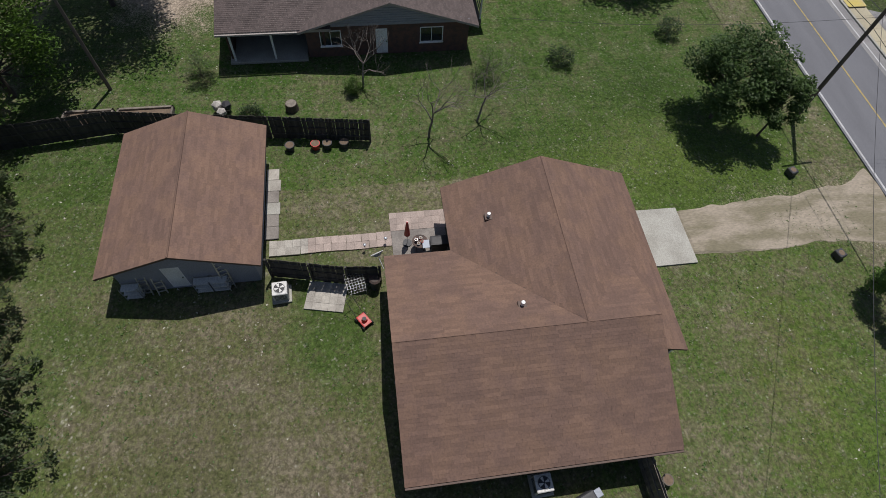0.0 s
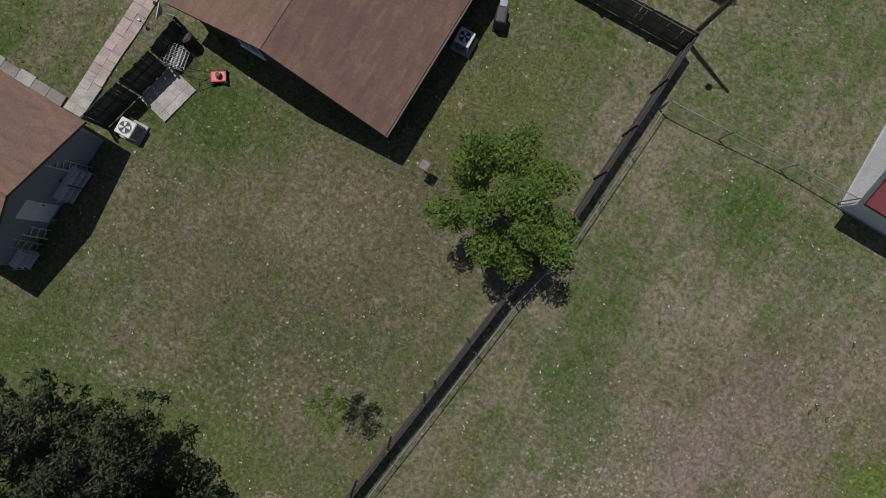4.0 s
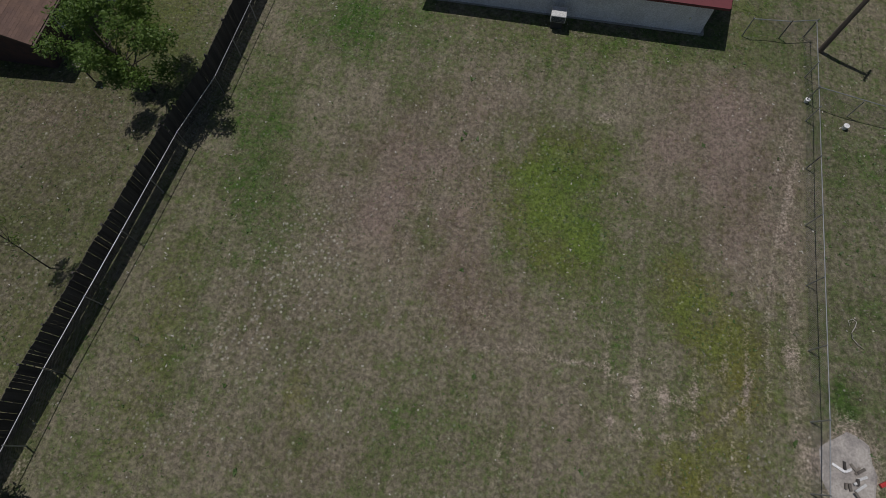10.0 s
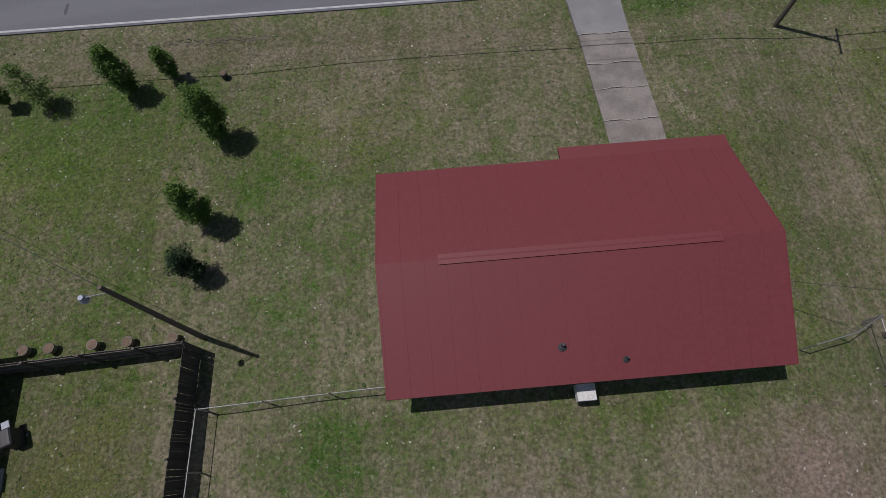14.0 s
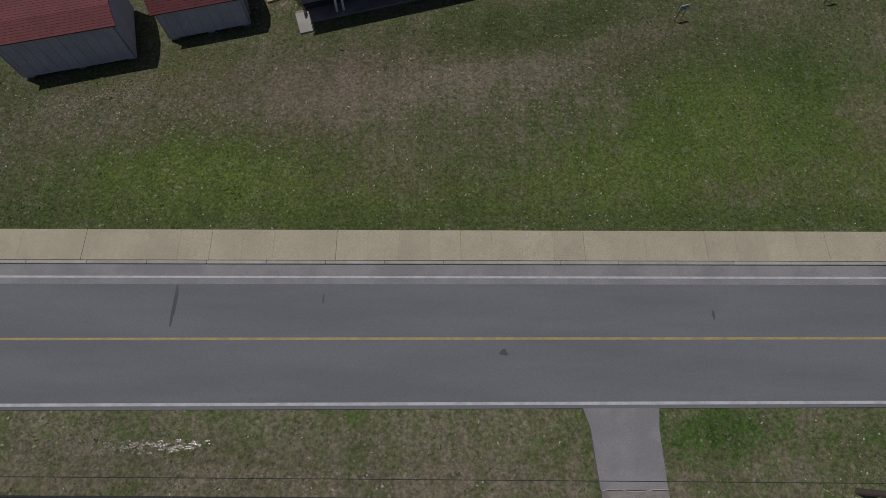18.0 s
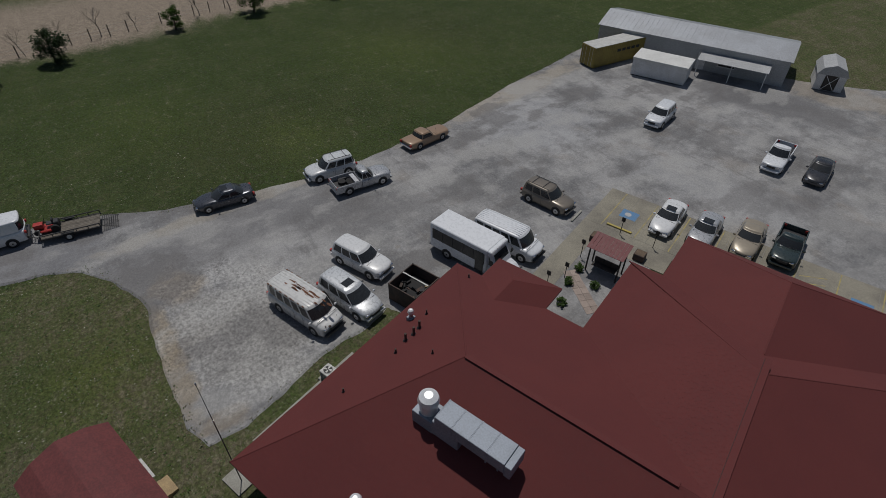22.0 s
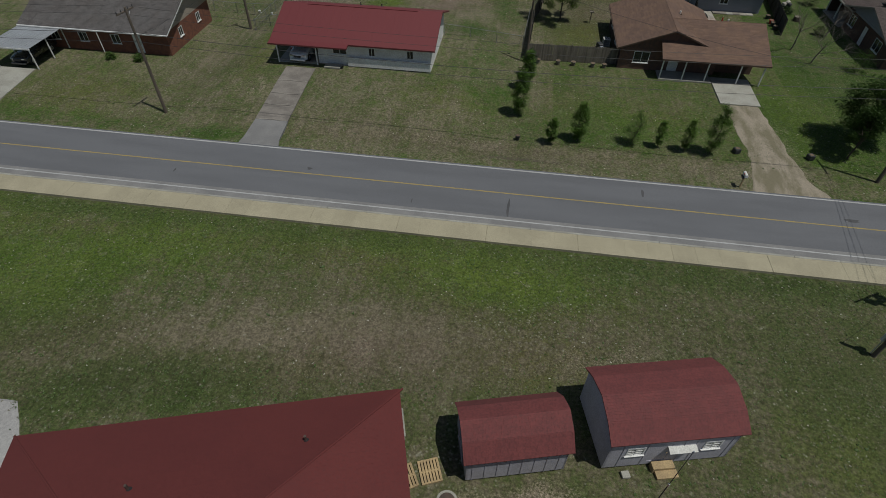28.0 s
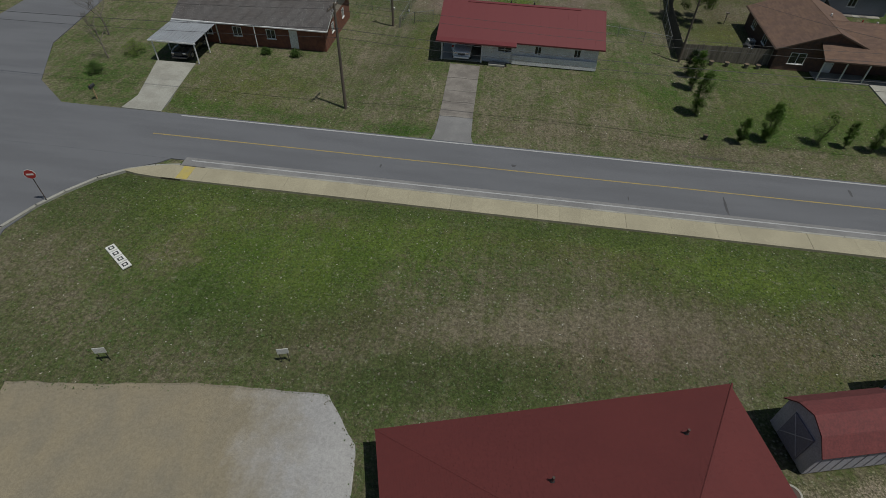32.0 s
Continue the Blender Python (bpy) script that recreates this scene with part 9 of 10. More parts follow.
# ---- yard things ----
# patio, path and pads behind the brown house
patio = thing("patio", Matrix(), "pinkish paver patio and stepping path behind the house", "patio", kind="structure")
rg = random.Random(2)
PAVER = mesh_of("paver", box_bm((0.001, 0.001, -0.05), (0.399, 0.399, 0.035), 0.006), "paver")
PALE = mesh_of("paver", box_bm((0.001, 0.001, -0.05), (0.399, 0.399, 0.035), 0.006), "pale_paver")
for i in range(3):
    for j in range(8):
        piece("paver", PAVER, pose(-43.92 + i * 0.4, -30.45 + j * 0.4, rg.uniform(-0.006, 0.006), rg.uniform(-1, 1), rg.uniform(-1, 1), 0), patio)
part("patio_slab", box_bm((-42.71, -30.42, -0.06), (-40.2, -27.4, 0.032), 0.01), "drive_concrete", patio, "plain concrete slab under the eaves")
BROAD = mesh_of("paver", box_bm((0.002, 0.002, -0.05), (0.47, 0.405, 0.035), 0.006), "paver")
BROAD_PALE = mesh_of("paver", box_bm((0.002, 0.002, -0.05), (0.47, 0.405, 0.035), 0.006), "pale_paver")
for k in range(16):
    for j in range(2):
        piece("paver", BROAD if k > 4 else BROAD_PALE, pose(-42.72 + j * 0.475 + 0.02 * math.sin(k * 0.7), -36.98 + k * 0.41, rg.uniform(-0.008, 0.008), 0, 0, rg.uniform(-2, 2)), patio)
for i in range(4):
    for j in range(5):
        piece("paver", PALE, pose(-40.1, -34.85, 0, 0, 0, -12) @ pose(i * 0.4, j * 0.4, rg.uniform(-0.008, 0.008), 0, 0, rg.uniform(-1, 1)), patio)
for k in range(6):
    part("edge_slab", box_bm((-47.7 + k * 0.81, -37.25, -0.05), (-46.9 + k * 0.81, -36.48 + rg.uniform(-0.08, 0.08), 0.04), 0.02), rg.choice(["pale_paver", "concrete", "drive_concrete"]), patio)

for x, y in ((-42.0, -30.75), (-41.7, -31.9)):
    gl = thing("garden_light", about(x, y), "small dark garden light on a stake by the path", "light", "garden lights")
    part("stake", tube_bm((0, 0, 0), (0, 0, 0.4), 0.012, n=6), "black_iron", gl)
    part("head", tube_bm((0, 0, 0.4), (0, 0, 0.52), 0.06, 0.09, n=10), "black_iron", gl)
    part("lens", tube_bm((0, 0, 0.52), (0, 0, 0.55), 0.09, 0.03, n=10), "steel", gl)
um = thing("closed_umbrella", about(-41.85, -29.6), "folded dark red patio umbrella on a stand", "umbrella")
part("pole", tube_bm((0, 0, 0.05), (0, 0, 2.2), 0.02, n=6), "steel", um)
part("canopy", tube_bm((0, 0, 0.95), (0, 0, 2.15), 0.17, 0.05, n=10), "plastic_red", um)
part("base", tube_bm((0, 0, 0.03), (0, 0, 0.1), 0.25, n=14), "plastic_dark", um)
gr = thing("gas_grill", about(-41.25, -27.95, 0), "black gas grill with side shelves on the patio", "grill")
part("hood", box_bm((-0.3, -0.5, 0.75), (0.3, 0.5, 1.1), 0.12, 2), "black_iron", gr)
part("cart", box_bm((-0.25, -0.4, 0.1), (0.25, 0.4, 0.75), 0.02), "plastic_dark", gr)
for s in (-1, 1):
    part("side_shelf", box_bm((-0.25, s * 0.7 - 0.2, 0.76), (0.25, s * 0.7 + 0.2, 0.8), 0.01), "duct", gr)
    part("wheel", tube_bm((-0.2, s * 0.42 - 0.03, 0.1), (-0.2, s * 0.42 + 0.03, 0.1), 0.1, n=10), "rubber", gr)
pt = thing("patio_table", about(-41.5, -28.95), "small patio table cluttered with red and white things", "table")
part("top", tube_bm((0, 0, 0.68), (0, 0, 0.72), 0.42, n=20), "rust_brown", pt)
for k in range(4):
    part("leg", tube_bm((0.3 * math.cos(k * 1.57 + 0.7), 0.3 * math.sin(k * 1.57 + 0.7), 0.03), (0.2 * math.cos(k * 1.57 + 0.7), 0.2 * math.sin(k * 1.57 + 0.7), 0.68), 0.015, n=5), "black_iron", pt)
for k, (dx, dy, mt, hh) in enumerate(((0.1, 0.1, "plastic_red", 0.15), (-0.15, 0.05, "plastic_white", 0.1), (0.0, -0.2, "steel", 0.2), (0.2, -0.1, "plastic_white", 0.12))):
    c = thing("flower_pot", pose(-41.5 + dx, -28.95 + dy, 0.72), "small pot on the patio table", "pot", "pots on the patio table")
    part("bowl", tube_bm((0, 0, 0), (0, 0, hh), 0.06, 0.09, n=10), mt, c)
    part("earth", tube_bm((0, 0, hh - 0.01), (0, 0, hh + 0.004), 0.075, n=10), "soil", c)
mw = thing("lawn_mower", about(-37.5, -32.2, 35), "red push mower with a black handle on the grass", "mower")
part("deck", box_bm((-0.35, -0.25, 0.1), (0.35, 0.25, 0.26), 0.06, 2), "plastic_red", mw)
part("engine", tube_bm((0.05, 0, 0.26), (0.05, 0, 0.46), 0.16, 0.12, n=12), "plastic_red", mw)
part("engine_cap", tube_bm((0.05, 0, 0.46), (0.05, 0, 0.5), 0.1, n=12), "black_iron", mw)
for x in (-0.3, 0.3):
    for y in (-0.28, 0.28):
        part("wheel", tube_bm((x, y - 0.03, 0.1), (x, y + 0.03, 0.1), 0.1, n=12), "rubber", mw)
for y in (-0.2, 0.2):
    part("handle_tube", tube_bm((-0.35, y, 0.2), (-1.15, y, 0.95), 0.014, n=5), "black_iron", mw)
part("handle_bar", tube_bm((-1.15, -0.2, 0.95), (-1.15, 0.2, 0.95), 0.016, n=5), "black_iron", mw)
rk = thing("wire_rack", about(-39.35, -32.5, 12), "silver wire cage on legs by the fence", "rack")
for z in (0.5, 0.8, 1.1):
    for k in range(7):
        part("wire", tube_bm((-0.45, -0.45 + k * 0.15, z), (0.45, -0.45 + k * 0.15, z), 0.005, n=4), "fence_steel", rk)
        part("wire", tube_bm((-0.45 + k * 0.15, -0.45, z), (-0.45 + k * 0.15, 0.45, z), 0.005, n=4), "fence_steel", rk)
for x in (-0.45, 0.45):
    for y in (-0.45, 0.45):
        part("leg", tube_bm((x, y, 0), (x, y, 1.15), 0.012, n=5), "fence_steel", rk)
bn = thing("trash_can", about(-39.4, -31.5), "dark plastic trash can with a brown lid", "trash can")
part("body", tube_bm((0, 0, 0), (0, 0, 0.85), 0.24, 0.29, n=14), "plastic_dark", bn)
part("lid", tube_bm((0, 0, 0.85), (0, 0, 0.93), 0.31, 0.22, n=14), "rust_brown", bn)
# ladders and racks leaning on the workshop's gable
for k, (y, tilt, ln) in enumerate(((-42.8, 15, 2.2), (-42.1, 20, 2.0), (-38.8, 12, 2.6))):
    ld = thing("step_ladder", pose(-40.12, y, 0.02, 0, -tilt, 12 * k), "grey metal ladder leaning on the workshop", "ladder", "ladders by the workshop")
    for s in (-0.2, 0.2):
        part("rail", box_bm((-0.02, s - 0.03, 0), (0.04, s + 0.03, ln), 0.005), "steel", ld)
    for i in range(int(ln / 0.3)):
        part("rung", box_bm((-0.03, -0.2, 0.2 + i * 0.3), (0.05, 0.2, 0.24 + i * 0.3)), "steel", ld)
for k, y in enumerate([-43.4, -40.0, -39.2]):
    bx = thing("storage_rack", about(-40.15, y, 90), "grey metal shelf rack standing outside", "rack", "racks by the workshop")
    for z in (0.1, 0.5, 0.9):
        part("shelf", box_bm((-0.4, -0.2, z), (0.4, 0.2, z + 0.03)), "ac_case", bx)
    for x in (-0.4, 0.4):
        for yy in (-0.2, 0.2):
            part("upright", box_bm((x - 0.015, yy - 0.015, 0), (x + 0.015, yy + 0.015, 1.1)), "steel", bx)
# covered grill beside the brown house, bird table, rock
cg = thing("covered_grill", about(-28.06, -23.34, 20), "small grill under a dark blue-grey cover", "grill")
part("cover", box_bm((-0.26, -0.4, 0.05), (0.26, 0.4, 0.9), 0.14, 3), "plastic_dark", cg)
part("cover_hem", box_bm((-0.28, -0.43, 0.02), (0.28, 0.43, 0.1), 0.03), "black_iron", cg)
part("side_shelf", box_bm((-0.18, 0.38, 0.66), (0.18, 0.75, 0.71), 0.02), "duct", cg)
bt = thing("bird_table", about(-27.45, -30.95), "small wooden bird table on a post", "bird table")
part("post", tube_bm((0, 0, 0), (0, 0, 1.25), 0.04, n=6), "wood_dark", bt)
part("tray", box_bm((-0.22, -0.22, 1.25), (0.22, 0.22, 1.29), 0.005), "wood_grey", bt)
for s in (-1, 1):
    part("tray_rim", box_bm((-0.23, s * 0.22 - 0.015, 1.29), (0.23, s * 0.22 + 0.015, 1.35)), "wood_grey", bt)
    part("tray_rim", box_bm((s * 0.22 - 0.015, -0.23, 1.29), (s * 0.22 + 0.015, 0.23, 1.35)), "wood_grey", bt)


def rock(x, y, r, material, label, seed, name="rock"):
    bm = bm_new()
    bmesh.ops.create_icosphere(bm, subdivisions=2, radius=r)
    for v in bm.verts:
        v.co *= 1 + 0.35 * noise.noise(v.co * 2.2 / r + Vector((seed, 0, 0)))
        v.co.z *= 0.6
    ob = solid(name, bm, material, label, name)
    ob.location = (x, y, r * 0.25)
    return ob


rock(-26.07, -49.58, 0.5, "plastic_white", "large whitewashed rock by the evergreens", 3)
fb = thing("feeder_box", about(-22.95, -51.3, 5), "small blue-grey feeder box at the fence corner", "box")
part("box", box_bm((-0.3, -0.25, 0.9), (0.3, 0.25, 1.3), 0.02), "duct", fb)
part("lid", box_bm((-0.35, -0.3, 1.3), (0.35, 0.3, 1.34), 0.01), "line_blue", fb)
part("post", tube_bm((0, 0, 0), (0, 0, 0.9), 0.05, n=6), "wood_dark", fb)

# planters along the picket fences
def pot(x, y, mat, r=0.24, label="round planter in front of the picket fence", group="planters along the fence"):
    p = thing("round_planter", about(x, y), label, "planter", group)
    part("tub", tube_bm((0, 0, 0), (0, 0, r * 1.5), r * 0.8, r, n=16), mat, p)
    part("rim", tube_bm((0, 0, r * 1.45), (0, 0, r * 1.6), r * 1.08, n=16), mat, p)
    part("earth", tube_bm((0, 0, r * 1.6), (0, 0, r * 1.61), r * 0.9, n=16), "soil", p)


for x in (-28.4, -27.2, -25.2, -23.6, -21.5):
    pot(x, -19.45, "wood_grey")
for y, mt, lab in ((-35.9, "plastic_dark", "dark tub beside the back fence"), (-34.4, "plastic_red", "red tub beside the back fence"), (-33.7, "plastic_dark", "dark tub beside the back fence"), (-32.7, "wood_dark", "barrel planter beside the back fence")):
    pot(-49.14, y, mt, 0.27, lab, "tubs along the back fence")
# raised beds, stump table and birdbath behind the back fence
for y0, y1 in [[-49.4, -46.5], [-46.3, -43.0]]:
    rb = thing("raised_bed", Matrix(), "long low raised bed edged with timber", "garden bed", "raised beds")
    for lo, hi in (((-53.13, y0, 0), (-52.98, y1, 0.3)), ((-51.93, y0, 0), (-51.78, y1, 0.3)), ((-53.13, y0, 0), (-51.78, y0 + 0.12, 0.3)), ((-53.13, y1 - 0.12, 0), (-51.78, y1, 0.3))):
        part("timber", box_bm(lo, hi, 0.01), "wood_grey", rb)
    part("earth", box_bm((-52.98, y0 + 0.1, 0), (-51.93, y1 - 0.1, 0.18)), "soil", rb)
st = thing("tree_stump", about(-52.5, -35.83), "round cut stump with a pale top", "stump")
part("stump", tube_bm((0, 0, 0), (0, 0, 0.5), 0.42, 0.36, n=14), "bark", st)
part("cut_face", tube_bm((0, 0, 0.5), (0, 0, 0.51), 0.33, n=14), "wood_grey", st)
bb = thing("stone_pile", about(-52.48, -40.02), "heap of dark stones on the lawn", "stones")
for k in range(9):
    bm = bm_new()
    bmesh.ops.create_icosphere(bm, subdivisions=1, radius=0.2 + 0.02 * k)
    bmesh.ops.translate(bm, verts=bm.verts[:], vec=(0.35 * math.cos(k * 2.1), 0.3 * math.sin(k * 2.1), 0.1 + 0.05 * k))
    part("stone", bm, "plastic_dark" if k % 2 else "stone", bb)

# mailboxes and black bins at the road's edge
def mailbox(x, y, turn, mat, label):
    m = thing("mailbox", about(x, y, turn), label, "mailbox", "roadside mailboxes")
    part("post", box_bm((-0.05, -0.05, -0.1), (0.05, 0.05, 1.05), 0.005), "wood_pale", m)
    bm = bm_new()
    prof = [(-0.12, 0), (0.12, 0), (0.12, 0.14)] + [(0.12 * math.cos(q), 0.14 + 0.12 * math.sin(q)) for q in (0.5, 1.05, 1.57, 2.1, 2.65)] + [(-0.12, 0.14)]
    f = [[bm.verts.new((p[0], yy, 1.05 + p[1])) for p in prof] for yy in (-0.3, 0.3)]
    bm.faces.new(f[0][::-1]); bm.faces.new(f[1])
    for i in range(len(prof)):
        j = (i + 1) % len(prof)
        bm.faces.new((f[0][i], f[0][j], f[1][j], f[1][i]))
    part("box", bm, mat, m)
    part("door", box_bm((-0.11, 0.3, 1.06), (0.11, 0.315, 1.28), 0.004), mat, m)
    part("flag", box_bm((0.12, -0.05, 1.2), (0.13, 0.1, 1.28)), "plastic_red", m)
    part("paper_tube", tube_bm((0.14, -0.2, 0.95), (0.14, 0.2, 0.95), 0.08, n=8), "plastic_dark", m)


mailbox(-37.75, -0.6, 0, "plastic_white", "white mailbox on a pale post beside the road")
mailbox(-82.5, -0.9, 0, "rust_brown", "dark mailbox on a post beside the road")
mailbox(35.0, -1.4, 0, "plastic_dark", "dark mailbox on a post beside the road")
for x, y in ((-38.55, -5.45), (-44.5, -5.43), (-20.04, -4.46)):
    b = thing("black_tub", about(x, y, 15 if x < -30 else 0), "black plant tub set on the grass", "tub", "black tubs along the front lawn")
    part("tub", box_bm((-0.26, -0.26, 0), (0.26, 0.26, 0.42), 0.04), "plastic_dark", b) if x < -30 else part("tub", tube_bm((0, 0, 0), (0, 0, 0.4), 0.17, 0.21, n=14), "plastic_dark", b)
    part("earth", tube_bm((0, 0, 0.36), (0, 0, 0.425), 0.17, n=12), "soil", b)

# signs on the lawn by the junction
for x, y, a in ((18.0, 24.7, 16.6), (8.2, 23.2, 16.6)):
    s = thing("lawn_sign", about(x, y, a), "small grey notice on two short legs", "sign", "signs beside the lot")
    part("board", box_bm((-0.32, -0.02, 0.75), (0.32, 0.02, 1.2), 0.01), "ac_case", s)
    part("text_bar", box_bm((-0.24, -0.026, 1.02), (0.24, -0.021, 1.08)), "plastic_dark", s)
    part("text_bar", box_bm((-0.24, -0.026, 0.9), (0.18, -0.021, 0.95)), "plastic_dark", s)
    for q in (-0.22, 0.22):
        part("leg", tube_bm((q, 0, -0.1), (q, 0, 0.8), 0.02, n=5), "black_iron", s)
ss = thing("stop_sign", about(29.9, 12.8, 195), "red octagonal stop sign on a thin post", "sign")
part("post", tube_bm((0, 0, -0.1), (0, 0, 2.5), 0.03, n=6), "rust_brown", ss)
part("plate", tube_bm((0, -0.05, 2.5), (0, -0.03, 2.5), 0.38, n=8), "plastic_red", ss)
part("border", tube_bm((0, -0.045, 2.5), (0, -0.025, 2.5), 0.41, n=8), "plastic_white", ss)
part("text_bar", box_bm((-0.24, -0.056, 2.43), (0.24, -0.05, 2.57)), "plastic_white", ss)
lb = thing("letter_board", about(21.75, 17.2, -36), "row of four white squares with dark marks set in the grass", "sign")
for i in range(4):
    q = part("tile", box_bm((-1.35 + i * 0.7, -0.3, 0.02), (-0.72 + i * 0.7, 0.3, 0.12), 0.01), "plastic_white", lb)
    part("mark", box_bm((-1.2 + i * 0.7, -0.17, 0.12), (-0.87 + i * 0.7, 0.17, 0.128)), "plastic_dark", q)
    part("mark_gap", box_bm((-1.12 + i * 0.7, -0.09, 0.128), (-0.95 + i * 0.7, 0.09, 0.132)), "plastic_white", q)

# burn pit and litter in the yard beyond the side fence
M["toy_purple"] = surface("toy_purple", (0.30, 0.18, 0.50), rough=0.5)
M["ash"] = surface("ash", (0.38, 0.35, 0.31), (0.24, 0.22, 0.20), 0.97, coarse=1.3, fine=10, amount=0.9, bump=0.4)
ash = sheet(ragged([(10.1, -43.4), (11.0, -42.7), (12.1, -43.2), (12.4, -44.2), (12.1, -45.4), (11.4, -45.9), (10.5, -45.4), (10.0, -44.5)], 0.2, 0.22, 8), 0.0, 0.2)
solid("ash_bed", ash, "ash", "pale ash and dust burnt into the lawn", "ash", kind="structure")
hose = bm_new()
run = [(12.31, -38.83), (12.05, -38.68), (11.82, -38.42), (11.8, -38.15), (11.98, -37.85), (12.06, -37.62), (11.9, -37.5), (11.7, -37.6), (11.74, -37.85)]
for (xa, ya), (xb, yb) in zip(run, run[1:]):
    tube(hose, (xa, ya, 0.02), (xb, yb, 0.02), 0.02, n=5, caps=False)
bmesh.ops.remove_doubles(hose, verts=hose.verts[:], dist=0.03)
solid("garden_hose", hose, "pale_paver", "pale loop of garden hose on the grass", "hose")
rack = thing("trellis_ladder", Matrix(), "grey ladder lying along a roof edge", "ladder")
for dy in (0.0, 0.32):
    part("rail", box_bm((2.75, -52.75 + dy, 1.98), (6.6, -52.7 + dy, 2.05)), "fence_steel", rack)
for i in range(16):
    part("rung", box_bm((2.9 + i * 0.24, -52.72, 1.99), (2.94 + i * 0.24, -52.4, 2.03)), "fence_steel", rack)
fp = thing("burn_pit", about(11.3, -44.6), "heap of grey ash and charred boards", "fire pit")
rg = random.Random(17)
for k in range(14):
    part("charred_board", bm_box_at((0, -0.05, 0), (rg.uniform(0.2, 0.6), 0.05, 0.06), pose(rg.uniform(-0.4, 0.3), rg.uniform(-0.7, 0.5), 0.03 + 0.02 * (k % 4), rg.uniform(-10, 10), rg.uniform(-14, 14), rg.uniform(0, 180))), rg.choice(["wood_dark", "ac_case", "wood_grey", "plastic_white"]), fp)
for x, y, mt, lab, nm, r in ((9.6, -47.8, "plastic_white", "white bucket by the fence", "bucket", 1.0), (13.95, -42.6, "plastic_white", "scrap of white litter on grass", "litter", 0.5), (12.4, -27.1, "plastic_white", "white ball on the grass", "ball", 0.8), (10.35, -26.0, "plastic_white", "white ball on a fence post", "ball", 0.7)):
    t = thing(nm, about(x, y, 20), lab, nm.replace("_", " "), "litter")
    part("shell", tube_bm((0, 0, 0), (0, 0, 0.3 * r), 0.14 * r, 0.18 * r, n=12), mt, t)
    part("rim", tube_bm((0, 0, 0.29 * r), (0, 0, 0.32 * r), 0.19 * r, n=12), mt, t)
for x, y, a in ((12.45, -44.4, 30), (11.8, -45.5, -60)):
    t = thing("plastic_can", about(x, y, a), "red plastic can lying in the ash", "can", "litter")
    part("can_body", box_bm((-0.16, -0.08, 0), (0.16, 0.08, 0.12), 0.03, 2), "plastic_red", t)
    part("spout", tube_bm((0.16, 0, 0.07), (0.27, 0, 0.1), 0.03, 0.02, n=8), "plastic_red", t)
toy = thing("toy", about(12.75, -47.8, 25), "small purple and pink toy lying on the lawn", "toy")
part("body", box_bm((-0.1, -0.07, 0), (0.1, 0.07, 0.1), 0.04, 2), "toy_purple", toy)
part("head", box_bm((0.08, -0.07, 0.02), (0.2, 0.07, 0.12), 0.04, 2), "toy_purple", toy)
for sx, sy in ((-1, -1), (-1, 1), (1, -1), (1, 1)):
    part("limb", tube_bm((sx * 0.07, sy * 0.05, 0.04), (sx * 0.13, sy * 0.15, 0.03), 0.03, 0.02, n=7), "toy_purple", toy)
# concrete, bare soil and junk round the small house and shed
M["teal"] = surface("teal", (0.06, 0.26, 0.28), (0.05, 0.20, 0.22), rough=0.5)
M["black_soil"] = surface("black_soil", (0.075, 0.072, 0.072), (0.13, 0.12, 0.11), 0.95, coarse=1.2, fine=9, amount=0.9, bump=0.4)
solid("concrete_apron", sheet(ragged([(2.75, -52.35), (4.6, -52.15), (4.9, -52.4), (5.6, -52.25), (6.6, -52.3), (8.5, -52.1), (8.2, -52.4), (6.5, -52.95), (3.1, -53.0), (2.75, -53.6)], 0.25, 0.04, 4), 0.02), "concrete", "pale broken concrete along the house wall", "concrete", kind="structure")
solid("black_soil", sheet(ragged([(9.9, -50.6), (11.3, -50.3), (14.0, -51.0), (15.5, -52.5), (14.6, -55.5), (12.3, -55.3), (11.2, -53.4), (11.0, -52.0), (9.9, -51.4)], 0.3, 0.2, 5), 0.0), "black_soil", "dark trodden soil strewn with junk", "soil", kind="structure")
solid("sand_patch", sheet(ragged([(8.4, -51.75), (10.9, -51.5), (11.4, -52.0), (11.1, -52.6), (8.5, -52.5)], 0.25, 0.12, 6), 0.012), "track", "strip of pale sandy soil beside the shed", "soil", kind="structure")
stove = thing("appliance", about(10.2, -50.85, -8), "white box with a round black hole among junk", "appliance", "junk behind the shed")
part("case", box_bm((-0.22, -0.18, 0), (0.22, 0.18, 0.5), 0.03), "plastic_white", stove)
part("burner", tube_bm((0.02, 0, 0.49), (0.02, 0, 0.515), 0.1, n=14), "black_iron", stove)
tr = thing("rusty_trailer_frame", about(10.0, -50.9, -70), "rust-red steel frame leaning among junk", "frame", "junk behind the shed")
for y in (-0.35, 0.35):
    part("rail", box_bm((-0.3, y - 0.04, 0.1), (1.2, y + 0.04, 0.2), 0.01), "rust", tr)
for x in (-0.2, 0.3, 0.9):
    part("cross_bar", box_bm((x - 0.03, -0.35, 0.12), (x + 0.03, 0.35, 0.19), 0.01), "rust", tr)
part("leg", box_bm((-0.25, -0.38, 0), (-0.15, -0.3, 0.1)), "rust", tr)
part("leg", box_bm((1.05, 0.3, 0), (1.15, 0.38, 0.1)), "rust", tr)
pp = thing("white_pipe", about(10.15, -51.05, -75), "white plastic pipe lying on soil", "pipe", "junk behind the shed")
part("tube", tube_bm((0, 0, 0.05), (0.75, 0, 0.05), 0.045, n=8), "plastic_white", pp)
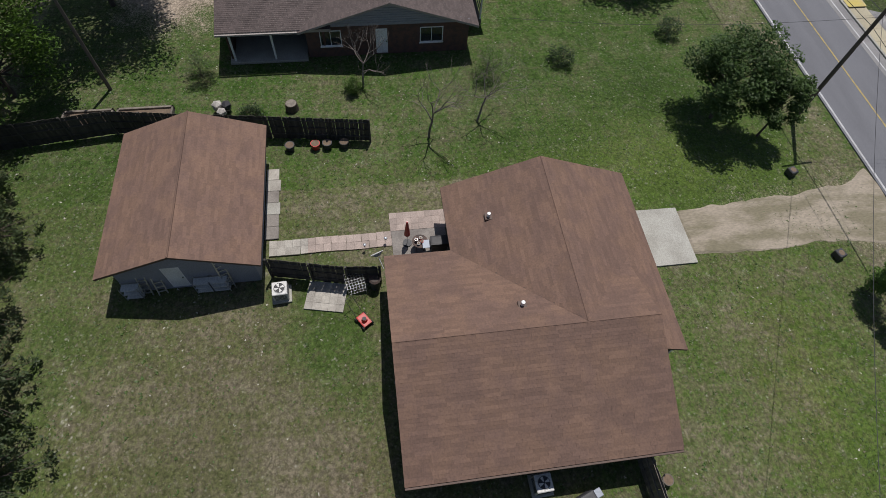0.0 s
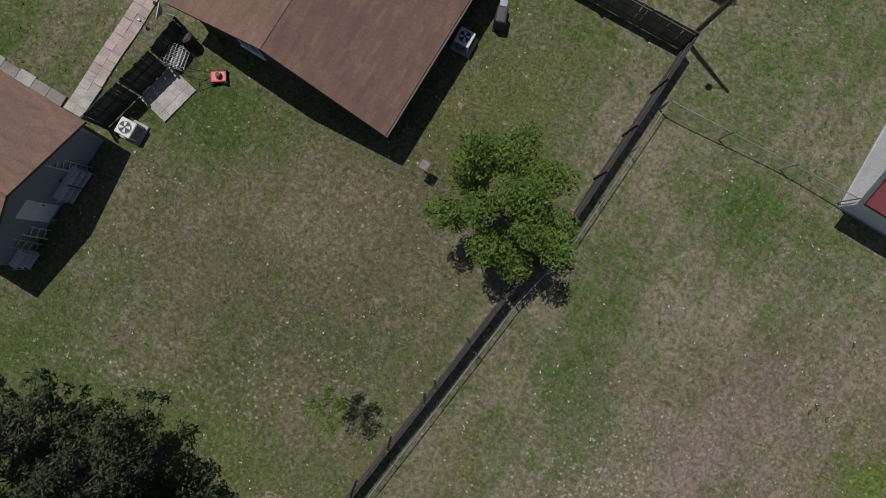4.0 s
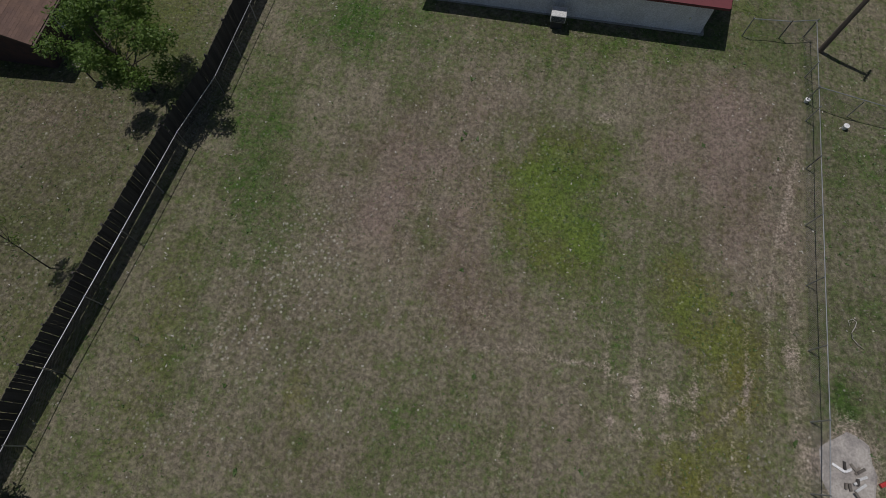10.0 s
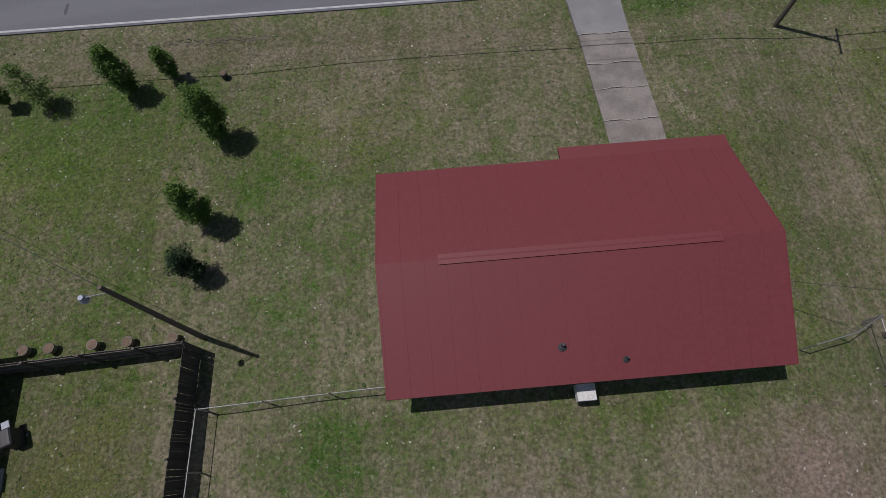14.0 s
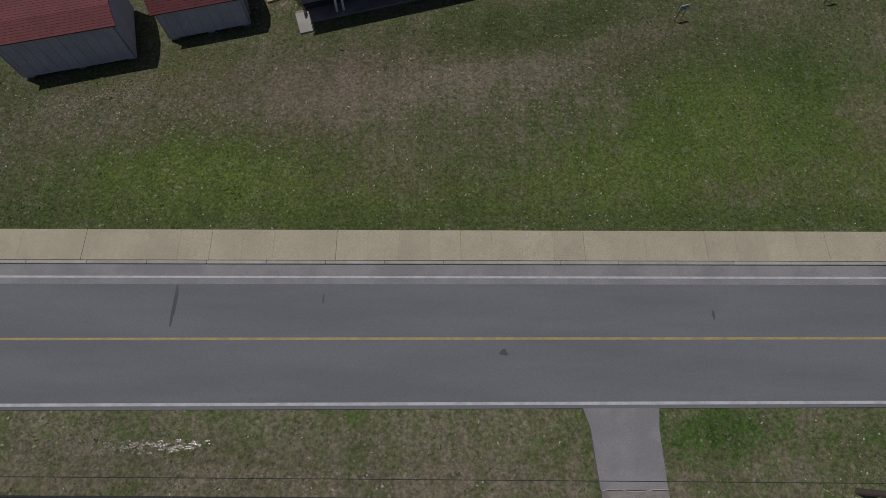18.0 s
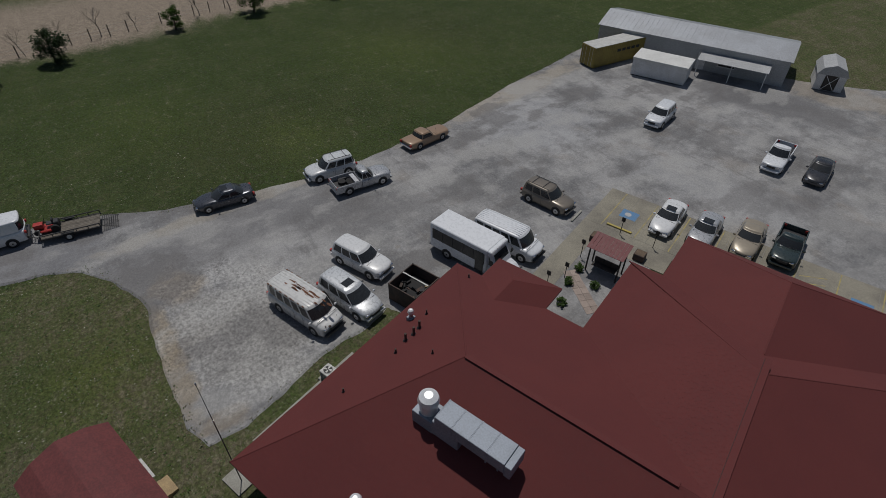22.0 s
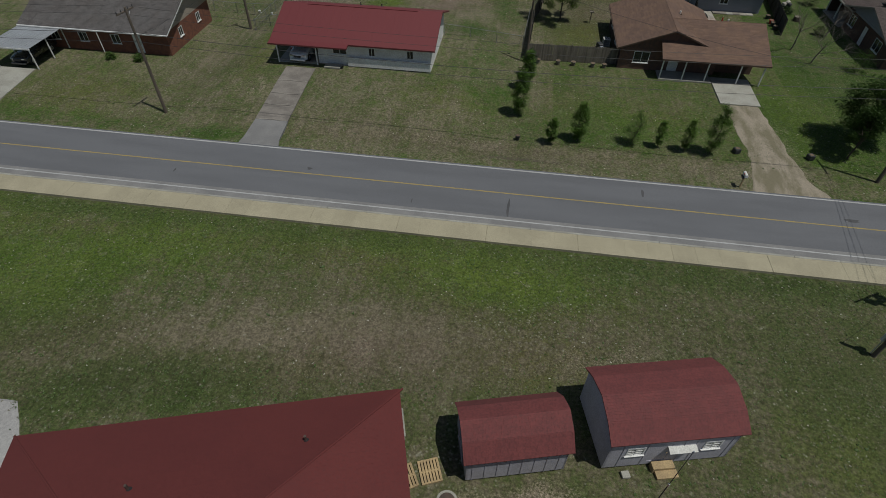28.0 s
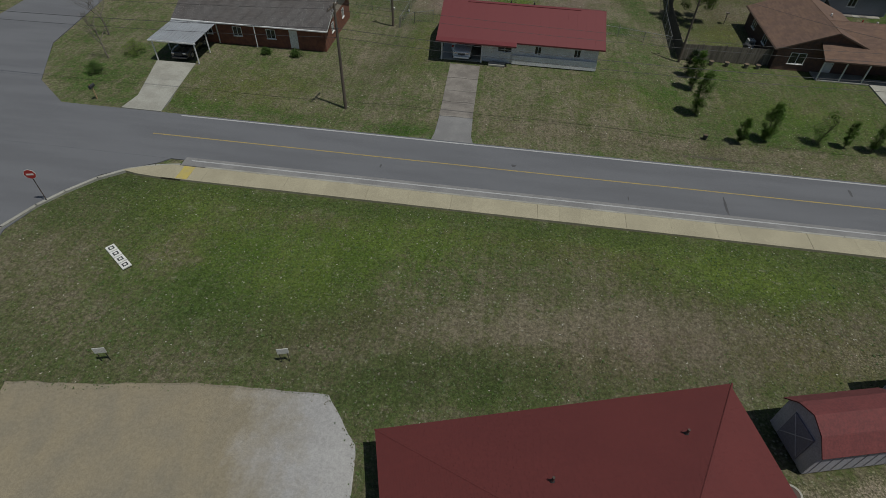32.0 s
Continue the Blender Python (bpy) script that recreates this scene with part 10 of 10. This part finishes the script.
part("socket", tube_bm((0.0, 0, 0.05), (0.12, 0, 0.05), 0.06, n=8), "plastic_white", pp)
bmn = thing("steel_beam", about(10.6, -51.0, -16), "long rusty steel beam lying across the yard", "beam", "junk behind the shed")
part("web", box_bm((0, -0.03, 0.04), (4.6, 0.03, 0.3)), "rust_brown", bmn)
part("flange", box_bm((0, -0.13, 0.0), (4.6, 0.13, 0.04), 0.008), "rust_brown", bmn)
part("flange", box_bm((0, -0.13, 0.3), (4.6, 0.13, 0.34), 0.008), "rust_brown", bmn)
part("end_roller", tube_bm((-0.06, -0.05, 0.17), (-0.06, 0.05, 0.17), 0.16, n=14), "rust_brown", bmn)
rd = thing("red_engine_part", about(11.35, -51.65, 40), "red painted machine part on dark soil", "machine part", "junk behind the shed")
part("housing", box_bm((-0.2, -0.14, 0), (0.2, 0.14, 0.22), 0.05, 2), "plastic_red", rd)
part("drum", tube_bm((0.05, -0.2, 0.16), (0.05, 0.2, 0.16), 0.1, n=12), "plastic_red", rd)
tb = thing("teal_bin", about(11.6, -52.4, -10), "open teal plastic bin beside the shed", "bin", "junk behind the shed")
for x0, x1, y0, y1 in ((-0.32, 0.32, -0.24, -0.21), (-0.32, 0.32, 0.21, 0.24), (-0.32, -0.29, -0.21, 0.21), (0.29, 0.32, -0.21, 0.21)):
    part("side", box_bm((x0, y0, 0.03), (x1, y1, 0.45), 0.004), "teal", tb)
part("base", box_bm((-0.32, -0.24, 0), (0.32, 0.24, 0.03)), "teal", tb)
br = thing("barrel", about(13.1, -53.6, -12), "big beige drum lying on its side", "barrel", "junk behind the shed")
part("drum", tube_bm((0, 0, 0.46), (1.5, 0, 0.46), 0.46, n=20, caps=False), "stone", br)
part("rim", tube_bm((-0.03, 0, 0.46), (0.04, 0, 0.46), 0.48, n=20, caps=False), "black_iron", br)
part("bottom", tube_bm((1.45, 0, 0.46), (1.5, 0, 0.46), 0.45, n=20), "stone", br)
sh = thing("sheet_roof", about(13.1, -50.8, -12), "pale blue metal sheet propped over junk", "sheet", "junk behind the shed")
part("sheet", bm_box_at((-0.75, -0.45, 0.62), (1.2, 0.45, 0.65), Matrix.Rotation(radians(9), 4, 'Y')), "ac_case", sh)
for x, y in ((-0.5, -0.35), (-0.5, 0.35), (0.9, -0.35), (0.9, 0.35)):
    part("prop", box_bm((x - 0.04, y - 0.04, 0), (x + 0.04, y + 0.04, 0.66 - x * 0.16), 0.005), "wood_grey", sh)
for x, y, a, sx, sy, hh, mt, lab in ((11.75, -50.45, 8, 0.5, 0.4, 0.3, "stone", "grey concrete block among junk"), (12.25, -50.75, -20, 0.7, 0.3, 0.12, "wood_grey", "weathered boards stacked among junk"), (7.35, -53.6, 80, 0.9, 0.4, 0.25, "wood_grey", "scrap timber between house and shed"), (7.2, -55.4, 60, 0.9, 0.5, 0.2, "wood_pale", "tan boards between house and shed")):
    t = thing("junk_stack", about(x, y, a), lab, "junk", "junk behind the shed")
    for k in range(3):
        part("layer", box_bm((-sx / 2 + 0.03 * k, -sy / 2 + 0.02 * (k % 2), hh / 3 * k), (sx / 2 - 0.05 * (k % 2), sy / 2 - 0.02 * k, hh / 3 * (k + 1) - 0.004), 0.008), mt, t)
dr = thing("round_tub", about(11.35, -50.45), "round grey tub standing among junk", "tub", "junk behind the shed")
part("wall", tube_bm((0, 0, 0), (0, 0, 0.35), 0.22, 0.27, n=16, caps=False), "duct", dr)
part("bottom", tube_bm((0, 0, 0.0), (0, 0, 0.03), 0.21, n=16), "duct", dr)

# buildings and units at the far side of the lot
M["white_metal"] = surface("white_metal", (0.44, 0.45, 0.46), (0.36, 0.37, 0.38), 0.55, 0.1, coarse=0.5, fine=9, amount=0.5, bump=0.04)
wb = thing("metal_building", about(-47.8, 95.6, 22), "long pale metal building with a ribbed roof", "building")
for x0, x1, y0, y1, e, t in ((-12.0, 11.5, -4.0, 4.5, 3.1, 4.1),):
    pl = [[(x0, y0, e), (x1, y0, e), (x1, (y0 + y1) / 2, t), (x0, (y0 + y1) / 2, t)], [(x1, y1, e), (x0, y1, e), (x0, (y0 + y1) / 2, t), (x1, (y0 + y1) / 2, t)]]
    deck(pl, "roof_metal", wb, 0.1)
    for i in range(int((x1 - x0) / 0.6)):
        for q, (ya, yb) in enumerate(((y0, (y0 + y1) / 2), (y1, (y0 + y1) / 2))):
            part("roof_rib", tube_bm((x0 + 0.3 + i * 0.6, ya, e + 0.01), (x0 + 0.3 + i * 0.6, yb, t + 0.01), 0.03, n=4), "roof_metal", wb)
    cs_ = [(x0 + 0.2, y0 + 0.2), (x1 - 0.2, y0 + 0.2), (x1 - 0.2, y1 - 0.2), (x0 + 0.2, y1 - 0.2)]
    for i, (p, q) in enumerate(zip(cs_, cs_[1:] + cs_[:1])):
        hs = ((13.0, 14.0, 0.1, 2.1), (15.5, 17.5, 0.9, 2.0)) if i == 0 else ()
        w_, wm = wall("wall", p, q, 0, e - 0.05, "white_metal", wb, 0.12, hs)
        for a, c, lo, hi in hs:
            window_in(wm, a, c, lo, hi, wb) if lo > 0.5 else door_in(wm, a, c, hi, wb)
part("lean_to", bm_box_at((1.5, -6.2, 0), (9.5, -3.9, 0.06), Matrix.Translation((0, 0, 2.65)) @ Matrix.Rotation(radians(6), 4, 'X')), "white_metal", wb)
for x in (1.7, 5.5, 9.3):
    part("post", box_bm((x - 0.05, -6.1, 0), (x + 0.05, -6.0, 2.1), 0.01), "white_trim", wb)
yc = thing("shipping_container", about(-53.2, 86.0, 84), "yellow steel shipping container", "container")
M["yellow_steel"] = surface("yellow_steel", (0.32, 0.25, 0.06), (0.24, 0.18, 0.05), 0.6, coarse=1.0, fine=14, amount=0.6)
part("shell", box_bm((-4.4, -1.22, 0.12), (4.4, 1.22, 2.6), 0.03), "yellow_steel", yc)
part("roof", box_bm((-4.38, -1.2, 2.6), (4.38, 1.2, 2.63)), "ac_case", yc)
for i in range(26):
    x = -4.2 + i * 0.335
    for s in (-1, 1):
        part("corrugation", box_bm((x - 0.07, s * 1.22 - 0.025, 0.3), (x + 0.07, s * 1.22 + 0.025, 2.45)), "yellow_steel", yc)
for s in (-0.6, 0.6):
    d_ = part("door", box_bm((-4.43, s - 0.57, 0.2), (-4.39, s + 0.57, 2.5)), "yellow_steel", yc)
    for q in (-0.25, 0.25):
        part("lock_bar", tube_bm((-4.45, s + q, 0.2), (-4.45, s + q, 2.5), 0.02, n=5), "steel", d_)
for i in range(5):
    part("text_bar", box_bm((-0.6 + i * 0.8, -1.256, 1.55), (0.0 + i * 0.8, -1.248, 1.9)), "plastic_dark", yc)
wbx = thing("site_cabin", about(-46.4, 87.0, 22), "low cream metal cabin with a curved roof", "cabin")
part("shell", box_bm((-3.2, -1.7, 0.1), (3.2, 1.7, 2.0), 0.05), "white_wall", wbx)
part("roof", box_bm((-3.3, -1.8, 2.0), (3.3, 1.8, 2.25), 0.12, 2), "plastic_white", wbx)
part("skirt", box_bm((-3.1, -1.6, 0), (3.1, 1.6, 0.1)), "plastic_dark", wbx)
s3 = thing("barn_shed", about(-33.2, 101.4, 28), "small pale barn-shaped shed with a dark door frame", "shed")
part("wall_box", box_bm((-1.5, -2.0, 0.1), (1.5, 2.0, 2.0)), "white_wall", s3)
bm = bm_new()
prof = [(-1.65, 1.95), (-1.2, 2.7), (0, 3.15), (1.2, 2.7), (1.65, 1.95)]
f = [[bm.verts.new((x, y, z)) for x, z in prof] for y in (-2.15, 2.15)]
bm.faces.new(f[0][::-1]); bm.faces.new(f[1])
for i in range(5):
    j = (i + 1) % 5
    bm.faces.new((f[0][i], f[0][j], f[1][j], f[1][i]))
part("roof", bm, "white_metal", s3)
part("door", box_bm((-0.7, -2.05, 0.15), (0.7, -2.0, 1.95)), "wood_dark", s3)
for q in (-1, 1):
    part("door_brace", tube_bm((-0.65 * q, -2.06, 0.2), (0.65 * q, -2.06, 1.9), 0.04, n=4), "white_trim", s3)
for x, y, a, sx, sy, e, t, rm, wm_, lab in ((30.0, 100.0, 16.6, 13, 16, 3.2, 4.6, "slate_shingle", "tan_wall", "grey-roofed house across the side road"), (17.0, 128.0, 16.6, 16, 10, 4.0, 5.2, "roof_metal", "grey_wall", "low grey building with a roller door")):
    b, pl = gable_house("side_street_house", -sx / 2, sx / 2, -sy / 2, sy / 2, e, t, rm, wm_, lab, rot=about(x, y, a), over=0.4, holes={0: ((2, 3.2, 0.9, 2.0), (6, 7.5, 0.05, 2.1)), 3: ((3, 4.5, 0.9, 2.0), (7, 9, 0.9, 2.0))})
    shingled(pl, rm if rm != "roof_metal" else "slate_shingle", b)
pad = solid("concrete_forecourt", prism(bm_new(), [(19.3, 70.6), (22.1, 72.7), (24.6, 74.1), (26.9, 74.1), (28.7, 69.7), (31, 64), (45, 68), (36, 96), (24, 104), (12.0, 94), (17.6, 75.6)], -0.2, 0.03), "buff_concrete", "pale concrete forecourt across the side road", "forecourt", kind="structure")
isl = sheet(ragged([(14.8, 99), (22.8, 86.3), (24.6, 88.4), (17.5, 101)], 0.4, 0.15, 9), 0.1)
me = mesh_of("grass_island", isl, "ground")
for key, value in (("lush", 0.6), ("bare", 0.05)):
    me.attributes.new(key, 'FLOAT', 'POINT').data.foreach_set("value", [value] * len(me.vertices))
tagged(new("grass_island", me), "kerbed grass island on a forecourt", "grass", kind="structure")
# ---- grass tufts and small stones, too many to count ----
def scatter(name, count, area, keep, size, material, label, seed, blades=3, flat=False, lift=0.0):
    rg = np.random.RandomState(seed)
    xs, ys = rg.uniform(area[0], area[1], count), rg.uniform(area[2], area[3], count)
    ok = keep(xs, ys, rg)
    xs, ys = xs[ok], ys[ok]
    zs = np.interp(0, [0], [0]) + 0.04 * np.sin(xs * 0.37 + 1.0) * np.sin(ys * 0.29) - 0.05 + swell(xs, ys) - 0.16 * np.exp(-((ys + 2.3) / 1.0) ** 2) * ((xs > -36) & (xs < 60)) + lift
    n = len(xs)
    verts, faces = np.zeros((n, blades * 3, 3)), []
    for b in range(blades):
        a, s = rg.uniform(0, 6.283, n), size * rg.uniform(0.5, 1.5, n)
        lean, wide = rg.uniform(0.5, 1.3, n), s * rg.uniform(0.3, 0.6, n)
        c, d = np.cos(a), np.sin(a)
        h = s * (0.3 if flat else 0.45)
        verts[:, b * 3 + 0] = np.stack([xs - d * wide, ys + c * wide, zs], 1)
        verts[:, b * 3 + 1] = np.stack([xs + d * wide, ys - c * wide, zs], 1)
        verts[:, b * 3 + 2] = np.stack([xs + c * s * lean, ys + d * s * lean, zs + h + 0.01], 1)
    base = np.arange(n * blades * 3).reshape(-1, 3)
    me = bpy.data.meshes.new(name)
    me.vertices.add(n * blades * 3)
    me.vertices.foreach_set("co", verts.reshape(-1))
    me.loops.add(base.size)
    me.loops.foreach_set("vertex_index", base.ravel())
    me.polygons.add(len(base))
    me.polygons.foreach_set("loop_start", np.arange(0, base.size, 3))
    me.update(calc_edges=True)
    me.materials.append(M[material])
    return tagged(new(name, me), label, "grass" if "grass" in name else "stones", kind="stuff")


def inside(poly, xs, ys):
    hit = np.zeros(len(xs), bool)
    for (x0, y0), (x1, y1) in zip(poly, poly[1:] + poly[:1]):
        cross = (y0 > ys) != (y1 > ys)
        with np.errstate(divide='ignore', invalid='ignore'):
            hit ^= cross & (xs < (x1 - x0) * (ys - y0) / (y1 - y0) + x0)
    return hit


def lawn(xs, ys):
    ok = ~((ys > -0.4) & (ys < 9.0)) & ~inside(lot_outline, xs, ys)
    ok &= ~inside(side_outline, xs, ys)
    for x0, x1, y0, y1 in ((-11.3, 5.4, -23, -12.3), (-45, -29.6, -30.7, -17), (-51, -40.5, -44.6, -37), (-75, -58, -41, -15), (16.6, 33.5, -24.3, -9), (0.5, 4.2, -12.6, 0), (28, 33.6, -10, 0), (-44.4, -39.9, -18.3, -11.8), (1.8, 11.3, -64, -52), (9.9, 15, -55.5, -50.4), (-45.4, -42.4, -30.2, -26.7)):
        ok &= ~((xs > x0) & (xs < x1) & (ys > y0) & (ys < y1))
    u, v = (xs - ORIGIN.x) * UX.x + (ys - ORIGIN.y) * UX.y, (xs - ORIGIN.x) * UY.x + (ys - ORIGIN.y) * UY.y
    return ok & ~((u > -10) & (u < 18) & (v > 0.2) & (v < 44)) & ~((u > 41) & (u < 48))


def noise_mask(xs, ys):
    return np.clip(np.sin(xs * 0.31 + 1.3) * np.sin(ys * 0.27 - 0.4) + 0.5 * np.sin(xs * 0.83 + ys * 0.6), 0, 1)


def verge(xs, ys, rg):
    """A thinning band of grass over the gravel's rim."""
    near = np.full(len(xs), 9.0)
    for (x0, y0), (x1, y1) in zip(lot_outline, lot_outline[1:] + lot_outline[:1]):
        dx, dy = x1 - x0, y1 - y0
        k = np.clip(((xs - x0) * dx + (ys - y0) * dy) / max(dx * dx + dy * dy, 1e-6), 0, 1)
        near = np.minimum(near, np.hypot(xs - x0 - k * dx, ys - y0 - k * dy))
    patch = 0.35 + 0.35 * np.sin(xs * 1.1 + ys * 0.7) + 0.3 * np.sin(xs * 0.37 - ys * 0.53)
    u, v = (xs - ORIGIN.x) * UX.x + (ys - ORIGIN.y) * UX.y, (xs - ORIGIN.x) * UY.x + (ys - ORIGIN.y) * UY.y
    return (near < 0.75 * rg.uniform(0, 1, len(xs)) ** 1.5 * (0.35 + np.clip(patch, 0, 1))) & (ys > 9.2) & ~((u > -10) & (u < 18) & (v > 0.2) & (v < 44))


AREA = (-62, 34, -60, 34)
scatter("dry_grass", 110000, AREA, lambda x, y, r: lawn(x, y) & (r.uniform(0, 1, len(x)) > lushness(x, y) * 0.8), 0.062, "grass_blade", "short straw-coloured grass tufts", 1)
scatter("green_grass", 170000, AREA, lambda x, y, r: lawn(x, y) & (r.uniform(0, 1, len(x)) < lushness(x, y) * 1.3 - 0.3), 0.066, "grass_lush", "short green grass tufts", 2)
scatter("weed_grass", 600, AREA, lambda x, y, r: lawn(x, y) & (r.uniform(0, 1, len(x)) < 0.2 + 0.5 * noise_mask(x, y)), 0.13, "grass_lush", "broad-leaved weeds in the lawn", 4, 7)
scatter("field_grass", 110000, (-96, -49, 9, 95), lambda x, y, r: lawn(x, y), 0.06, "grass_deep", "taller green grass of the open field", 3)
scatter("grass_clumps", 9000, AREA, lambda x, y, r: lawn(x, y) & (lushness(x, y) > 0.36) & (r.uniform(0, 1, len(x)) < 0.06 + 0.88 * noise_mask(x * 1.7, y * 1.9) * (0.35 + lushness(x, y))), 0.09, "grass_lush", "denser green clumps in the grass", 7, 9)
M["pale_speck"] = leafy("pale_speck", (0.55, 0.54, 0.48), (0.36, 0.33, 0.26))
scatter("seed_heads_in_grass", 6500, AREA, lambda x, y, r: lawn(x, y) & (r.uniform(0, 1, len(x)) < 0.25 + 0.75 * (noise_mask(x, y))), 0.06, "pale_speck", "pale seed heads and clippings in the grass", 5, 5, True)

scatter("verge_grass", 110000, (-61, 24, 9, 108), verge, 0.055, "grass_lush", "thin grass creeping over the gravel's edge", 9, 3, False, 0.062)
scatter("verge_dry_grass", 110000, (-61, 24, 9, 108), verge, 0.055, "grass_blade", "dry grass and straw on the gravel's edge", 10, 3, False, 0.062)
